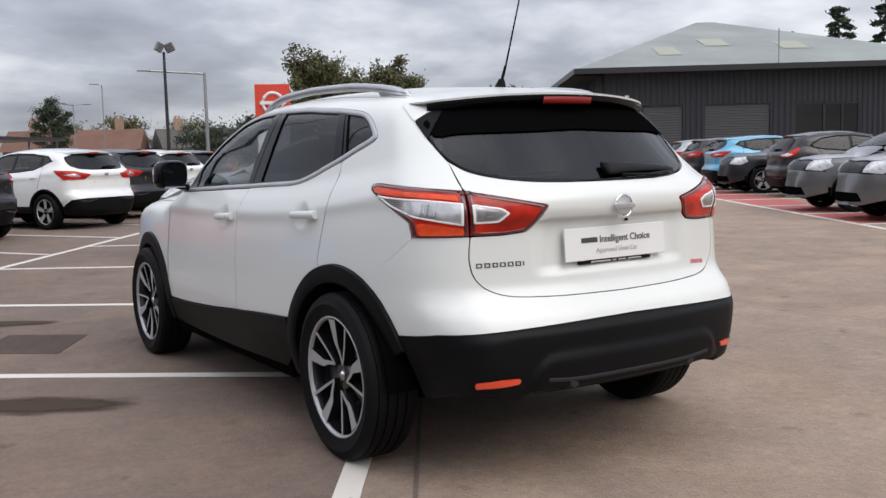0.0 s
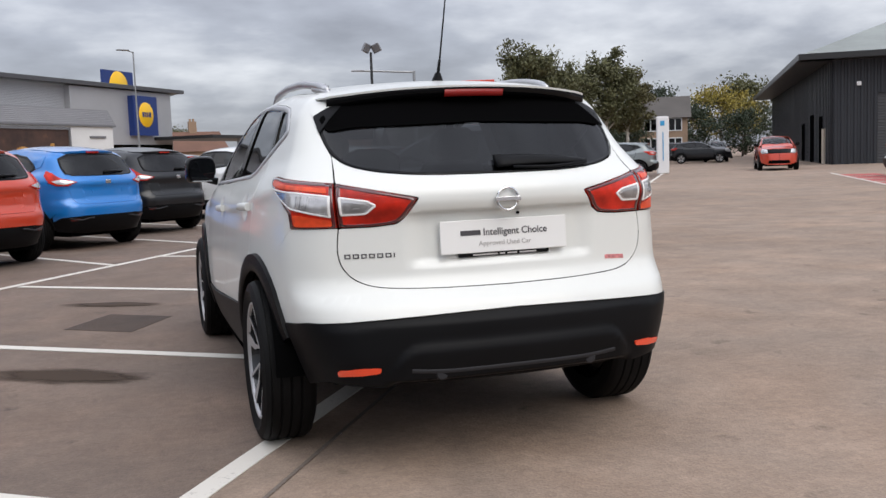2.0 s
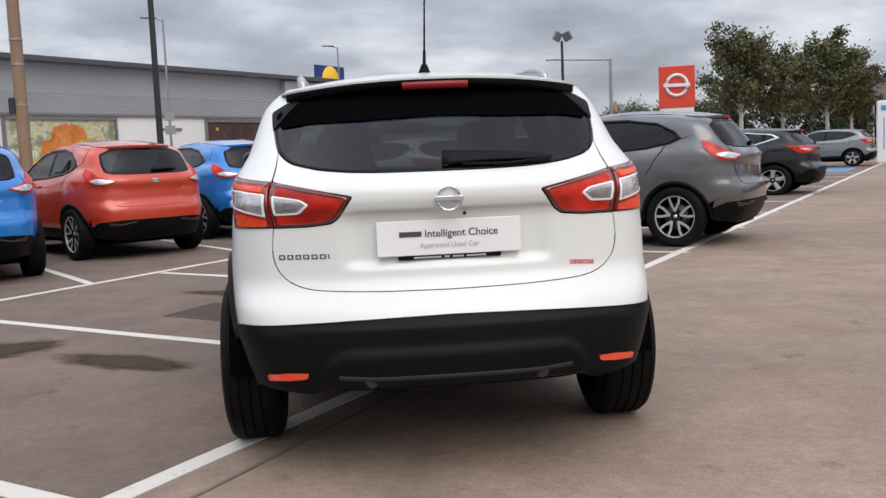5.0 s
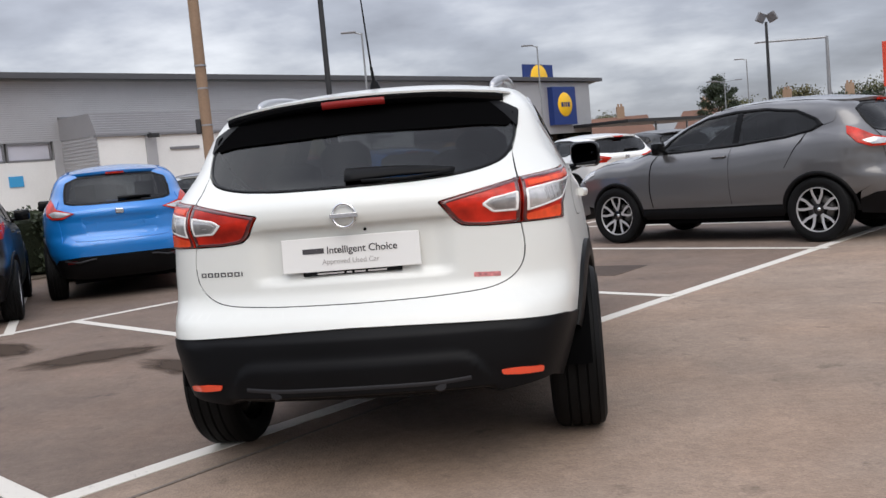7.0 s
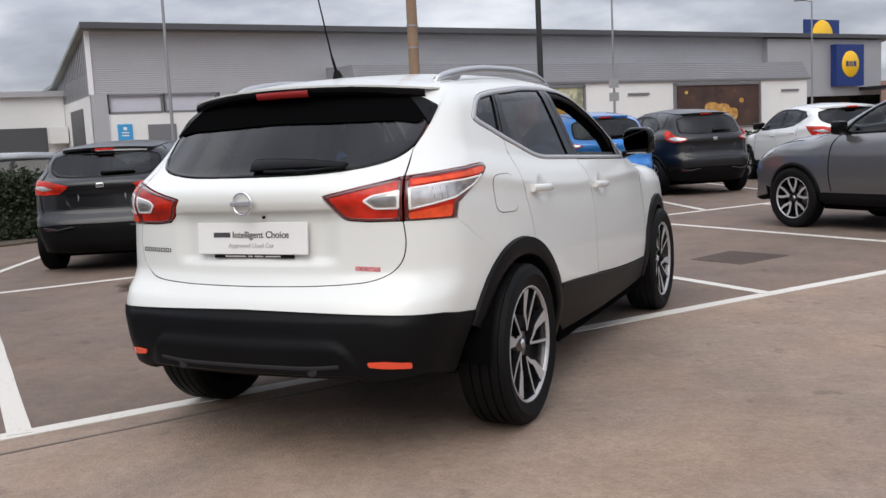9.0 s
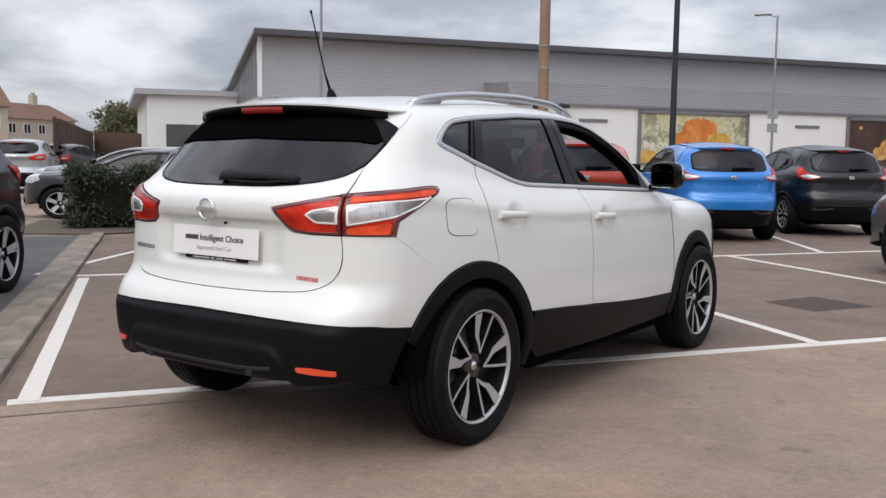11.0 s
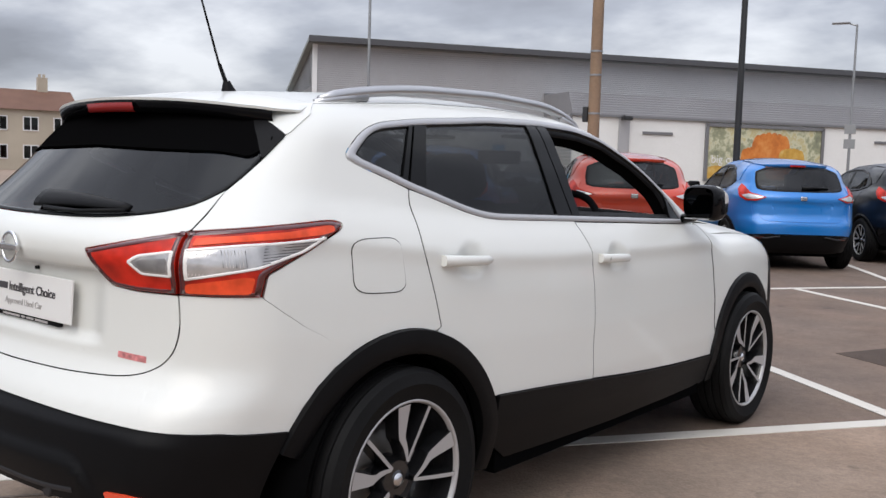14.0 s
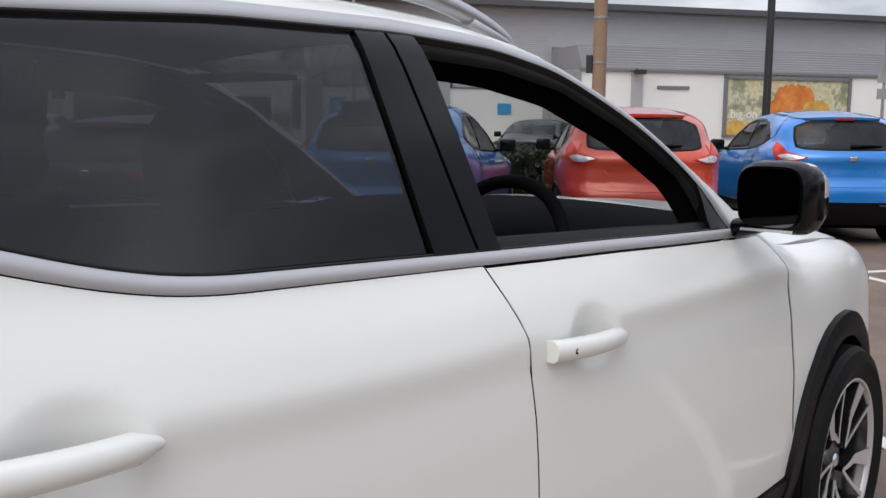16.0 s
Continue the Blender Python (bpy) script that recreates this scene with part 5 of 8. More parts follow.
    bon = [(0.0, 2.47, 0.1), (0.42, 2.45, 0.1), (0.712, 2.36, 0.03), (0.718, 2.6, 0.1), (0.712, 2.85, 0.1), (0.69, 3.06, 0.05), (0.60, 3.30, 0.1), (0.35, 3.40, 0.1), (0.0, 3.42, 0.1)]
    H.panel("bonnet", bon + [(-x, y, q) for x, y, q in bon[-2:0:-1]], W, car, "white bonnet", top=True, step=0.05)
    fb = [s(3.10, 0.50), s(3.12, 0.66, 0.05), s(3.20, 0.80, 0.05), s(3.36, 0.83), p(0.35, 3.44, 0.84), p(0.001, 3.47, 0.84)]
    both(lambda flip: H.panel("front_bumper", [s(3.07, 0.42)] + fb + [p(0.001, 3.5, 0.24), p(0.5, 3.45, 0.24), s(3.1, 0.27)], BLACK_PLASTIC, car, "dark front bumper half", flip=flip, depth=0.02, step=0.06))
    # wheels
    for cy, dx, turn in ((0.0, 0.0, 63), (2.668, 0.008, 30)):
        wheel(car, pose(0.775 + dx, cy, 0.342), kind="vee", turn=turn)
        wheel(car, pose(-0.775 - dx, cy, 0.342, 0, 0, 180), kind="vee", turn=turn)
    # floor pan, inner walls and a near-black backing that puts shade behind the panel gaps
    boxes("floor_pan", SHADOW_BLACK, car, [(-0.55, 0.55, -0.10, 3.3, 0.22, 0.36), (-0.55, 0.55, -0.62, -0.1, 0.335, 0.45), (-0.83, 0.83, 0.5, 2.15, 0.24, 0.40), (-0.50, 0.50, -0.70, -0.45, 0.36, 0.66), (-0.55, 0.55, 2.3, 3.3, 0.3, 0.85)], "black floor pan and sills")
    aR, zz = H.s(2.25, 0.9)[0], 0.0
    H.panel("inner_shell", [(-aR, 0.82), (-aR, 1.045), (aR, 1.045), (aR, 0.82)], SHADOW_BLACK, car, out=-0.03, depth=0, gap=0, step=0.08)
    both(lambda flip: H.panel("inner_door", [s(0.48, 0.36), s(2.20, 0.36), s(2.17, 1.0), s(2.0, 1.036), s(1.44, 1.058), s(1.03, 1.072), s(0.5, 1.09), s(0.36, 1.118), s(0.16, 1.17), s(0.17, 0.84), s(0.40, 0.6)], DASH, car, "dark inner door trim", out=-0.028, depth=0.03, gap=0, flip=flip, step=0.06))
    H.panel("headlining", [(0.5, -0.1), (0.5, 1.40), (-0.5, 1.40), (-0.5, -0.1)], LINING, car, "grey headlining", top=True, out=-0.028, depth=0, gap=0, step=0.08)
    # cabin
    def pad(name, secs, mat, label=""):
        rows = []
        for c, w, d, tilt_a in secs:
            ring = []
            for a in np.linspace(0, 2 * math.pi, 18, endpoint=False):
                u, q = math.cos(a), math.sin(a)
                u, q = np.sign(u) * abs(u) ** 0.5, np.sign(q) * abs(q) ** 0.5
                ring.append((c[0] + w * u, c[1] + d * q * math.cos(tilt_a), c[2] + d * q * math.sin(tilt_a)))
            rows.append(ring)
        v, f = sheet(rows, True, True)
        ob = mesh_part(name, v, f, mat, car, label)
        return ob

    for x in (-0.36, 0.36):
        pad("front_seat_base", [((x, 1.02, 0.52), 0.22, 0.02, 1.4), ((x, 1.04, 0.56), 0.25, 0.08, 1.4), ((x, 1.30, 0.58), 0.25, 0.09, 1.4), ((x, 1.52, 0.60), 0.24, 0.06, 1.4)], CLOTH, "charcoal cloth seat cushion")
        pad("front_seat_back", [((x, 1.04, 0.55), 0.22, 0.07, 0.3), ((x, 0.98, 0.75), 0.25, 0.075, 0.3), ((x, 0.90, 1.0), 0.24, 0.065, 0.3), ((x, 0.85, 1.14), 0.16, 0.05, 0.3)], CLOTH, "charcoal cloth seat back")
        pad("headrest", [((x, 0.845, 1.165), 0.10, 0.04, 0.3), ((x, 0.835, 1.20), 0.135, 0.055, 0.3), ((x, 0.82, 1.28), 0.13, 0.05, 0.3), ((x, 0.81, 1.325), 0.08, 0.03, 0.3)], CLOTH, "charcoal headrest")
        pad("rear_headrest", [((x, -0.13, 1.08), 0.10, 0.04, 0.3), ((x, -0.135, 1.11), 0.125, 0.05, 0.3), ((x, -0.145, 1.19), 0.12, 0.045, 0.3), ((x, -0.15, 1.215), 0.07, 0.03, 0.3)], CLOTH)
        v, f = tube([(x, 0.85, 1.10), (x, 0.845, 1.20)], 0.012, 8)
        mesh_part("headrest_post", v, f, CHROME, car)
    pad("rear_bench", [((0, 0.02, 0.55), 0.60, 0.08, 0.3), ((0, -0.03, 0.75), 0.62, 0.08, 0.3), ((0, -0.10, 1.0), 0.60, 0.07, 0.3), ((0, -0.12, 1.07), 0.56, 0.04, 0.3)], CLOTH, "charcoal rear bench back")
    pad("rear_cushion", [((0, 0.05, 0.50), 0.60, 0.09, 1.5), ((0, 0.30, 0.52), 0.62, 0.10, 1.5), ((0, 0.50, 0.52), 0.60, 0.07, 1.5)], CLOTH)
    rows = []
    for y, z, h in ((1.70, 0.95, 0.16), (1.78, 1.04, 0.20), (1.90, 1.075, 0.22), (2.1, 1.10, 0.22), (2.36, 1.085, 0.2)):
        rows.append([(x, y + 0.06 * abs(x) ** 2, z + 0.035 * math.exp(-((x - 0.36) / 0.17) ** 2) * (y < 2.0) - 0.09 * x * x) for x in np.linspace(-0.74, 0.74, 31)])
    rows.insert(0, [(x, 1.72, 0.62) for x in np.linspace(-0.74, 0.74, 31)])
    v, f = sheet(rows)
    mesh_part("dashboard", v, f, DASH, car, "dark soft-touch dashboard")
    boxes("centre_console", DASH, car, [(-0.13, 0.13, 0.9, 1.75, 0.4, 0.66), (-0.14, 0.14, 1.66, 1.74, 0.62, 0.92)], bevel=0.01)
    ctr, nv = Vector((0.365, 1.62, 1.005)), Vector((0, -0.92, 0.40)).normalized()
    ux = Vector((1, 0, 0))
    uy = nv.cross(ux)
    v, f = tube([ctr + 0.185 * (math.cos(a) * ux + math.sin(a) * uy) for a in np.linspace(0, 2 * math.pi, 40, endpoint=False)], 0.0165, 10, closed=True)
    st = mesh_part("steering_wheel", v, f, DASH, car, "black leather steering wheel")
    v, f = lathe([(0.03, 0.0005), (0.028, 0.05), (0.0, 0.075), (-0.04, 0.07)], 24)
    hub = mesh_part("steering_hub", v, f, DASH, st)
    hub.matrix_local = Matrix.Translation(ctr) @ nv.to_track_quat("X", "Z").to_matrix().to_4x4()
    for a in (0.1, math.pi - 0.1, -math.pi / 2):
        v, f = tube([ctr + 0.06 * (math.cos(a) * ux + math.sin(a) * uy), ctr + 0.18 * (math.cos(a) * ux + math.sin(a) * uy)], 0.02, 8, 0.5)
        mesh_part("steering_spoke", v, f, SILVER_RAIL if a > 0 else DASH, st)
    boxes("interior_mirror", GLOSS_BLACK, car, [(-0.12, 0.12, 1.60, 1.635, 1.30, 1.365)], "black interior mirror", bevel=0.01)
    for x in (-0.36, 0.36):
        boxes("sun_visor", LINING, car, [(x - 0.17, x + 0.17, 1.36, 1.52, 1.415, 1.43)], "grey folded sun visor", bevel=0.005)
    return car


CAR = hero_car()

# ---- parked cars ----
CROSS = Skin(
    side=[(0.2, 0.76), (0.3, 0.80), (0.42, 0.845), (0.55, 0.856), (0.72, 0.858), (0.84, 0.852), (0.93, 0.838), (0.99, 0.81), (1.05, 0.755), (1.25, 0.685), (1.45, 0.59), (1.6, 0.50)],
    taper=[(-0.9, 0.16), (-0.5, 0.085), (-0.2, 0.02), (0.1, -0.012), (0.4, 0.004), (0.9, 0.012), (1.8, 0.008), (2.3, 0.0), (2.7, 0.02), (3.05, 0.10), (3.3, 0.2), (3.5, 0.34)],
    rise=[(-0.9, 0.14), (-0.4, 0.12), (0.0, 0.085), (0.4, 0.03), (0.8, 0.0), (2.0, -0.02), (2.5, -0.02), (3.3, -0.08)],
    back=[(0.18, -0.55), (0.27, -0.66), (0.38, -0.735), (0.50, -0.765), (0.60, -0.77), (0.66, -0.765), (0.70, -0.735), (0.74, -0.715), (0.90, -0.71), (0.95, -0.725), (1.0, -0.72), (1.05, -0.685), (1.09, -0.64),
          (1.25, -0.52), (1.42, -0.37), (1.6, -0.2)],
    back2=[(0.2, 0.10), (0.6, 0.14), (1.0, 0.22), (1.2, 0.28), (1.5, 0.3)], back4=[(0.2, 0.3), (0.6, 0.25), (1.0, 0.2), (1.2, 0.3), (1.5, 0.3)],
    roof=[(-0.8, 1.36), (-0.45, 1.425), (-0.2, 1.468), (0.2, 1.515), (0.7, 1.535), (1.1, 1.515), (1.4, 1.455), (1.7, 1.345), (2.0, 1.2), (2.25, 1.09), (2.4, 1.045), (2.8, 1.01), (3.05, 0.95), (3.2, 0.85), (3.28, 0.7), (3.32, 0.2)],
    crown=[(-0.8, 0.15), (1.4, 0.16), (2.3, 0.16), (2.6, 0.10), (3.3, 0.2)], mid=0.95, corner=0.20)

SUV = Skin(
    side=[(0.2, 0.80), (0.3, 0.835), (0.42, 0.868), (0.52, 0.876), (0.70, 0.874), (0.85, 0.862), (0.93, 0.851), (0.975, 0.853),
          (1.03, 0.825), (1.095, 0.782), (1.28, 0.712), (1.46, 0.635), (1.6, 0.57)],
    taper=[(-0.9, 0.165), (-0.5, 0.088), (-0.2, 0.045), (0.1, 0.018), (0.5, 0.003), (0.9, 0.0), (1.8, 0.004), (2.3, 0.02), (2.7, 0.028),
           (3.0, 0.075), (3.2, 0.15), (3.35, 0.26), (3.46, 0.42), (3.55, 0.62)],
    rise=[(-0.9, 0.15), (-0.4, 0.115), (0.0, 0.065), (0.4, 0.02), (0.8, 0.0), (2.0, -0.01), (2.5, -0.015), (3.3, -0.06)],
    back=[(0.18, -0.60), (0.27, -0.74), (0.36, -0.805), (0.46, -0.82), (0.56, -0.822), (0.60, -0.818), (0.655, -0.795), (0.69, -0.755),
          (0.74, -0.728), (0.95, -0.722), (0.985, -0.738), (1.01, -0.752), (1.06, -0.748), (1.095, -0.718), (1.12, -0.68), (1.16, -0.64), (1.28, -0.52),
          (1.45, -0.35), (1.6, -0.20)],
    back2=[(0.2, 0.10), (0.5, 0.12), (0.75, 0.17), (1.0, 0.19), (1.2, 0.30), (1.5, 0.30)],
    back4=[(0.2, 0.22), (0.5, 0.20), (0.75, 0.16), (1.0, 0.14), (1.2, 0.26), (1.5, 0.3)],
    roof=[(-0.8, 1.41), (-0.5, 1.455), (-0.2, 1.498), (0.0, 1.516), (0.4, 1.543), (0.8, 1.553), (1.2, 1.540), (1.45, 1.508), (1.7, 1.435),
          (2.0, 1.295), (2.3, 1.14), (2.42, 1.085), (2.55, 1.062), (3.0, 1.045), (3.25, 1.005), (3.38, 0.93), (3.46, 0.82), (3.51, 0.6), (3.55, 0.2)],
    crown=[(-0.8, 0.13), (0.0, 0.14), (1.4, 0.14), (1.7, 0.16), (2.3, 0.18), (2.6, 0.10), (3.3, 0.16)])


def parked_car(name, sk, wb, paint, label, tyre_r, rim_kind, spec):
    """A parked car in its own axes, with its panels, panes, lamps and wheels as parts."""
    s, r, p, t = sk.s, sk.r, sk.p, sk.t
    car = thing(name, label, "car", "parked cars")
    PT = PAINTS[paint]
    mirror_of = lambda L: [(-q[0], *q[1:]) for q in L[::-1]]
    low, top, ar = spec["belt"], spec["top"], spec["arch"]
    sill = spec["sill"]
    dlo = [s(*q) for q in low] + [s(*q) for q in top]
    gx, gz0, gz1 = spec["gate"]
    y_tail = low[0][0]
    for flip in (False, True):
        P = lambda n, loop, m, lab="", **k: sk.panel(n, loop, m, car, lab, flip=flip, **{"step": 0.07, "gap": 0.002, "depth": 0.01, "round_r": 0.01, **k})
        arch_r, arch_f = arc(sk, 0, tyre_r, ar, 12, 160, 12), arc(sk, wb, tyre_r, ar, 166, 14, 12)
        belt_pts = [s(y, z - 0.004) for y, z in low]
        P("body_side", [s(ar * 0.97, sill), s(wb - ar * 0.97, sill), *arch_f, s(wb + 0.52, 0.48), s(wb + 0.50, 0.86, 0.05), t(0.66, wb + 0.42), t(0.70, wb), s(low[-1][0] + 0.12, low[-1][1] + 0.02),
                        *belt_pts[::-1], s(y_tail - 0.10, low[0][1] + 0.02), *[p(*q) for q in spec["lampcorner"]], p(gx + 0.03, -0.52, gz0), s(-0.42, 0.50), *arch_r[::-1]], PT, "painted body side")
        shoulder = [t(spec["rx"], y) for y in (-0.30, 0.0, 0.5, 1.0, 1.35)] + [t(spec["rx"] + 0.03, 1.6), t(spec["rx"] + 0.08, 1.9), t(spec["rx"] + 0.12, 2.1)]
        P("cabin_frame", [s(y_tail - 0.10, low[0][1] + 0.024), *shoulder[1:], s(low[-1][0] + 0.12, low[-1][1] + 0.026), s(low[-1][0], low[-1][1]), *[s(*q) for q in top], s(low[0][0], low[0][1])], PT, gap=0.001)
        sk.moulding("window_edge", dlo, (0, 0.004, 0.03, 0.034), (-0.002, 0.004, 0.003, -0.01), GLOSS_BLACK, car, "black window edge", flip=flip, step=0.06)
        g = P("side_window", dlo, PRIVACY_GLASS if spec["dark"] else spec["sideglass"], "dark side windows", out=-0.005, depth=0, gap=0.012)
        g.visible_shadow = False
        for y in spec["posts"]:
            zb, zt = np.interp(y, [q[0] for q in low], [q[1] for q in low]), np.interp(y, [q[0] for q in top[::-1]], [q[1] for q in top[::-1]])
            P("pillar_trim", [s(y - 0.035, zb), s(y + 0.035, zb), s(y + 0.01, zt), s(y - 0.06, zt)], GLOSS_BLACK, out=0.001)
        for line in spec["gaps"]:
            sk.ribbon("door_gap", [s(*q) for q in line], 0.007, (0.0012, 0.0018, 0.0012), SHADOW_BLACK, car, flip=flip)
        sk.ribbon("sill_trim", [s(ar * 0.95, sill - 0.06), s(wb / 2, sill - 0.065), s(wb - ar * 0.95, sill - 0.06)], 0.13, (0.004, 0.012, 0.010, -0.02), BLACK_PLASTIC, car, "black sill trim", flip=flip)
        for cy in (0.0, wb):
            rows = []
            for rr, o in ((ar + 0.004, 0.0), (ar, 0.010), (ar - 0.035, 0.014), (ar - 0.042, -0.08)):
                q = np.array([s(cy + rr * math.cos(math.radians(a)), tyre_r + rr * math.sin(math.radians(a))) for a in np.linspace(-4, 184, 22)])
                b = sk.wrap(q * ((-1, 1) if flip else (1, 1)))
                rows.append(b + sk.normals(b) * o)
            v, f = sheet(rows)
            mesh_part("arch_trim", v, f, BLACK_PLASTIC if spec["clad"] else PT, car, "wheel arch trim")
        for y, z in spec["handles"]:
            sg = -1 if flip else 1
            x = float(sk.side(z - sk.rise(y)) - sk.taper(y))
            v, f = tube([(sg * (x - 0.005), y - 0.09, z), (sg * (x + 0.022), y - 0.06, z), (sg * (x + 0.022), y + 0.06, z), (sg * (x - 0.005), y + 0.09, z)], 0.013, 6)
            mesh_part("door_handle", v, f, PT, car)
        lp = [p(*q) for q in spec["lamp"]]
        lamp = P("tail_lamp", lp, RED_LENS, "red tail lamp with a clear lens", out=0.012, depth=0.03, step=0.05, gap=0.0)
        sk.panel("clear_lens", [p(*q) for q in spec["lens"]], CLEAR_LENS, lamp, "clear lens", out=0.016, depth=0.006, gap=0, step=0.05, flip=flip)
        P("head_lamp", [t(0.49, wb + 0.63), p(0.45, wb + 0.69, 0.775), s(wb + 0.56, 0.75), s(wb + 0.36, 0.84), t(0.67, wb + 0.36)], CLEAR_LENS, "clear head lamp", out=0.004, step=0.05)
        P("nose", [p(0.001, wb + 0.78, 0.75), p(0.30, wb + 0.75, 0.75), p(0.44, wb + 0.70, 0.77), t(0.47, wb + 0.64), t(0.25, wb + 0.685), t(0.001, wb + 0.705)], GLOSS_BLACK, "gloss black grille half", out=-0.004, step=0.06)
        P("front_bumper", [s(wb + 0.45, 0.36), s(wb + 0.47, 0.74), p(0.35, wb + 0.74, 0.76), p(0.001, wb + 0.78, 0.76), p(0.001, wb + 0.76, 0.26), p(0.45, wb + 0.70, 0.26)], PT, "painted front bumper half", step=0.07)
        P("lower_grille", [p(0.001, wb + 0.78, 0.46), p(0.40, wb + 0.72, 0.46), p(0.46, wb + 0.68, 0.32), p(0.001, wb + 0.78, 0.30)], SHADOW_BLACK, "black lower grille half", out=0.005, step=0.07)
        bm = bmesh.new()
        add_box(bm, 0.80, 0.985, spec["mirror"][0], spec["mirror"][0] + 0.10, spec["mirror"][1], spec["mirror"][1] + 0.14, bevel=0.03)
        add_box(bm, 0.68, 0.84, spec["mirror"][0] + 0.02, spec["mirror"][0] + 0.08, spec["mirror"][1] + 0.0, spec["mirror"][1] + 0.035, bevel=0.01)
        bmesh.ops.scale(bm, vec=(-1 if flip else 1, 1, 1), verts=bm.verts)
        part("door_mirror", bm, GLOSS_BLACK, car, "door mirror", True)
    # tail: gate, pane, bumper
    dent = lambda q: 0.034 * np.clip((0.38 - np.abs(q[:, 0]) - 0.25 * (spec["plate"] - q[:, 2])) / 0.035, 0, 1) * np.clip((q[:, 2] - spec["plate"] + 0.10) / 0.03, 0, 1) * np.clip((spec["plate"] + 0.10 - q[:, 2]) / 0.015, 0, 1)
    half = [r(0.0, gz0), r(gx - 0.06, gz0 + 0.005, 0.05), r(gx, gz0 + 0.07, 0.05), p(*spec["lampin"][0]), p(*spec["lampin"][1]), *[p(*q) for q in spec["glasslow"]], r(0.0, gz1)]
    lc = spec["lampcorner"]
    shell = [r(0.0, gz0 - 0.01), p(gx + 0.07, -0.50, gz0 - 0.01), *[p(x + 0.05, y + 0.03, z) for x, y, z in lc[::-1]], s(y_tail - 0.03, low[0][1] + 0.02), t(spec["rx"] + 0.02, -0.02), t(spec["rx"] - 0.05, -0.2),
             *[p(*q) for q in spec["glassup"][::-1]], *[p(*q) for q in spec["glasslow"]], r(0.0, gz1)]
    sk.panel("tail_shell", shell + mirror_of(shell[1:-1]), PT, car, "painted inner tail panel", out=-0.006, depth=0, gap=0, step=0.06)
    gate = sk.panel("tailgate", half + mirror_of(half[1:-1]), PT, car, "painted tailgate", step=0.028, gap=0.003, dent=dent)
    gl = [r(0.0, gz1)] + [p(*q) for q in spec["glasslow"][::-1]] + [p(*q) for q in spec["glassup"]] + [r(0.0, spec["glasstop"])]
    pane = sk.panel("rear_window", gl + mirror_of(gl[1:-1]), PRIVACY_GLASS, gate, "dark rear window", out=-0.002, depth=0, gap=0.004, step=0.08, round_r=0.03)
    pane.visible_shadow = False
    sk.moulding("rear_window_edge", gl + mirror_of(gl[1:-1]), (0.0, 0.002, 0.022, 0.024), (-0.004, 0.001, 0.001, -0.002), GLOSS_BLACK, gate, flip=False, round_r=0.03, step=0.06)
    bh = [r(0.0, gz0 - 0.004), r(gx - 0.06, gz0 + 0.001, 0.05), r(gx, gz0 + 0.066), p(gx + 0.03, -0.52, gz0 + 0.02), s(-0.42, 0.50), s(-0.40, 0.42), p(0.70, -0.55, spec["low"] - 0.02), r(0.45, spec["low"], 0.03), r(0.0, spec["low"])]
    sk.panel("rear_bumper", bh + mirror_of(bh[1:-1]), PT, car, "painted rear bumper", step=0.05, gap=0.003)
    bl = [r(0.0, spec["low"] - 0.003), r(0.45, spec["low"] - 0.003, 0.03), p(0.70, -0.55, spec["low"] - 0.024), s(-0.40, 0.42), s(-0.40, 0.28), r(0.4, 0.24), r(0.0, 0.24)]
    lb = sk.panel("lower_bumper", bl + mirror_of(bl[1:-1]), BLACK_PLASTIC, car, "black lower bumper", out=0.002, step=0.06)
    for sg in (1, -1):
        v, f = tube([sk.wrap(np.array([r(x, z)]))[0] * (sg, 1, 1) - (0, 0.012, 0) for x, z in ((0.64, spec["low"] - 0.03), (0.48, spec["low"] - 0.06), (0.36, spec["low"] - 0.035), (0.30, spec["low"] - 0.03))], 0.012, 6)
        mesh_part("bumper_accent", v, f, GREY_PLASTIC, lb)
        rfl = [r(0.50, spec["low"] - 0.035), r(0.62, spec["low"] - 0.03), r(0.62, spec["low"] - 0.065), r(0.52, spec["low"] - 0.065)]
        sk.panel("reflector", rfl, DARK_RED_LENS, lb, out=0.008, depth=0.01, gap=0, flip=sg < 0)
    yb = float(sk.back(spec["plate"]))
    boxes("plate", spec["platemat"], gate, [(-0.26, 0.26, yb + 0.018, yb + 0.032, spec["plate"] - 0.055, spec["plate"] + 0.055)], spec["platelabel"])
    if spec["platemat"] is PLATE_YELLOW:
        boxes("plate_bar", INK, gate, [(-0.20, -0.03, yb + 0.014, yb + 0.017, spec["plate"] - 0.03, spec["plate"] + 0.03), (0.03, 0.20, yb + 0.014, yb + 0.017, spec["plate"] - 0.03, spec["plate"] + 0.03)])
    else:
        for x, z in ((-0.16, -0.01), (-0.07, 0.005), (0.0, 0.01), (0.07, 0.005), (0.16, -0.01), (0.0, -0.02)):
            bm = bmesh.new()
            add_box(bm, x - 0.006, x + 0.006, yb + 0.014, yb + 0.019, spec["plate"] + z - 0.006, spec["plate"] + z + 0.006)
            part("screw_hole", bm, SHADOW_BLACK, gate)
    yz = float(sk.back(gz1 - 0.085))
    boxes("badge", CHROME, gate, [(-0.045, 0.045, yz - 0.012, yz, gz1 - 0.115, gz1 - 0.06)], "small chrome badge", bevel=0.01)
    on = lambda x, z, o: sk.wrap(np.array([r(x, z)]))[0] + sk.normals(sk.wrap(np.array([r(x, z)])))[0] * o
    v, f = tube([on(0.0, gz1 + 0.04, 0.015), on(0.15, gz1 + 0.045, 0.02), on(0.36, gz1 + 0.05, 0.012)], [0.022, 0.016, 0.008], 8)
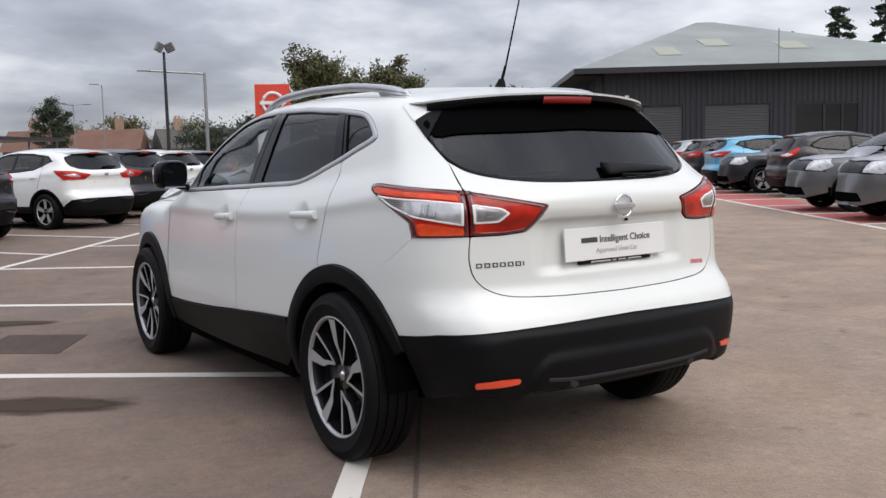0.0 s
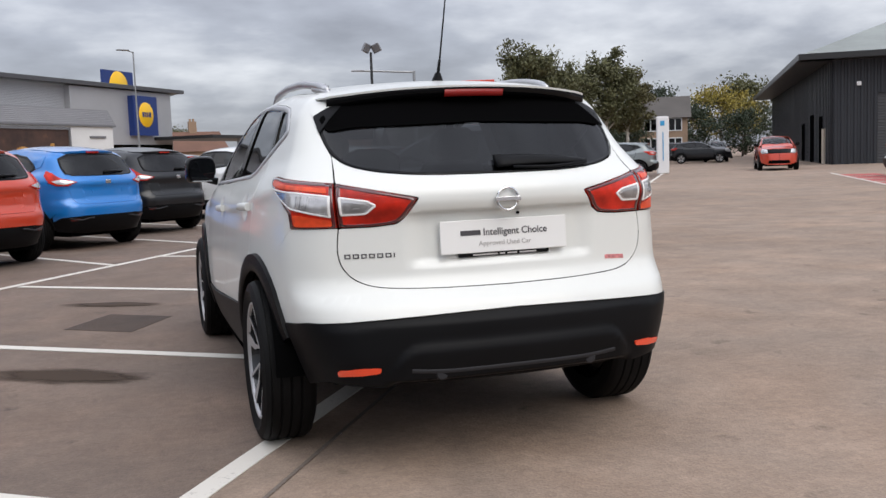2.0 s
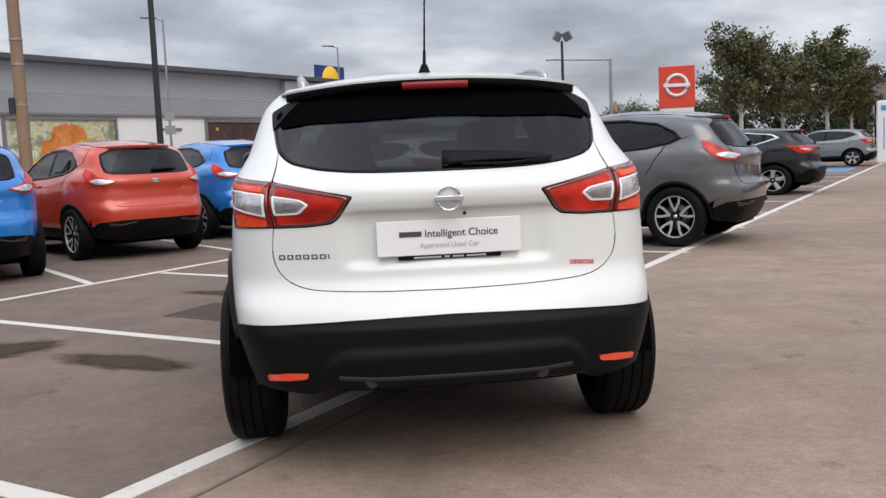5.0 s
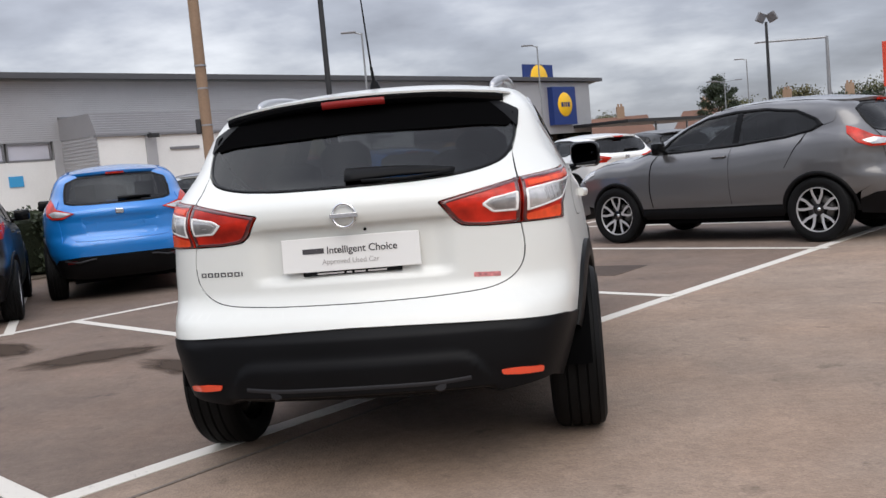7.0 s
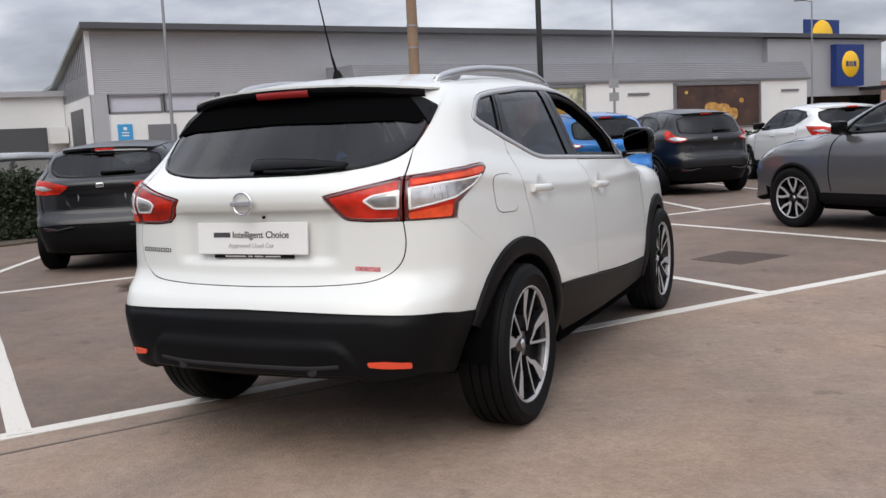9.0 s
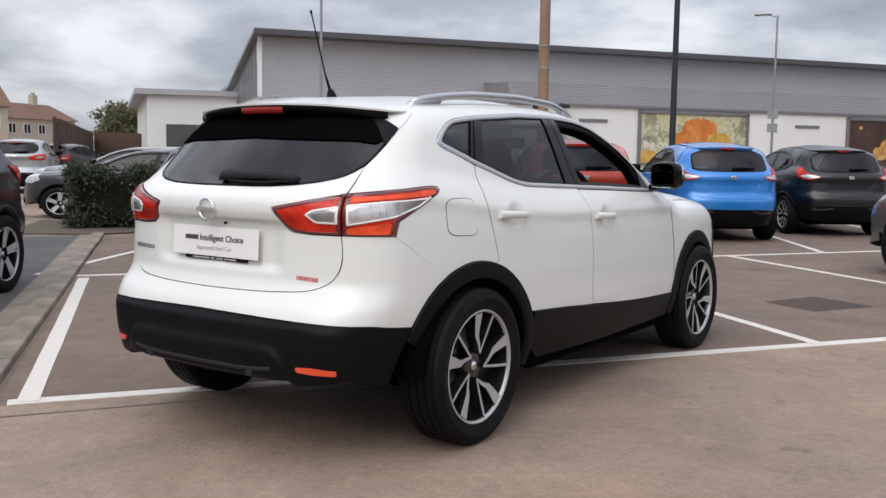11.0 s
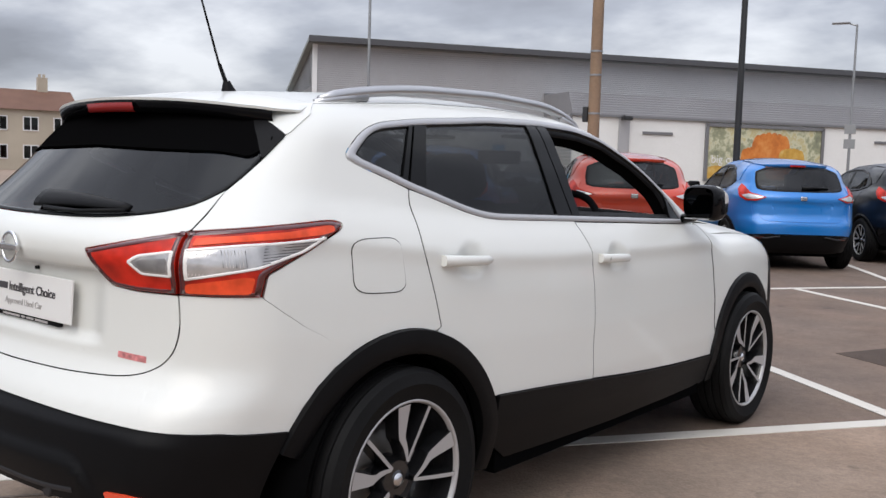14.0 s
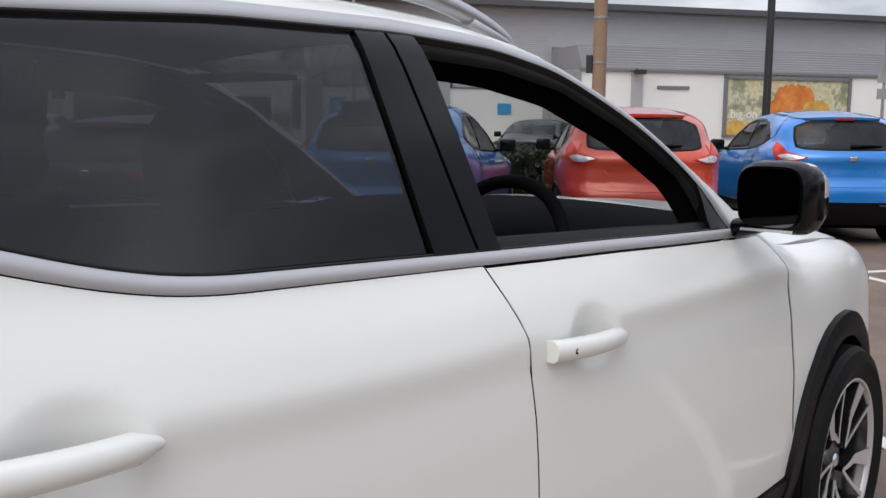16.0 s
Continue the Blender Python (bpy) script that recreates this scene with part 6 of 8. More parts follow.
    mesh_part("wiper", v, f, BLACK_PLASTIC, gate, "black rear wiper")
    # roof with tail spoiler, brake lamp, glass ahead
    rx = spec["rx"]
    ye = spec["spoil"]
    rf = [(0.0, ye, 0.05), (0.30, ye + 0.05, 0.1), (rx - 0.04, ye + 0.15, 0.05), (rx, -0.12, 0.05), (rx, 1.35, 0.05), (0.3, 1.42, 0.1), (0.0, 1.44, 0.1)]
    roof = sk.panel("roof", rf + [(-x, y, q) for x, y, q in rf[-2:0:-1]], PT, car, "painted roof with a tail spoiler", top=True, tail=False, step=0.1, depth=0.03)
    zt = float(sk.roof(ye))
    boxes("brake_lamp", RED_LENS, roof, [(-0.10, 0.10, ye - 0.006, ye + 0.02, zt - 0.035, zt - 0.012)], "red high brake lamp")
    scr = [(0.0, 1.45, 0.1), (0.3, 1.43, 0.1), (rx, 1.37, 0.05), (rx + 0.05, 1.8, 0.1), (rx + 0.10, 2.05, 0.05), (0.0, 2.25, 0.1)]
    w = sk.panel("windscreen", scr + [(-x, y, q) for x, y, q in scr[-2:0:-1]], CLEAR_GLASS, car, "clear windscreen", top=True, out=-0.002, depth=0, step=0.12)
    w.visible_shadow = False
    bon = [(0.0, 2.27, 0.1), (rx + 0.10, 2.08, 0.05), (0.69, wb - 0.1, 0.05), (0.65, wb + 0.40, 0.1), (0.5, wb + 0.62, 0.1), (0.0, wb + 0.70, 0.1)]
    sk.panel("bonnet", bon + [(-x, y, q) for x, y, q in bon[-2:0:-1]], PT, car, "painted bonnet", top=True, step=0.1)
    boxes("front_grille", GLOSS_BLACK, car, [(-0.36, 0.36, wb + 0.765, wb + 0.80, 0.50, 0.72)], "gloss black front grille", bevel=0.01)
    for cy in (0.0, wb):
        wheel(car, pose(0.765, cy, tyre_r), tyre_r, 0.21, tyre_r - 0.105, rim_kind, "black tyre on an alloy rim")
        wheel(car, pose(-0.765, cy, tyre_r, 0, 0, 180), tyre_r, 0.21, tyre_r - 0.105, rim_kind, "black tyre on an alloy rim")
    boxes("floor_pan", SHADOW_BLACK, car, [(-0.56, 0.56, -0.55, wb + 0.5, 0.2, 0.55), (-0.76, 0.76, 0.42, wb - 0.42, 0.22, 0.5)], "black floor pan")
    boxes("cabin_floor", CLOTH, car, [(-0.66, 0.66, -0.35, 2.0, 0.5, 0.72), (-0.60, 0.60, -0.05, 0.08, 0.7, 1.06), (-0.58, -0.12, 0.78, 0.92, 0.7, 1.12), (0.12, 0.58, 0.78, 0.92, 0.7, 1.12),
                                      (-0.48, -0.24, 0.80, 0.88, 1.12, 1.30), (0.24, 0.48, 0.80, 0.88, 1.12, 1.30), (-0.66, 0.66, 1.62, 2.1, 0.6, 0.94)], "dark seats and dashboard")
    return car


CROSS_SPEC = dict(belt=[(-0.06, 1.19), (0.06, 1.135), (0.35, 1.085), (0.9, 1.045), (1.5, 1.025), (1.97, 1.015)], top=[(1.82, 1.17), (1.6, 1.31), (1.35, 1.395), (1.0, 1.43), (0.6, 1.425), (0.25, 1.375), (0.02, 1.27)],
                  arch=0.392, sill=0.40, gate=(0.56, 0.665, 1.065), lampcorner=[(0.62, -0.40, 1.14), (0.66, -0.50, 1.02), (0.66, -0.56, 0.95)], lampin=[(0.60, -0.60, 0.93), (0.585, -0.585, 1.02)],
                  glasslow=[(0.575, -0.50, 1.10), (0.50, -0.60, 1.075), (0.30, -0.655, 1.066)], glassup=[(0.575, -0.40, 1.20), (0.545, -0.30, 1.33), (0.40, -0.30, 1.39)], glasstop=1.40, plate=0.815,
                  lamp=[(0.47, -0.665, 0.985), (0.60, -0.605, 0.935), (0.70, -0.50, 0.935), (0.745, -0.36, 0.985), (0.715, -0.22, 1.08), (0.665, -0.20, 1.155), (0.665, -0.34, 1.115), (0.645, -0.50, 1.04)],
                  lens=[(0.50, -0.655, 0.985), (0.60, -0.61, 0.955), (0.69, -0.52, 0.955), (0.725, -0.40, 1.0), (0.66, -0.52, 1.02)], low=0.50, rx=0.50, spoil=-0.40, posts=(0.95,), clad=True, dark=True, sideglass=None,
                  gaps=[[(0.98, 1.04), (1.0, 0.9), (1.0, 0.6), (0.98, 0.42)], [(1.92, 1.02), (2.0, 0.9), (2.03, 0.6), (2.0, 0.42)], [(0.12, 1.12), (0.22, 0.98), (0.34, 0.78)]], handles=((1.12, 0.945),), mirror=(1.80, 1.02),
                  platemat=None, platelabel="bare plate panel with screw holes")
SUV_SPEC = dict(belt=[(-0.12, 1.29), (0.12, 1.205), (0.36, 1.13), (0.75, 1.098), (1.4, 1.075), (2.0, 1.052)], top=[(1.90, 1.20), (1.68, 1.335), (1.48, 1.42), (1.28, 1.455), (1.0, 1.465), (0.5, 1.45), (0.03, 1.395)],
                arch=0.43, sill=0.44, gate=(0.60, 0.70, 1.115), lampcorner=[(0.62, -0.40, 1.21), (0.66, -0.50, 1.10), (0.70, -0.56, 0.93)], lampin=[(0.62, -0.62, 0.93), (0.60, -0.56, 1.10)],
                glasslow=[(0.595, -0.47, 1.195), (0.50, -0.60, 1.135), (0.30, -0.67, 1.116)], glassup=[(0.61, -0.36, 1.27), (0.58, -0.28, 1.37), (0.42, -0.29, 1.41)], glasstop=1.42, plate=0.87,
                lamp=[(0.34, -0.73, 1.03), (0.46, -0.70, 0.94), (0.63, -0.63, 0.935), (0.77, -0.47, 0.94), (0.785, -0.22, 1.115), (0.62, -0.60, 1.09)],
                lens=[(0.52, -0.68, 1.0), (0.64, -0.62, 0.985), (0.76, -0.44, 1.03), (0.64, -0.61, 1.04)], low=0.585, rx=0.55, spoil=-0.44, posts=(0.2, 1.0), clad=True, dark=True, sideglass=None,
                gaps=[[(1.03, 1.08), (1.07, 0.95), (1.06, 0.6), (1.07, 0.47)], [(2.21, 1.02), (2.23, 0.9), (2.25, 0.45)], [(0.11, 1.2), (0.11, 1.0), (0.18, 0.78)]], handles=((0.29, 0.99), (1.24, 0.945)), mirror=(1.90, 1.08),
                platemat=PLATE_YELLOW, platelabel="yellow number plate with plain bars")


def park(ob, x, y, yaw, paint=None, label="", scale=None, name=None, plate=None):
    """A copy of a parked car, repainted, with its rear axle over (x, y), facing yaw degrees to the left of +y."""
    c = copy_thing(ob, pose(x, y, 0, 0, 0, yaw))
    if scale:
        c.scale = scale
    if label:
        c["label"] = label
    if name:
        c.name = name
    if paint:
        for o in c.children_recursive:
            for slot in o.material_slots:
                if slot.material and any(slot.material is q for q in PAINTS.values()):
                    slot.link = "OBJECT"
                    slot.material = PAINTS[paint]
    if name == "estate_car":
        for o in c.children_recursive:
            if o.name.startswith("window_edge"):
                o.material_slots[0].link = "OBJECT"
                o.material_slots[0].material = CHROME
    if plate:
        for o in c.children_recursive:
            if o.name.split(".")[0] == "plate":
                o.material_slots[0].link = "OBJECT"
                o.material_slots[0].material = plate
                o["label"] = "bare grey plate panel"
    return c


def parked_cars():
    blue_spec = dict(CROSS_SPEC, platemat=PAINTS["blue"])
    a = parked_car("small_crossover", CROSS, 2.53, "blue", "metallic blue small crossover without number plates", 0.335, "loop", blue_spec)
    a.matrix_world = pose(-1.99, 11.42, 0, 0, 0, 37) @ Matrix.Diagonal((1, 1, 1.015, 1))
    park(a, -4.62, 6.60, 28, scale=(1, 1, 1.015))
    park(a, -3.24, 8.98, 37, "red", "orange-red small crossover without number plates", (1, 1, 1.015))
    park(a, -0.84, 13.97, 37, "black", "black small crossover without number plates")
    park(a, 17.2, 11.1, -124, "plum", "dark plum small crossover in a red-ended bay")
    g = parked_car("grey_crossover", CROSS, 2.53, "grey", "gunmetal grey small crossover with alloy wheels", 0.335, "loop", dict(CROSS_SPEC, platemat=PLATE_YELLOW, platelabel="yellow number plate with plain bars"))
    g.matrix_world = pose(3.83, 6.98, 0, 0, 0, 53) @ Matrix.Diagonal((1, 1, 1.035, 1))
    w = parked_car("parked_suv", SUV, 2.646, "white", "white crossover with a yellow number plate", 0.342, "five", SUV_SPEC)
    w.matrix_world = pose(1.55, 15.95, 0, 0, 0, 27)
    park(w, 3.15, 18.25, 27, "black", "black crossover with a yellow number plate")
    park(w, 4.70, 20.55, 27, "white", "white crossover parked in a row")
    park(w, 6.3, 22.9, 27, "plum", "dark crossover parked in a row")
    park(w, -5.52, 4.32, 30, "black", "black hatchback with a grey blank plate", (0.95, 0.92, 0.90), "hatchback", PAINTS["silver"])
    park(w, 9.05, 15.7, 54, "black", "black estate car with bright window trim", (1.0, 1.10, 0.93), "estate_car")
    park(w, 19.76, 31.7, 56, "silvergreen", "grey-green electric hatchback on charge", (0.97, 1.0, 0.96), "electric_hatchback")
    park(w, -5.51, 0.67, 215, "black", "black crossover parked beyond the kerb", None, "dark_crossover")
    park(w, 21.2, 17.6, -124, "plum", "dark crossover in a red-ended bay")
    park(w, 19.6, 15.2, -124, "sky", "pale blue crossover in a red-ended bay")
    park(w, 20.5, 11.9, 56, "black", "black crossover facing out of a red-ended bay")
    park(w, 15.56, 5.99, 56, "grey", "grey crossover facing out of a red-ended bay")
    park(w, 14.1, 3.9, 56, "grey", "grey crossover facing out of its bay")
    park(w, 22.8, 19.9, -124, "silver", "silver crossover in a red-ended bay")
    park(w, 28.1, 33.5, 146, "red", "orange-red crossover facing the aisle", None, "red_crossover")
    park(w, -23.6, 12.5, 50, "silver", "silver people carrier with a yellow plate", (1.0, 0.98, 1.05), "people_carrier")
    park(w, -27.6, 16.2, 30, "plum", "dark estate car beyond the hedge")
    park(w, -14.0, 11.2, 120, "grey", "grey saloon car beyond the hedge", (0.98, 1.1, 0.9), "saloon_car")
    park(w, -10.6, 8.95, 120, "plum", "dark saloon car beyond the hedge", (0.98, 1.1, 0.86), "saloon_car")
    for i, (pt, dx) in enumerate((("black", 0), ("plum", 3.2), ("silver", 6.4), ("plum", 9.6), ("black", 12.9), ("grey", 16.4))):
        park(w, 37 + dx * 0.62, 55 + dx * 0.9, 56 if i % 2 else -124, pt, "distant parked car in a row")
    for i, pt in enumerate(("black", "plum", "black", "plum")):
        park(w, 42 + 2.8 * i, 58 + 6.5 * i, 146, pt, "distant parked car by the road")
    for x, y, yaw, pt in ((-8.0, 17.5, 26, "silver"), (0.5, 26.5, 27, "silver"), (-13.0, 22.0, 200, "black")):
        park(w, x, y, yaw, pt, "parked car beyond the hedge")


parked_cars()

# ---- buildings ----
CLADDING = material("grey_profiled_cladding", (0.42, 0.42, 0.435), 0.42, 0.35, grain=0.04, scale=3, stains=0.06, stain_scale=0.3)
CLADDING_DARK = material("mid_grey_profiled_cladding", (0.30, 0.30, 0.315), 0.45, 0.3, grain=0.05, scale=3, stains=0.08, stain_scale=0.3)
RENDER_WHITE = material("white_render", (0.72, 0.72, 0.71), 0.8, grain=0.04, scale=12, stains=0.07, stain_scale=0.4)
FRAME_GREY = material("grey_metal_frame", (0.20, 0.20, 0.21), 0.4, 0.4)
EAVES_GREY = material("dark_grey_eaves_metal", (0.085, 0.085, 0.092), 0.45, 0.3)
ROOF_METAL = material("weathered_roof_sheet", (0.26, 0.28, 0.265), 0.6, 0.1, grain=0.08, scale=4, stains=0.2, stain_scale=0.25)
DARK_SHED = material("dark_slate_cladding", (0.026, 0.029, 0.036), 0.5, 0.2, grain=0.06, scale=3, stains=0.1, stain_scale=0.3)
SHUTTER = material("grey_roller_shutter", (0.085, 0.088, 0.095), 0.5, 0.3, grain=0.05, scale=4)
PALE_PANE = material("pale_frosted_pane", (0.50, 0.50, 0.56), 0.2, stains=0.08, stain_scale=0.8)
WINDOW_DARK = glass("dark_shop_glass", (0.05, 0.055, 0.06))
BRICK_TAN = material("tan_brickwork", (0.32, 0.22, 0.15), 0.85, grain=0.18, scale=25, stains=0.12, stain_scale=0.5)
RENDER_CREAM = material("cream_render", (0.46, 0.40, 0.32), 0.85, grain=0.06, scale=12, stains=0.12, stain_scale=0.4)
TILE_BROWN = material("brown_roof_tiles", (0.15, 0.075, 0.05), 0.85, grain=0.25, scale=12, stains=0.15, stain_scale=0.6)
TILE_GREY = material("grey_roof_tiles", (0.085, 0.075, 0.068), 0.85, grain=0.25, scale=12, stains=0.15, stain_scale=0.6)
WOOD = material("weathered_pole_timber", (0.27, 0.18, 0.115), 0.8, grain=0.2, scale=25, bump=0.003, stains=0.15, stain_scale=2)
FENCE_WOOD = material("dark_fence_timber", (0.085, 0.05, 0.035), 0.85, grain=0.25, scale=20, stains=0.2, stain_scale=1)
POLE_DARK = material("dark_painted_steel", (0.035, 0.036, 0.038), 0.4, 0.4)
POLE_GALV = material("galvanised_steel", (0.30, 0.31, 0.32), 0.45, 0.7, grain=0.08, scale=12)
SIGN_BLUE = material("deep_blue_sign", (0.008, 0.03, 0.16), 0.35)
SIGN_YELLOW = material("yellow_sign", (0.85, 0.50, 0.01), 0.4)
SIGN_RED = material("red_sign", (0.64, 0.06, 0.03), 0.35)
SIGN_WHITE = material("white_sign", (0.75, 0.75, 0.76), 0.4)
NOTICE_BLUE = material("blue_notice", (0.04, 0.30, 0.58), 0.4)


def ribbed(bm, x0, x1, z0, z1, y, pitch, depth, across=True, slot=0):
    """Profiled sheet facing -y; ribs run along x (across) or up."""
    lo, hi = (z0, z1) if across else (x0, x1)
    n = max(1, int((hi - lo) / pitch))
    prof = []
    for i in range(n):
        a = lo + (hi - lo) * i / n
        w = (hi - lo) / n
        prof += [(a, 0), (a + w * 0.35, 0), (a + w * 0.5, -depth), (a + w * 0.85, -depth)]
    prof.append((hi, 0))
    rows = []
    for a, d in prof:
        rows.append([bm.verts.new((x0, y + d, a)), bm.verts.new((x1, y + d, a))] if across else [bm.verts.new((a, y + d, z0)), bm.verts.new((a, y + d, z1))])
    for q, r in zip(rows[:-1], rows[1:]):
        bm.faces.new((q[0], q[1], r[1], r[0])).material_index = slot


def sheeting(name, parent, mat, x0, x1, z0, z1, y, pitch, depth, across=True, label="", back=0.25):
    bm = bmesh.new()
    ribbed(bm, x0, x1, z0, z1, y, pitch, depth, across)
    add_box(bm, x0, x1, y + 0.01, y + back, z0, z1)
    return part(name, bm, mat, parent, label)


def poster_art(parent, x0, x1, z0, z1, y, base, blobs, seed):
    """A printed hoarding: a framed board with raised colour shapes."""
    rng = random.Random(seed)
    boxes("hoarding_frame", FRAME_GREY, parent, [(x0 - 0.12, x1 + 0.12, y - 0.10, y + 0.05, z1, z1 + 0.14), (x0 - 0.12, x1 + 0.12, y - 0.10, y + 0.05, z0 - 0.1, z0), (x0 - 0.14, x0, y - 0.10, y + 0.05, z0 - 0.1, z1 + 0.14),
                                                (x1, x1 + 0.14, y - 0.10, y + 0.05, z0 - 0.1, z1 + 0.14)], "grey metal hoarding frame")
    boxes("hoarding_board", base, parent, [(x0, x1, y - 0.03, y + 0.05, z0, z1)], "printed hoarding board")
    # each gourd is a fan of overlapping printed lobes
    for k, (m, cx, cz, r) in enumerate(blobs):
        for i, u in enumerate((-0.72, 0.72, -0.45, 0.45, -0.15, 0.18)):
            bm = bmesh.new()
            x, z = x0 + (x1 - x0) * cx + r * u, z0 + (z1 - z0) * cz
            w, h = r * (0.34 + 0.06 * rng.random()), r * (0.86 - 0.3 * u * u)
            vs = [bm.verts.new((min(x1 - 0.02, max(x0 + 0.02, x + w * math.cos(a))), y - 0.033 - 0.003 * k - 0.0004 * i, min(z1 - 0.02, max(z0 + 0.02, z + h * math.sin(a))))) for a in np.linspace(0, 2 * math.pi, 18, endpoint=False)]
            bm.faces.new(vs[::-1])
            part("printed_shape", bm, m, parent)


def printed(name, stops, scale):
    """Blotchy print: a few inks in soft patches."""
    m = material(name, stops[1][1], 0.6)
    n, l = m.node_tree.nodes, m.node_tree.links
    tc, t, r = n.new("ShaderNodeTexCoord"), n.new("ShaderNodeTexNoise"), n.new("ShaderNodeValToRGB")
    t.inputs["Scale"].default_value, t.inputs["Detail"].default_value, t.inputs["Roughness"].default_value = scale, 6, 0.62
    l.new(tc.outputs["Object"], t.inputs["Vector"])
    l.new(t.outputs[0], r.inputs[0])
    e = r.color_ramp.elements
    e[0].position, e[0].color = stops[0][0], (*stops[0][1], 1)
    e[1].position, e[1].color = stops[-1][0], (*stops[-1][1], 1)
    for pos, col in stops[1:-1]:
        e.new(pos).color = (*col, 1)
    l.new(r.outputs[0], n["Principled BSDF"].inputs["Base Color"])
    return m


def supermarket():
    m = Matrix.Translation((-27.36, 25.95, 0)) @ Matrix.Rotation(math.atan2(0.814, 0.581), 4, "Z")
    b = thing("supermarket", "long low supermarket with grey cladding over white walls", "building", at=m)
    X1, Y1 = 50.5, 24.0
    roof_z = lambda y: 6.55 - 0.20 * y if y < 9 else 4.75
    boxes("core_wall", RENDER_WHITE, b, [(0.3, X1 - 0.3, 0.35, Y1, 0, 3.9), (0.3, X1 - 0.3, 0.35, 8.6, 3.9, 4.8)], "white rendered wall")
    boxes("front_wall", RENDER_WHITE, b, [(0.0, 10.6, 0.02, 0.35, 0, 2.95)], "white rendered front wall")
    for x in (0.0, 5.4, 10.2):
        boxes("pilaster", CLADDING, b, [(x, x + 0.62, -0.06, 0.3, 0, 3.75)], "grey pilaster")
    for i, (x0, x1) in enumerate(((0.7, 2.9), (3.0, 5.3), (6.1, 8.1), (8.2, 10.1))):
        wv = boxes("clerestory_window", PALE_PANE, b, [(x0 + 0.05, x1 - 0.05, 0.10, 0.12, 3.0, 3.68)], "pale grey clerestory window")
        wv.visible_shadow = False
        boxes("window_frame", FRAME_GREY, b, [(x0, x1, 0.0, 0.2, 2.93, 3.02), (x0, x1, 0.0, 0.2, 3.66, 3.74), (x0, x0 + 0.06, 0.0, 0.2, 2.95, 3.72), (x1 - 0.06, x1, 0.0, 0.2, 2.95, 3.72)])
    boxes("window_backing", RENDER_WHITE, b, [(0.6, 10.2, 0.3, 0.34, 2.95, 3.75)])
    sheeting("upper_cladding", b, CLADDING, 0.0, X1, 3.75, 6.45, 0.0, 0.09, 0.008, True, "horizontal grey profiled cladding")
    # end wall with the roof's slope
    bm = bmesh.new()
    n = 40
    for i in range(n):
        y0, y1 = 9 * i / n, 9 * (i + 1) / n
        d = 0.0 if i % 2 else 0.03
        zt = roof_z((y0 + y1) / 2) - 0.1
        vs = [bm.verts.new(c) for c in ((-d, y0, 3.75), (-d, y1, 3.75), (-d, y1, roof_z(y1) - 0.1), (-d, y0, roof_z(y0) - 0.1))]
        bm.faces.new(vs[::-1])
    part("end_cladding", bm, CLADDING, b, "grey profiled end wall")
    boxes("end_wall", RENDER_WHITE, b, [(0.0, 0.3, 0.0, 9.0, 0, 3.75)], "white end wall")
    boxes("end_window", SHUTTER, b, [(-0.03, 0.1, 2.2, 5.6, 1.2, 3.3)], "grey louvred end window")
    boxes("corner_trim", SIGN_WHITE, b, [(-0.07, 0.13, -0.07, 0.06, 3.75, 6.36)], "white corner flashing")
    # roof
    bm = bmesh.new()
    for (ya, yb, za, zb) in ((-0.75, 9.0, 6.62, 4.85), (9.0, Y1, 4.85, 4.6)):
        v = [bm.verts.new(c) for c in ((-0.3, ya, za), (X1 + 1.2, ya, za), (X1 + 1.2, yb, zb), (-0.3, yb, zb), (-0.3, ya, za - 0.16), (X1 + 1.2, ya, za - 0.16), (X1 + 1.2, yb, zb - 0.16), (-0.3, yb, zb - 0.16))]
        for f in ((0, 1, 2, 3), (7, 6, 5, 4), (0, 4, 5, 1), (1, 5, 6, 2), (3, 2, 6, 7), (0, 3, 7, 4)):
            bm.faces.new([v[i] for i in f])
    part("roof", bm, ROOF_METAL, b, "pale single-pitch metal roof")
    boxes("eaves_trim", EAVES_GREY, b, [(-0.32, X1 + 1.22, -0.80, -0.70, 6.36, 6.60), (-0.3, X1 + 1.2, -0.72, 0.0, 6.36, 6.40)], "dark grey eaves trim")
    # projecting front with its lean-to band
    E = -3.3
    boxes("front_block", RENDER_WHITE, b, [(10.6, 39.6, E + 0.02, 0.0, 0, 3.75)], "white projecting front wall")
    bm = bmesh.new()
    for i in range(24):
        z0, z1 = 0.2 + 3.5 * i / 24, 0.2 + 3.5 * (i + 0.85) / 24
        add_box(bm, 10.55, 10.6, E, 0.0, z0, z1)
    part("return_cladding", bm, CLADDING, b, "grey profiled return wall")
    k = 9
    lean = [(E - 0.02, 3.7)]
    for i in range(k):
        za, zb = 3.72 + 0.95 * i / k, 3.72 + 0.95 * (i + 0.8) / k
        lean += [(E - 0.06 + 0.06 * i, za), (E - 0.06 + 0.06 * i, zb), (E - 0.02 + 0.06 * i, zb + 0.004)]
    lean += [(0.0, 4.68), (0.0, 3.7)]
    v, f = sheet([[(10.55, y, z) for y, z in lean], [(39.8, y, z) for y, z in lean]])
    mesh_part("lean_to_band", v, f + [tuple(range(len(lean))), tuple(range(2 * len(lean) - 1, len(lean) - 1, -1))], CLADDING_DARK, b, "ribbed mid-grey lean-to band", smooth=False)
    boxes("band_trim", FRAME_GREY, b, [(10.5, 39.8, E - 0.1, E + 0.1, 3.62, 3.72), (10.55, 39.8, -0.12, 0.02, 4.66, 4.78)])
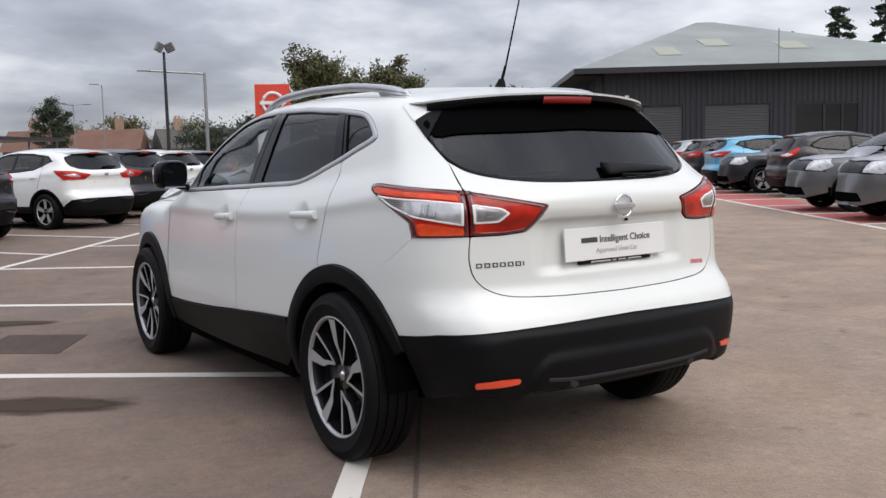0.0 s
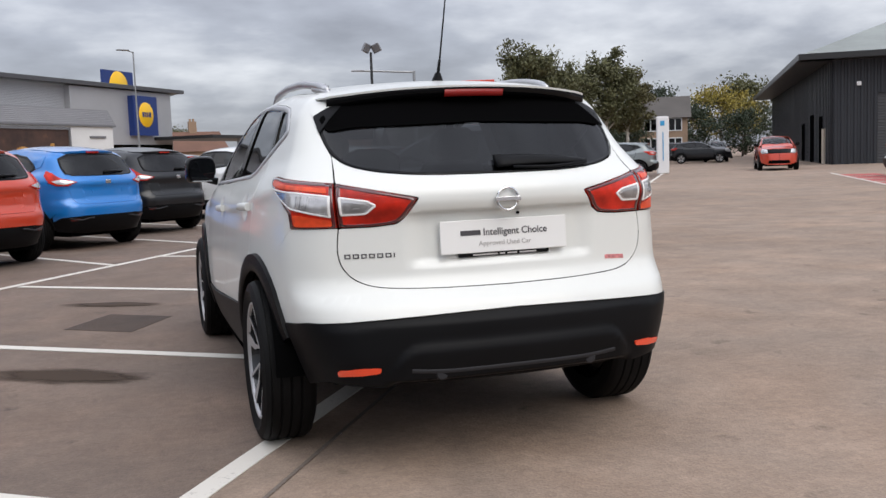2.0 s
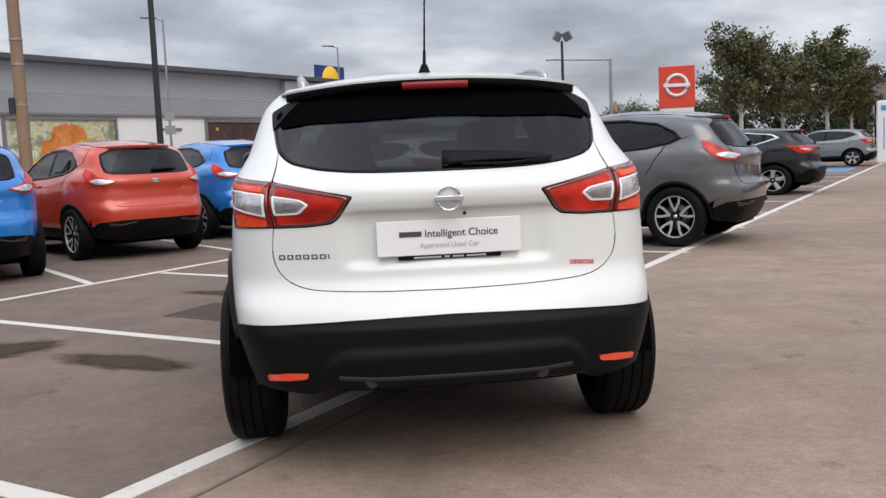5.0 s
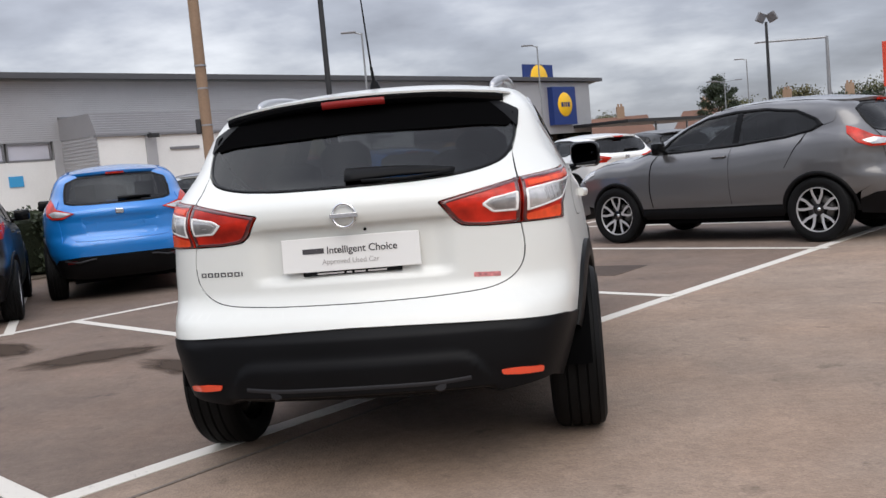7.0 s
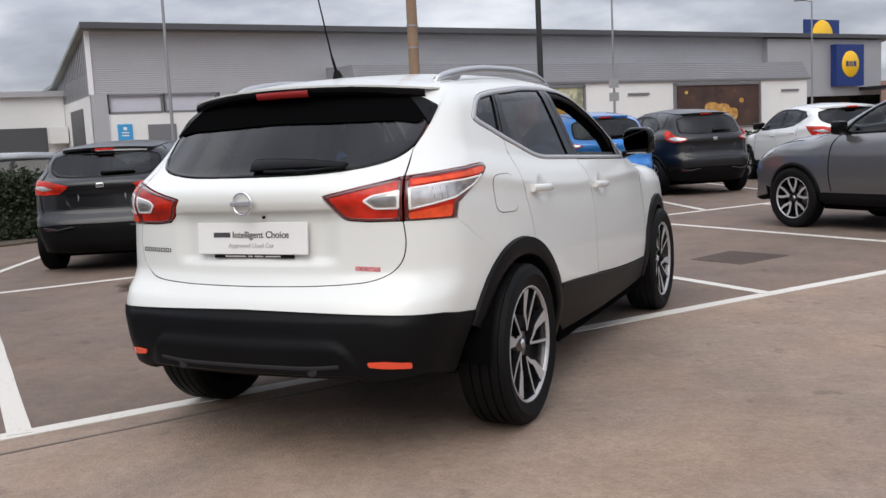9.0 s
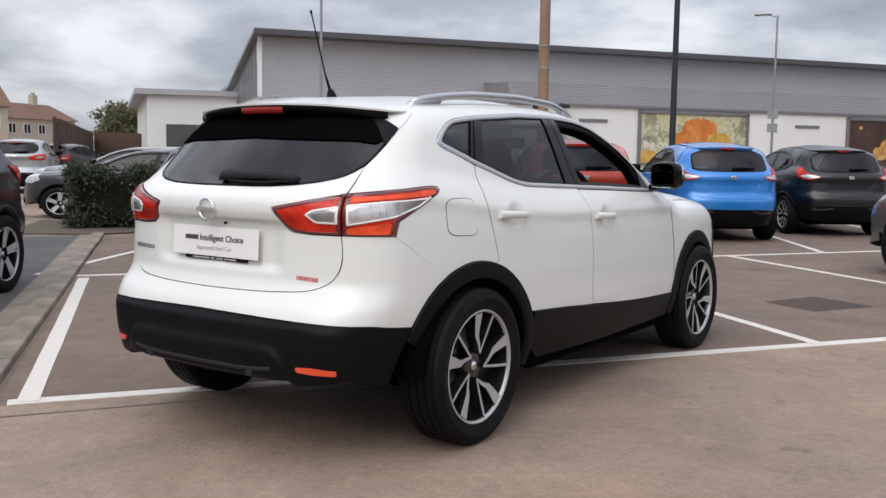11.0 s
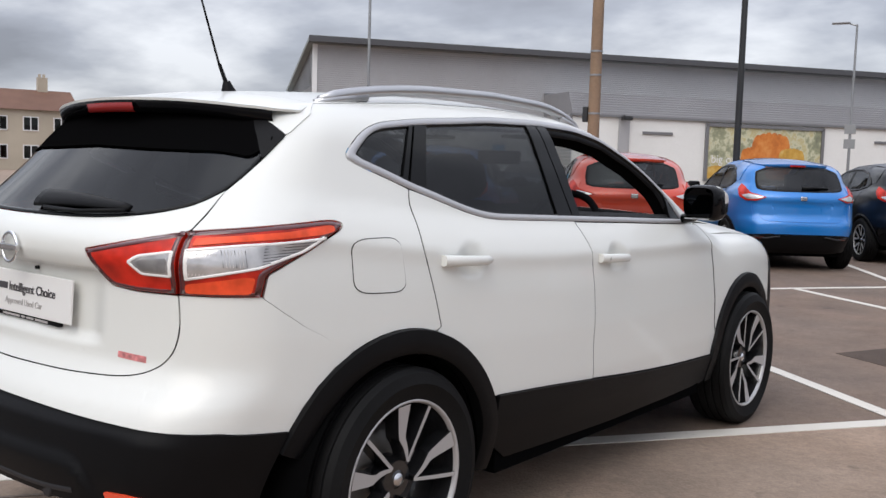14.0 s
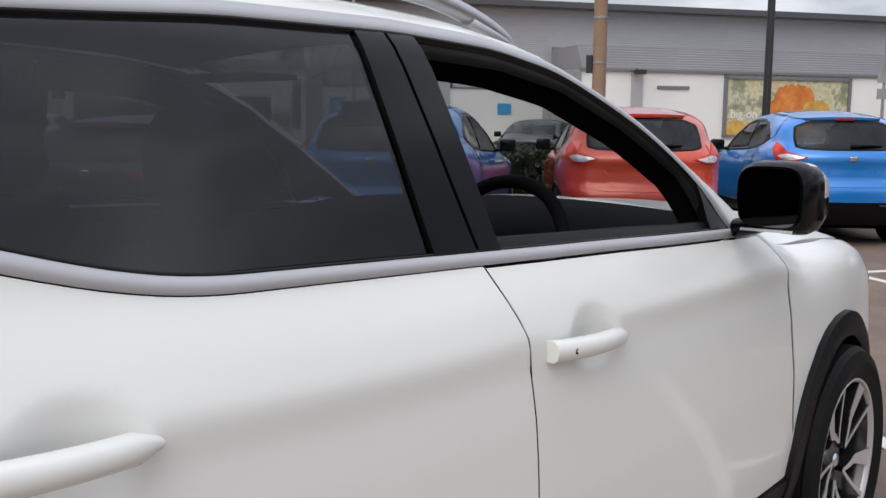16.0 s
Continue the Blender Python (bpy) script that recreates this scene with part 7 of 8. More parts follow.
    foliage = printed("print_pale_foliage", [(0.30, (0.16, 0.17, 0.12)), (0.45, (0.30, 0.31, 0.20)), (0.52, (0.56, 0.55, 0.40)), (0.60, (0.46, 0.40, 0.20)), (0.72, (0.62, 0.62, 0.58))], 1.6)
    dusk = printed("print_dark_brown", [(0.35, (0.035, 0.018, 0.014)), (0.6, (0.07, 0.035, 0.025)), (0.75, (0.16, 0.08, 0.04))], 1.2)
    orange = printed("print_orange", [(0.3, (0.38, 0.10, 0.015)), (0.5, (0.58, 0.18, 0.03)), (0.7, (0.66, 0.27, 0.07))], 2.2)
    amber = printed("print_amber", [(0.3, (0.40, 0.20, 0.03)), (0.5, (0.56, 0.33, 0.06)), (0.7, (0.62, 0.45, 0.18))], 2.2)
    gold = printed("print_gold", [(0.3, (0.20, 0.08, 0.02)), (0.5, (0.50, 0.26, 0.06)), (0.7, (0.62, 0.45, 0.22))], 3.0)
    poster_art(b, 17.1, 22.95, 1.1, 3.42, E, foliage, [(orange, 0.55, 0.60, 0.92), (orange, 0.40, 0.42, 0.62), (amber, 0.74, 0.42, 0.62), (amber, 0.08, 0.10, 0.45), (orange, 0.62, 0.20, 0.6), (amber, 0.24, 0.12, 0.4)], 3)
    poster_art(b, 29.2, 35.5, 1.1, 3.4, E, dusk, [(gold, 0.42, 0.42, 0.5), (gold, 0.55, 0.36, 0.55), (gold, 0.33, 0.28, 0.42), (gold, 0.66, 0.30, 0.42), (gold, 0.50, 0.16, 0.5), (gold, 0.78, 0.62, 0.16), (amber, 0.12, 0.84, 0.10)], 5)
    cu = bpy.data.curves.new("printed_words", "FONT")
    cu.body, cu.size, cu.extrude = "big on", 0.52, 0.002
    tmp = bpy.data.objects.new("tmp_words", cu)
    scene.collection.objects.link(tmp)
    me = bpy.data.meshes.new_from_object(tmp.evaluated_get(bpy.context.evaluated_depsgraph_get()))
    bpy.data.objects.remove(tmp)
    me.materials.clear()
    me.materials.append(SIGN_WHITE)
    wd = new("printed_words", me)
    wd.parent = b
    wd.matrix_local = pose(17.28, E - 0.056, 1.82, 90, 0, 0)
    for x in (13.9, 25.9, 37.4):
        boxes("wall_vent", FRAME_GREY, b, [(x, x + 1.45, E - 0.05, E + 0.02, 2.95, 3.08)], "thin grey wall vent", bevel=0.01)
    boxes("downpipe", CLADDING, b, [(12.75, 13.25, E - 0.05, E + 0.02, 0, 3.6)], "grey flat duct")
    bm = bmesh.new()
    add_rod(bm, (12.95, E - 0.35, 3.62), (12.95, E, 3.72), 0.05, seg=8)
    add_box(bm, 12.75, 13.15, E - 0.55, E - 0.2, 3.5, 3.68, bevel=0.03)
    part("security_lens", bm, POLE_DARK, b, "small black wall-mounted security unit")
    # entrance end: sign tower and canopy
    boxes("entrance_wall", CLADDING, b, [(39.6, X1, -0.4, 0.0, 0, 6.3)], "grey entrance end")
    boxes("entrance_glass", WINDOW_DARK, b, [(40.2, X1 - 0.2, -0.46, -0.42, 0.3, 2.7)], "dark entrance glazing")
    sg = boxes("sign_panel", SIGN_BLUE, b, [(45.4, 48.1, -0.85, -0.4, 3.3, 5.95)], "deep blue square sign with a yellow disc")
    v, f = lathe([(0.02, 0.001), (0.02, 0.80), (-0.02, 0.84)], 40)
    d = mesh_part("sign_disc", v, f, SIGN_YELLOW, sg, "yellow sign disc")
    d.matrix_local = pose(46.75, -0.88, 4.70, 0, 0, -90)
    boxes("sign_bar", SIGN_BLUE, sg, [(46.25, 46.47, -0.93, -0.905, 4.54, 4.87), (46.57, 46.67, -0.93, -0.905, 4.54, 4.87), (46.77, 46.90, -0.93, -0.905, 4.54, 4.87), (47.0, 47.22, -0.93, -0.905, 4.54, 4.87)])
    rs = boxes("roof_sign", SIGN_BLUE, b, [(43.6, 46.9, 0.1, 0.25, 6.5, 7.6)], "blue rooftop sign with half a yellow disc")
    v, f = lathe([(0.02, 0.001), (0.02, 0.95), (-0.02, 0.98)], 40)
    d = mesh_part("sign_disc", v, f, SIGN_YELLOW, rs, "yellow sign disc")
    d.matrix_local = pose(45.25, 0.07, 6.6, 0, 0, -90)
    boxes("canopy", POLE_DARK, b, [(48.2, 62.0, -5.0, 0.0, 3.0, 3.22)], "flat dark trolley canopy")
    for x in (52.5, 57.0, 61.4):
        boxes("canopy_post", POLE_GALV, b, [(x, x + 0.12, -4.6, -4.48, 0, 3.0)])
    # lower wing at the other end
    w = thing("service_wing", "low white service wing with a flat eaves", "building", at=m)
    boxes("wall", RENDER_WHITE, w, [(-4.4, -0.02, 7.5, 24, 0, 4.15)], "white rendered wall")
    boxes("roof", CLADDING, w, [(-4.98, 0.2, 7.22, 24.4, 4.15, 4.42)], "pale flat roof edge")
    boxes("wing_shutter", SHUTTER, w, [(-3.5, -0.9, 7.42, 7.5, 0, 2.7)], "dark service shutter")
    boxes("condenser", RENDER_WHITE, w, [(-0.9, -0.05, 6.6, 7.35, 1.9, 2.7)], "white wall condenser unit", bevel=0.03)
    ns = boxes("notice", NOTICE_BLUE, b, [(0.95, 1.55, -0.03, 0.02, 1.75, 2.5)], "blue wall notice with white bars")
    boxes("notice_bar", SIGN_WHITE, ns, [(1.1, 1.4, -0.04, -0.032, 2.0, 2.05), (1.1, 1.4, -0.04, -0.032, 2.12, 2.17), (1.18, 1.32, -0.04, -0.032, 2.25, 2.38)])
    boxes("notice", NOTICE_BLUE, b, [(8.15, 8.75, -0.03, 0.02, 1.9, 2.35)], "blue wall notice")
    boxes("door_panel", FRAME_GREY, b, [(2.2, 3.4, -0.03, 0.02, 0.1, 2.45)], "grey service door")


def workshop():
    ang = math.atan2(-0.562, 0.827)
    m = Matrix.Translation((33.55, 35.85, 0)) @ Matrix.Rotation(ang, 4, "Z")
    b = thing("workshop", "dark clad workshop with roller shutters and a grey hipped roof", "building", at=m)
    W, Dp = 19.8, 42.0
    boxes("core_wall", DARK_SHED, b, [(0.15, W, 0.3, Dp, 0, 5.3)], "dark wall core")
    holes = [(2.2, 4.4), (5.6, 9.2), (10.5, 14.1)]
    xs = [0.0] + [q for h in holes for q in h] + [W]
    for i in range(0, len(xs), 2):
        sheeting("front_cladding", b, DARK_SHED, xs[i], xs[i + 1], 0, 5.35, 0.0, 0.28, 0.05, False, "dark vertical profiled cladding")
    for x0, x1 in holes:
        sheeting("front_cladding", b, DARK_SHED, x0, x1, 3.6, 5.35, 0.0, 0.28, 0.05, False)
    for x0, x1 in holes[:2]:
        sheeting("roller_shutter", b, SHUTTER, x0, x1, 0, 3.6, 0.12, 0.14, 0.03, True, "grey closed roller shutter", 0.15)
    x0, x1 = holes[2]
    boxes("shop_window", WINDOW_DARK, b, [(x0, x1, 0.1, 0.12, 0.4, 3.5)], "dark workshop window")
    boxes("window_mullion", POLE_DARK, b, [(x0, x1, 0.03, 0.14, 3.48, 3.6), (x0 + 1.6, x0 + 1.72, 0.03, 0.14, 0.2, 3.6), (x0 + 2.6, x0 + 2.7, 0.03, 0.14, 0.2, 3.6), (x0, x0 + 0.1, 0.03, 0.14, 0.2, 3.6), (x1 - 0.1, x1, 0.03, 0.14, 0.2, 3.6), (x0, x1, 0.03, 0.25, 0, 0.4)])
    # side wall along the aisle
    bm = bmesh.new()
    for i in range(126):
        y0 = Dp * i / 126
        add_box(bm, -0.05 if i % 2 else 0.0, 0.15, y0, y0 + Dp / 126, 0, 5.35)
    part("side_cladding", bm, DARK_SHED, b, "dark profiled side wall")
    for y0, y1, z1 in ((3.2, 4.6, 2.6), (7.5, 9.0, 2.8), (12.5, 14.0, 2.4)):
        boxes("side_door", SHADOW_BLACK, b, [(-0.10, 0.0, y0, y1, 0, z1)], "dark side doorway")
    boxes("side_panel", RENDER_CREAM, b, [(-0.12, 0.0, 2.2, 3.1, 0, 1.9)], "cream side panel")
    bm = bmesh.new()
    ov = 1.0
    e = [(-ov - 0.6, -ov), (W + ov, -ov), (W + ov, Dp + ov), (-ov - 0.6, Dp + ov)]
    v = [bm.verts.new((x, y, 5.62)) for x, y in e] + [bm.verts.new((8.4, 13.5, 9.8)), bm.verts.new((9.6, 13.5, 9.8)), bm.verts.new((9.6, 17.0, 9.8)), bm.verts.new((8.4, 17.0, 9.8))]
    for f in ((0, 1, 5, 4), (1, 2, 6, 5), (2, 3, 7, 6), (3, 0, 4, 7), (4, 5, 6, 7), (3, 2, 1, 0)):
        bm.faces.new([v[i] for i in f])
    part("roof", bm, ROOF_METAL, b, "weathered grey-green hipped roof")
    boxes("gutter", POLE_DARK, b, [(e[0][0], e[1][0], -ov - 0.12, -ov, 5.36, 5.66), (e[0][0] - 0.1, e[0][0], -ov - 0.1, Dp + ov, 5.36, 5.66), (e[0][0], e[1][0], -ov, 0.0, 5.34, 5.38), (e[0][0], 0, -ov, Dp, 5.34, 5.38)], "dark grey gutter and soffit")
    for x, y, s in ((3.6, 2.2, 1.3), (6.8, 4.6, 1.5), (11.0, 3.2, 1.5)):
        bm = bmesh.new()
        z = lambda yy: 5.62 + (yy + ov) * (9.8 - 5.62) / 14.5 + 0.03
        vs = [bm.verts.new(c) for c in ((x, y, z(y)), (x + s, y, z(y)), (x + s, y + 2.4, z(y + 2.4)), (x, y + 2.4, z(y + 2.4)))]
        bm.faces.new(vs)
        part("roof_light", bm, material("yellowed_roof_light", (0.31, 0.32, 0.25), 0.6), b, "yellowed translucent roof light")
    bm = bmesh.new()
    add_rod(bm, (9.3, -1.0, 5.6), (9.3, -1.0, 7.5), 0.03, seg=6)
    part("roof_mast", bm, POLE_GALV, b, "thin roof mast")
    boxes("alarm_box", SIGN_WHITE, b, [(1.2, 1.4, -0.15, -0.02, 4.0, 4.2)], "small white alarm box")


def house(name, label, at, w, d, eave, ridge, wall, tile, rows=2, cols=3, stacks=True):
    h = thing(name, label, "house", "houses", at=at)
    boxes("wall", wall, h, [(-w / 2, w / 2, 0, d, 0, eave)], "masonry walls")
    bm = bmesh.new()
    o = 0.35
    v = [bm.verts.new(c) for c in ((-w / 2 - o, -o, eave), (w / 2 + o, -o, eave), (w / 2 + o, d / 2, ridge), (-w / 2 - o, d / 2, ridge), (w / 2 + o, d + o, eave), (-w / 2 - o, d + o, eave))]
    for f in ((0, 1, 2, 3), (3, 2, 4, 5), (0, 3, 5), (1, 4, 2), (1, 0, 5, 4)):
        bm.faces.new([v[i] for i in f])
    part("roof", bm, tile, h, "pitched tiled roof")
    for x in (-w * 0.36, w * 0.30) if stacks else ():
        boxes("chimney", wall, h, [(x, x + 0.8, d / 2 - 0.35, d / 2 + 0.35, ridge - 0.5, ridge + 1.1), (x + 0.1, x + 0.3, d / 2 - 0.1, d / 2 + 0.1, ridge + 1.1, ridge + 1.4), (x + 0.45, x + 0.65, d / 2 - 0.1, d / 2 + 0.1, ridge + 1.1, ridge + 1.4)], "chimney stack with pots")
    for r in range(rows):
        for k in range(cols):
            x = -w / 2 + w * (k + 0.5) / cols
            z = 0.9 + r * (eave - 0.3) / rows
            fr = boxes("window", SIGN_WHITE, h, [(x - 0.62, x + 0.62, -0.06, 0.02, z, z + 0.08), (x - 0.62, x + 0.62, -0.06, 0.02, z + 1.12, z + 1.2), (x - 0.62, x - 0.54, -0.06, 0.02, z, z + 1.2), (x + 0.54, x + 0.62, -0.06, 0.02, z, z + 1.2), (x - 0.04, x + 0.04, -0.06, 0.02, z, z + 1.2)], "white framed window")
            boxes("pane", WINDOW_DARK, fr, [(x - 0.56, x + 0.56, -0.03, -0.01, z + 0.06, z + 1.14)])
    return h


def face(x, y, yaw):
    return pose(x, y, 0, 0, 0, yaw)


def houses():
    house("house", "cream rendered house with a brown tiled roof", face(-74.6, 35.2, 72), 12, 8, 5.0, 6.9, RENDER_CREAM, TILE_BROWN, 2, 5)
    house("house", "long cream house with a brown tiled roof", face(-99.2, 59.6, 110), 15, 8, 5.0, 7.0, RENDER_CREAM, TILE_BROWN, 2, 6)
    house("house", "brick house with a grey tiled roof", face(46.0, 71.8, -32), 4.4, 7, 3.9, 6.0, BRICK_TAN, TILE_GREY, 2, 2, stacks=False)
    for x, y, w in ((18, 98, 13), (33, 95, 12), (2, 98, 15), (-14, 96, 12)):
        house("low_house", "distant low house with a brown tiled roof", face(x, y, random.Random(int(x)).uniform(-30, 10)), w, 8, 2.6, 4.8, BRICK_TAN, TILE_BROWN if w > 12 else TILE_GREY, 1, 3)


supermarket()
workshop()
houses()


# ---- poles, signs, fence ----
def lamp_post(name, label, x, y, h, mat, arm=0.0, yaw=0.0, r=0.052, head=True):
    ob = thing(name, label, "lamp post", "lamp posts", at=pose(x, y, 0, 0, 0, yaw))
    bm = bmesh.new()
    add_rod(bm, (0, 0, 0), (0, 0, h), r, r * 0.6, 12)
    add_rod(bm, (0, 0, 0), (0, 0, 1.2), r * 1.4, r * 1.35, 12)
    part("post", bm, mat, ob, smooth=True)
    if arm:
        bm = bmesh.new()
        add_rod(bm, (0, 0, h - 0.05), (arm, 0, h + 0.05), r * 0.45, seg=8)
        part("arm", bm, mat, ob, smooth=True)
    if head:
        bm = bmesh.new()
        add_box(bm, arm - 0.1, arm + 0.45, -0.10, 0.10, h + 0.02, h + 0.075, bevel=0.02)
        part("lamp_head", bm, FRAME_GREY, ob, "flat grey lamp head")
    return ob


def street_things():
    p = thing("telegraph_pole", "weathered brown timber pole beside the hedge", "pole", at=pose(-5.6, 12.15, 0, 0, 0, 20))
    bm = bmesh.new()
    add_rod(bm, (0, 0, 0), (0, 0, 9.5), 0.105, 0.085, 18)
    part("trunk", bm, WOOD, p, smooth=True)
    for z in (2.25, 2.9, 3.3):
        bm = bmesh.new()
        add_rod(bm, (0, 0, z), (0, 0, z + 0.03), 0.108, 0.107, 18)
        part("steel_band", bm, POLE_GALV, p)
    boxes("junction_box", POLE_DARK, p, [(-0.19, -0.10, -0.06, 0.06, 2.12, 2.38)], "black junction box", bevel=0.01)
    lamp_post("lamp_post", "tall dark slim lamp post", -3.75, 13.9, 9.0, POLE_DARK, r=0.065, head=False)
    for x, y, h, yaw in ((-6.4, 29.8, 6.2, 190), (-0.5, 41.4, 6.4, 200), (-15.2, 16.6, 8.0, 180), (12.0, 58.0, 6.1, 180), (50.0, 85.0, 8.0, 180)):
        q = lamp_post("lamp_post", "slim galvanised lamp post with a flat head", x, y, h, POLE_GALV, 0.3, yaw)
        if x == -6.4:
            for z in (2.25, 2.72):
                boxes("post_sign", POLE_GALV, q, [(-0.17, 0.17, 0.05, 0.075, z, z + 0.30)], "small grey sign plate seen from behind")
    d = lamp_post("lamp_post", "slim galvanised post with a double head", 11.7, 65.1, 5.3, POLE_GALV, 0.9, 20)
    bm = bmesh.new()
    add_box(bm, -1.3, -0.6, -0.12, 0.12, 5.3, 5.39, bevel=0.02)
    add_rod(bm, (0, 0, 5.25), (-0.9, 0, 5.33), 0.03, seg=6)
    part("lamp_head", bm, FRAME_GREY, d)
    f = lamp_post("floodlight_post", "dark post with two tilted floodlights", 7.92, 31.2, 5.2, POLE_DARK, r=0.08, head=False)
    for a, x in ((35, -0.22), (-40, 0.25)):
        bm = bmesh.new()
        add_box(bm, -0.17, 0.17, -0.06, 0.06, -0.17, 0.17, pose(x * 0.8, -0.05, 5.36, 20, a * 0.5, a), 0.03)
        part("floodlight", bm, FRAME_GREY, f, "square grey floodlight")
    s = lamp_post("street_lamp", "galvanised street lamp with a long side arm", 11.6, 37.6, 5.1, POLE_GALV, 2.4, 172, 0.1)
    # red totem sign
    t = thing("totem_sign", "red square totem sign with a white ring badge", "sign", at=pose(14.0, 35.8, 0, 0, 0, -20))
    boxes("sign_base", SIGN_WHITE, t, [(-0.70, 0.70, -0.13, 0.13, 0, 2.72)], "pale grey sign base")
    bd = boxes("sign_board", SIGN_RED, t, [(-0.76, 0.76, -0.16, 0.16, 2.72, 4.50)], "red sign board", bevel=0.02)
    v, q = tube([(0.44 * math.cos(a), 0, 0.44 * math.sin(a)) for a in np.linspace(0, 2 * math.pi, 40, endpoint=False)], 0.065, 8, closed=True)
    mesh_part("ring_badge", v, q, SIGN_WHITE, bd, "white ring badge").matrix_local = pose(0, -0.18, 3.68)
    boxes("badge_bar", SIGN_WHITE, bd, [(-0.56, 0.56, -0.25, -0.18, 3.61, 3.75)])
    # charging totem
    c = thing("charging_totem", "slim white charging post with pale blue print", "charging post", at=pose(22.3, 33.9, 0, 0, 0, -25))
    boxes("housing", SIGN_WHITE, c, [(-0.27, 0.27, -0.16, 0.16, 0, 2.62)], "white housing", bevel=0.04)
    boxes("printed_mark", NOTICE_BLUE, c, [(-0.12, 0.08, -0.172, -0.162, 2.2, 2.42), (-0.02, 0.02, -0.172, -0.162, 0.6, 1.9)], "pale blue print")
    # timber fence
    fence = thing("timber_fence", "tall dark close-boarded timber fence", "fence", at=pose(-46.1, 30.6, 0, 0, 0, -37.4))
    rng = random.Random(8)
    for i in range(172):
        bm = bmesh.new()
        add_box(bm, 0, 0.145, -0.012, 0.012, 0, 2.4 + rng.uniform(-0.03, 0.03))
        part("board", bm, FENCE_WOOD, fence).matrix_local = pose(0.15 * i, rng.uniform(-0.01, 0.01), 0)
    f2 = thing("timber_fence", "tall dark timber fence panel run", "fence", at=pose(-46.1, 30.7, 0, 0, 0, 22))
    for i in range(50):
        bm = bmesh.new()
        add_box(bm, 0, 0.145, -0.012, 0.012, 0, 2.4 + rng.uniform(-0.03, 0.03))
        part("board", bm, FENCE_WOOD, f2).matrix_local = pose(0.15 * i, rng.uniform(-0.01, 0.01), 0)


street_things()


# ---- plants ----
def leaf_mat(name, colour, spread=0.35):
    m = material(name, colour, 0.65, grain=0.25, scale=1.2, island=spread)
    m.node_tree.nodes["Principled BSDF"].inputs["Subsurface Weight"].default_value = 0.0
    return m


BARK = material("grey_bark", (0.12, 0.10, 0.08), 0.9, grain=0.3, scale=18, bump=0.01)
BIRCH = material("pale_birch_bark", (0.50, 0.48, 0.44), 0.85, grain=0.3, scale=9)
LEAF_GREEN = leaf_mat("mixed_green_leaves", (0.095, 0.096, 0.040))
LEAF_OLIVE = leaf_mat("olive_autumn_leaves", (0.095, 0.085, 0.032))
LEAF_YELLOW = leaf_mat("yellowing_leaves", (0.24, 0.19, 0.03))
LEAF_DARK = leaf_mat("dark_conifer_needles", (0.028, 0.042, 0.02))
# near-black green: shade inside the hedge, put into the colour
HEDGE_CORE = material("hedge_core_shade", (0.012, 0.015, 0.008), 0.9, grain=0.5, scale=25, bump=0.03, Specular_IOR_Level=0.1)
LEAF_HEDGE = leaf_mat("glossy_hedge_leaves", (0.026, 0.036, 0.015))


def leaves(points, sizes, rng, stretch=1.0):
    """A cloud of small bent leaves at the points."""
    n = len(points)
    a = rng.normal(size=(n, 3))
    a /= np.linalg.norm(a, axis=1, keepdims=True)
    b = np.cross(a, rng.normal(size=(n, 3)))
    b /= np.linalg.norm(b, axis=1, keepdims=True)
    s = sizes[:, None]
    c = np.cross(a, b)
    v = np.stack([points - a * s * stretch, points + b * s * 0.5 + c * s * 0.15, points + a * s * stretch, points - b * s * 0.5 + c * s * 0.15], 1).reshape(-1, 3)
    return v, [(4 * i, 4 * i + 1, 4 * i + 2, 4 * i + 3) for i in range(n)]


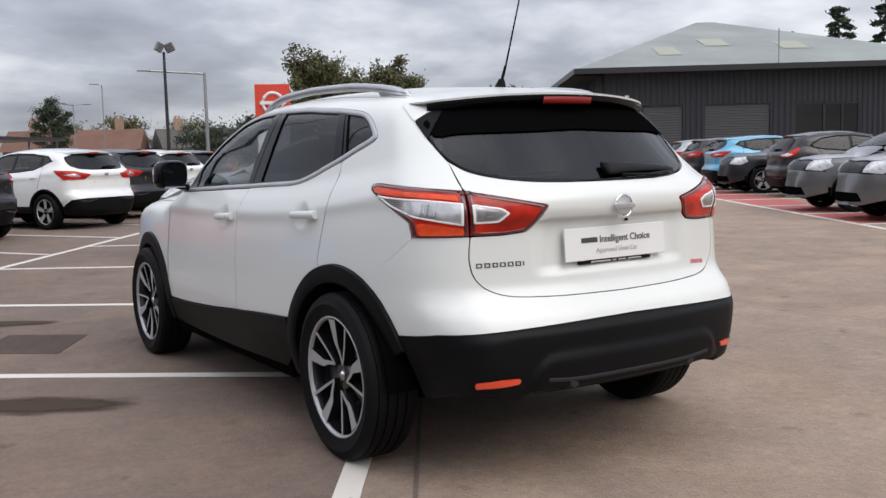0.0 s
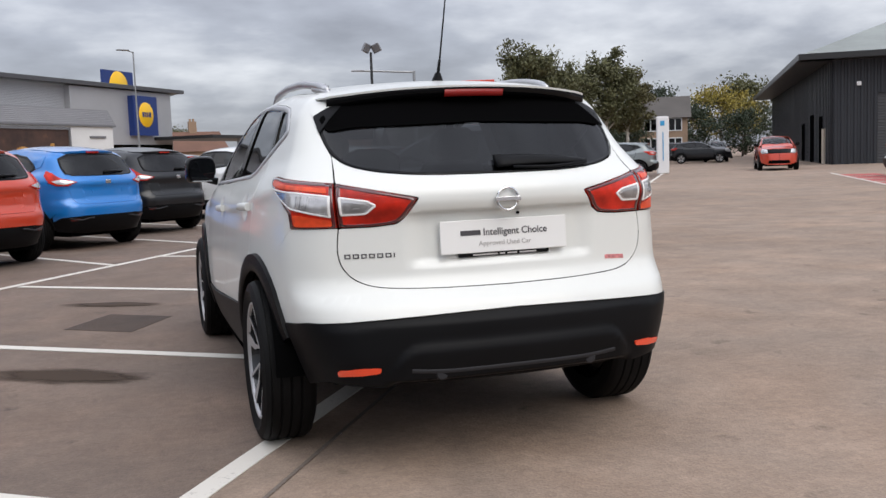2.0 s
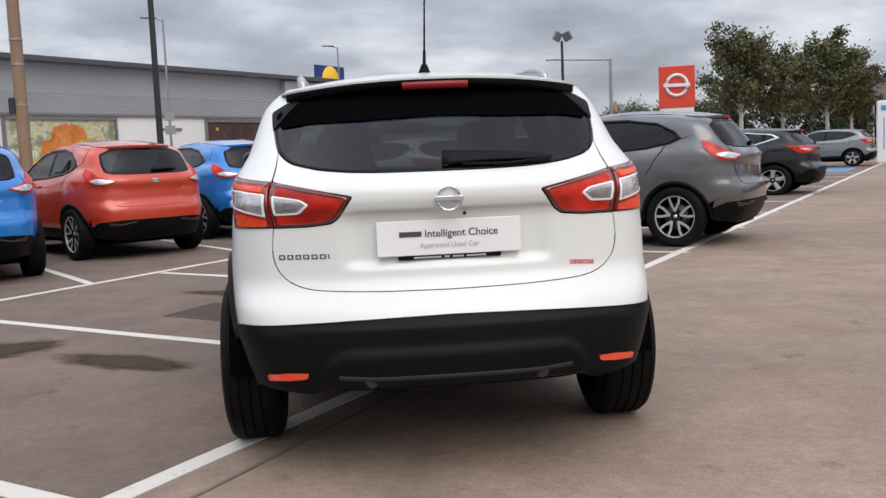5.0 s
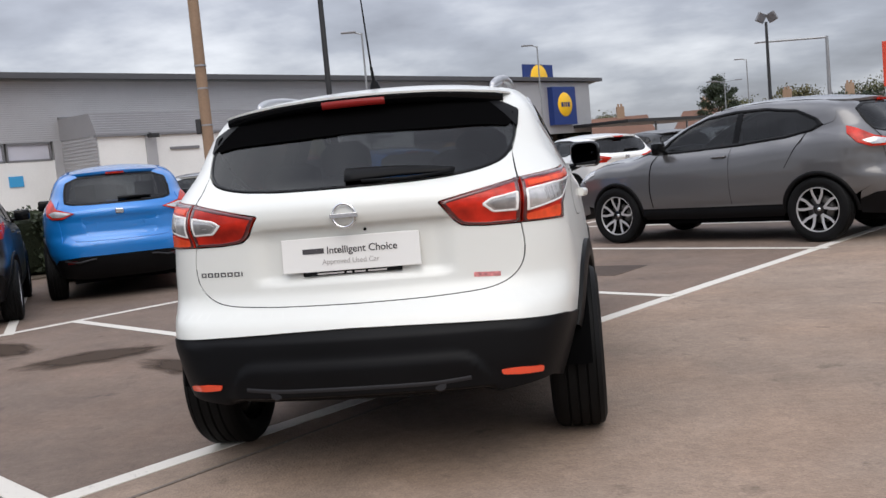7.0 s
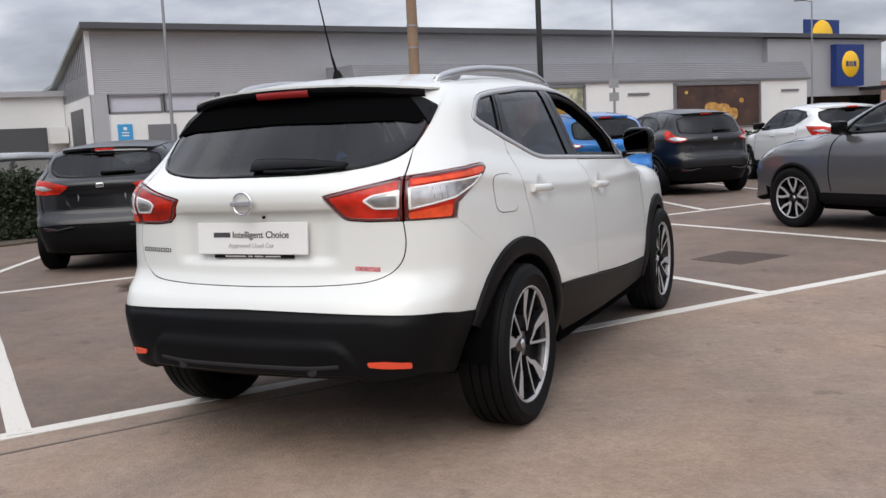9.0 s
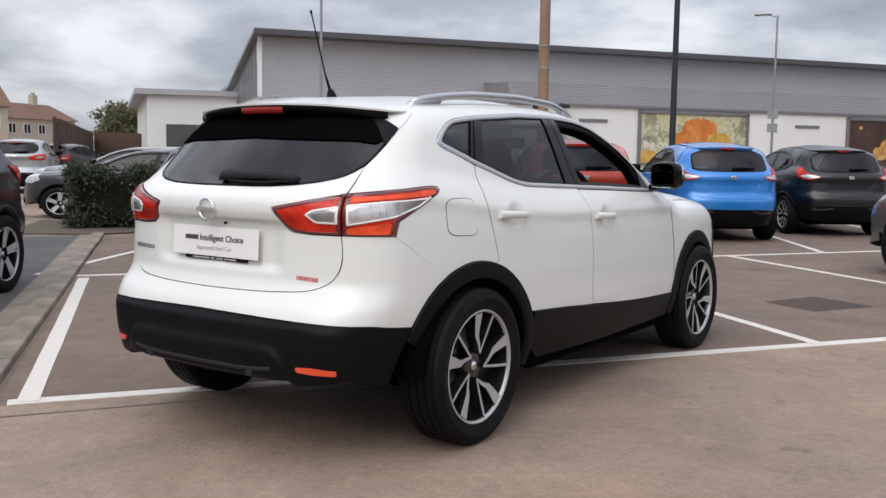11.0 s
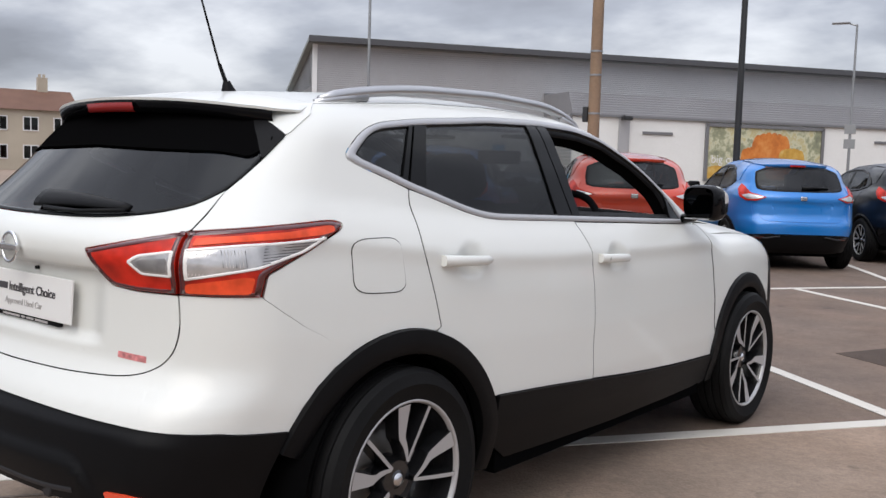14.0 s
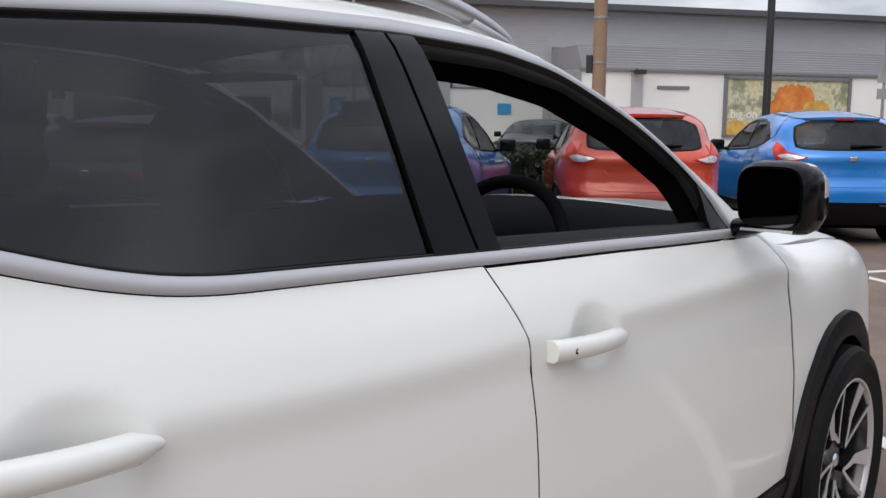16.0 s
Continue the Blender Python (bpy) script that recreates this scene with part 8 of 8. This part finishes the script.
def tree(name, label, x, y, h, spread, leaf, bark=BARK, seed=1, kind="round", low=0.25, dens=1.0):
    rng = np.random.default_rng(seed)
    t = thing(name, label, "tree", "trees", at=pose(x, y, 0))
    shapes, tips = [], []
    r0 = 0.018 * h + 0.03
    trunk_top = h * (0.97 if kind == "conifer" else 0.72)
    pts = [(0.02 * h * math.sin(k * 2.1 + seed) * k / 6, 0.02 * h * math.cos(k * 1.7 + seed) * k / 6, trunk_top * k / 6) for k in range(7)]
    shapes.append(tube(pts, [r0 * (1 - 0.8 * k / 6) for k in range(7)], 9))
    n = 46 if kind == "conifer" else 26
    for k in range(n):
        f = low + (1 - low) * (k + rng.uniform(0, 1)) / n
        if kind == "conifer":
            z = h * f * 0.97
            reach = spread * (1.05 - f) * rng.uniform(0.7, 1.1) + 0.15
            rise = -0.15 * reach
        else:
            z = min(h * f * 0.8, trunk_top * 0.98)
            prof = math.sin(math.pi * min(1, max(0.06, (f - low * 0.6) / (1.05 - low * 0.6)))) ** 0.6
            reach = spread * prof * rng.uniform(0.55, 1.1)
            rise = h * 0.16 * rng.uniform(0.6, 1.3)
        a = k * 2.4 + rng.uniform(-0.4, 0.4)
        base = np.array([pts[3][0] * f, pts[3][1] * f, z])
        tip = base + (reach * math.cos(a), reach * math.sin(a), rise)
        mid = (base + tip) / 2 + (0, 0, 0.12 * reach)
        shapes.append(tube([base, mid, tip], [r0 * 0.35, r0 * 0.2, r0 * 0.07], 5))
        for q in (0.45, 0.7, 0.9, 1.0):
            c = base + (tip - base) * q + (0, 0, 0.1 * reach * math.sin(math.pi * q))
            tips.append((c, (0.11 if kind == "conifer" else 0.30) * spread * rng.uniform(0.5, 1.05)))
    if kind != "conifer":
        for k in range(10):
            tips.append((np.array([rng.normal() * spread * 0.3, rng.normal() * spread * 0.3, h * rng.uniform(0.78, 0.98)]), spread * rng.uniform(0.15, 0.3)))
    v, f = joined(*shapes)
    mesh_part("trunk", v, f, bark, t, "bare trunk and limbs")
    ps, ss = [], []
    for c, r in tips:
        m = int((44 if kind != "conifer" else 30) * dens)
        d = rng.normal(size=(m, 3)) * (0.5, 0.5, 0.42 if kind != "conifer" else 0.2) * r
        ps.append(c + d)
        ss.append(rng.uniform(0.5, 1.2, m) * (0.011 * h + 0.04 if dens > 1.5 else 0.018 * h + 0.05))
    v, f = leaves(np.concatenate(ps), np.concatenate(ss), rng)
    keep = v.reshape(-1, 4, 3)[:, :, 2].min(1) > 0.3
    v, f = v.reshape(-1, 4, 3)[keep].reshape(-1, 3), f[: int(keep.sum())]
    mesh_part("crown", v, f, leaf, t, "uneven leafy crown", smooth=False)
    return t


def plants():
    tree("birch_tree", "birch with thin pale stems and olive leaves", 24.2, 52.8, 8.6, 2.3, LEAF_GREEN, BIRCH, 3, low=0.36, dens=2.6)
    tree("birch_tree", "birch with thin pale stems and olive leaves", 27.4, 53.8, 7.0, 2.0, LEAF_GREEN, BIRCH, 4, low=0.36, dens=2.6)
    tree("birch_tree", "birch with thin pale stems and green leaves", 31.0, 55.0, 8.2, 2.2, LEAF_GREEN, BIRCH, 5, low=0.36, dens=2.6)
    tree("birch_tree", "slim birch with olive leaves", 33.8, 57.0, 7.2, 1.8, LEAF_OLIVE, BIRCH, 6, low=0.36, dens=2.6)
    tree("broadleaf_tree", "broad tree with yellowing leaves", 62, 85.5, 7.8, 4.2, LEAF_YELLOW, seed=7)
    tree("broadleaf_tree", "dark green tree behind the houses", 57, 92, 8.5, 3.5, LEAF_DARK, seed=8)
    tree("broadleaf_tree", "dark green tree behind the houses", 70, 92, 9.5, 4.0, LEAF_GREEN, seed=18)
    tree("broadleaf_tree", "dark rounded evergreen tree", 15.0, 90.5, 7.4, 1.9, LEAF_DARK, seed=9, low=0.06, dens=2.2)
    for i, (x, y, h) in enumerate(((65.4, 47.8, 11.6), (67.6, 44.7, 13.8), (69.8, 41.6, 15.2), (64.0, 49.5, 10.2), (72, 38, 15))):
        tree("conifer_tree", "tall dark conifer behind the workshop", x, y, h * 0.93, 4.0, LEAF_DARK, seed=20 + i, kind="conifer", low=0.1, dens=1.9)
    for i, (x, y, h, s, m) in enumerate(((20, 112, 6.2, 3.5, LEAF_GREEN), (27, 112, 6.8, 3.5, LEAF_OLIVE), (35, 108, 6.3, 4, LEAF_GREEN), (-3, 104, 5.6, 3.5, LEAF_OLIVE), (5, 106, 5.5, 3, LEAF_GREEN), (43, 104, 6.5, 4, LEAF_OLIVE),
                                            (-53.5, 38.0, 4.6, 2.2, LEAF_GREEN), (-50.5, 40.0, 4.0, 1.8, LEAF_GREEN), (80, 78, 8, 4, LEAF_GREEN), (-62, 44, 5.2, 2.0, LEAF_OLIVE), (-8, 80, 5.0, 3.0, LEAF_OLIVE))):
        tree("broadleaf_tree", "small bushy tree in the distance", x, y, h, s, m, seed=40 + i, low=0.08)
    for i, (x, y, h, q) in enumerate(((19.5, 60.5, 3.6, 2.2), (23.5, 61.5, 4.4, 2.4), (27.5, 62.5, 3.8, 2.3), (31.5, 63.5, 4.6, 2.5), (35.5, 64.5, 4.0, 2.3), (39.0, 66.5, 4.8, 2.4),
                                     (55.0, 80.5, 5.6, 3.2), (60.0, 79.0, 4.8, 3.2), (65.5, 77.5, 5.4, 3.4), (71.0, 76.0, 5.0, 3.2), (50.5, 84.0, 6.6, 3.0))):
        tree("shrub", "dark evergreen shrub along the far boundary", x, y, h, q, LEAF_DARK, seed=70 + i, low=0.02, dens=1.1)
    # hedge of separate bushes along the strip
    rng = np.random.default_rng(12)
    u = np.array([0.568, 0.823])
    for i in range(17):
        c = np.array([-10.35, 6.35]) + u * 1.02 * i
        h = thing("hedge_bush", "clipped dark green hedge bush on a soil strip", "hedge", "hedge bushes", at=pose(c[0], c[1], 0.0))
        n = 12000 if i < 4 else 3000
        q = rng.uniform(-1, 1, (n, 3))
        q = np.sign(q) * np.abs(q) ** 0.45
        pts = np.stack([q[:, 0] * 0.80 * (u[0]) - q[:, 1] * 0.52 * u[1], q[:, 0] * 0.80 * u[1] + q[:, 1] * 0.52 * u[0], 0.53 + 0.46 * q[:, 2]], 1) + rng.normal(size=(n, 3)) * 0.05
        v, f = leaves(pts, rng.uniform(0.020, 0.048, n) * (1 if i < 4 else 1.8), rng, 0.8)
        v[:, 2] = np.maximum(v[:, 2], 0.03)
        mesh_part("foliage", v, f, LEAF_HEDGE, h, "dense small leaves", smooth=False)
        # added solid box, coloured dark for the shade between the leaves
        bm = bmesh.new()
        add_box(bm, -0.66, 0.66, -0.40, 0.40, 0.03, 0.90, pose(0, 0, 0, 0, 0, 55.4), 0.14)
        part("inner_growth", bm, HEDGE_CORE, h, "solid core coloured as the shade between the leaves")
        st = [tube([(0.1 * k, 0.05 * k, 0), (0.15 * k, 0.1 * k, 0.6)], [0.03, 0.012], 6) for k in (-2, -1, 1, 2)]
        v, f = joined(*st)
        mesh_part("stem", v, f, BARK, h)


plants()
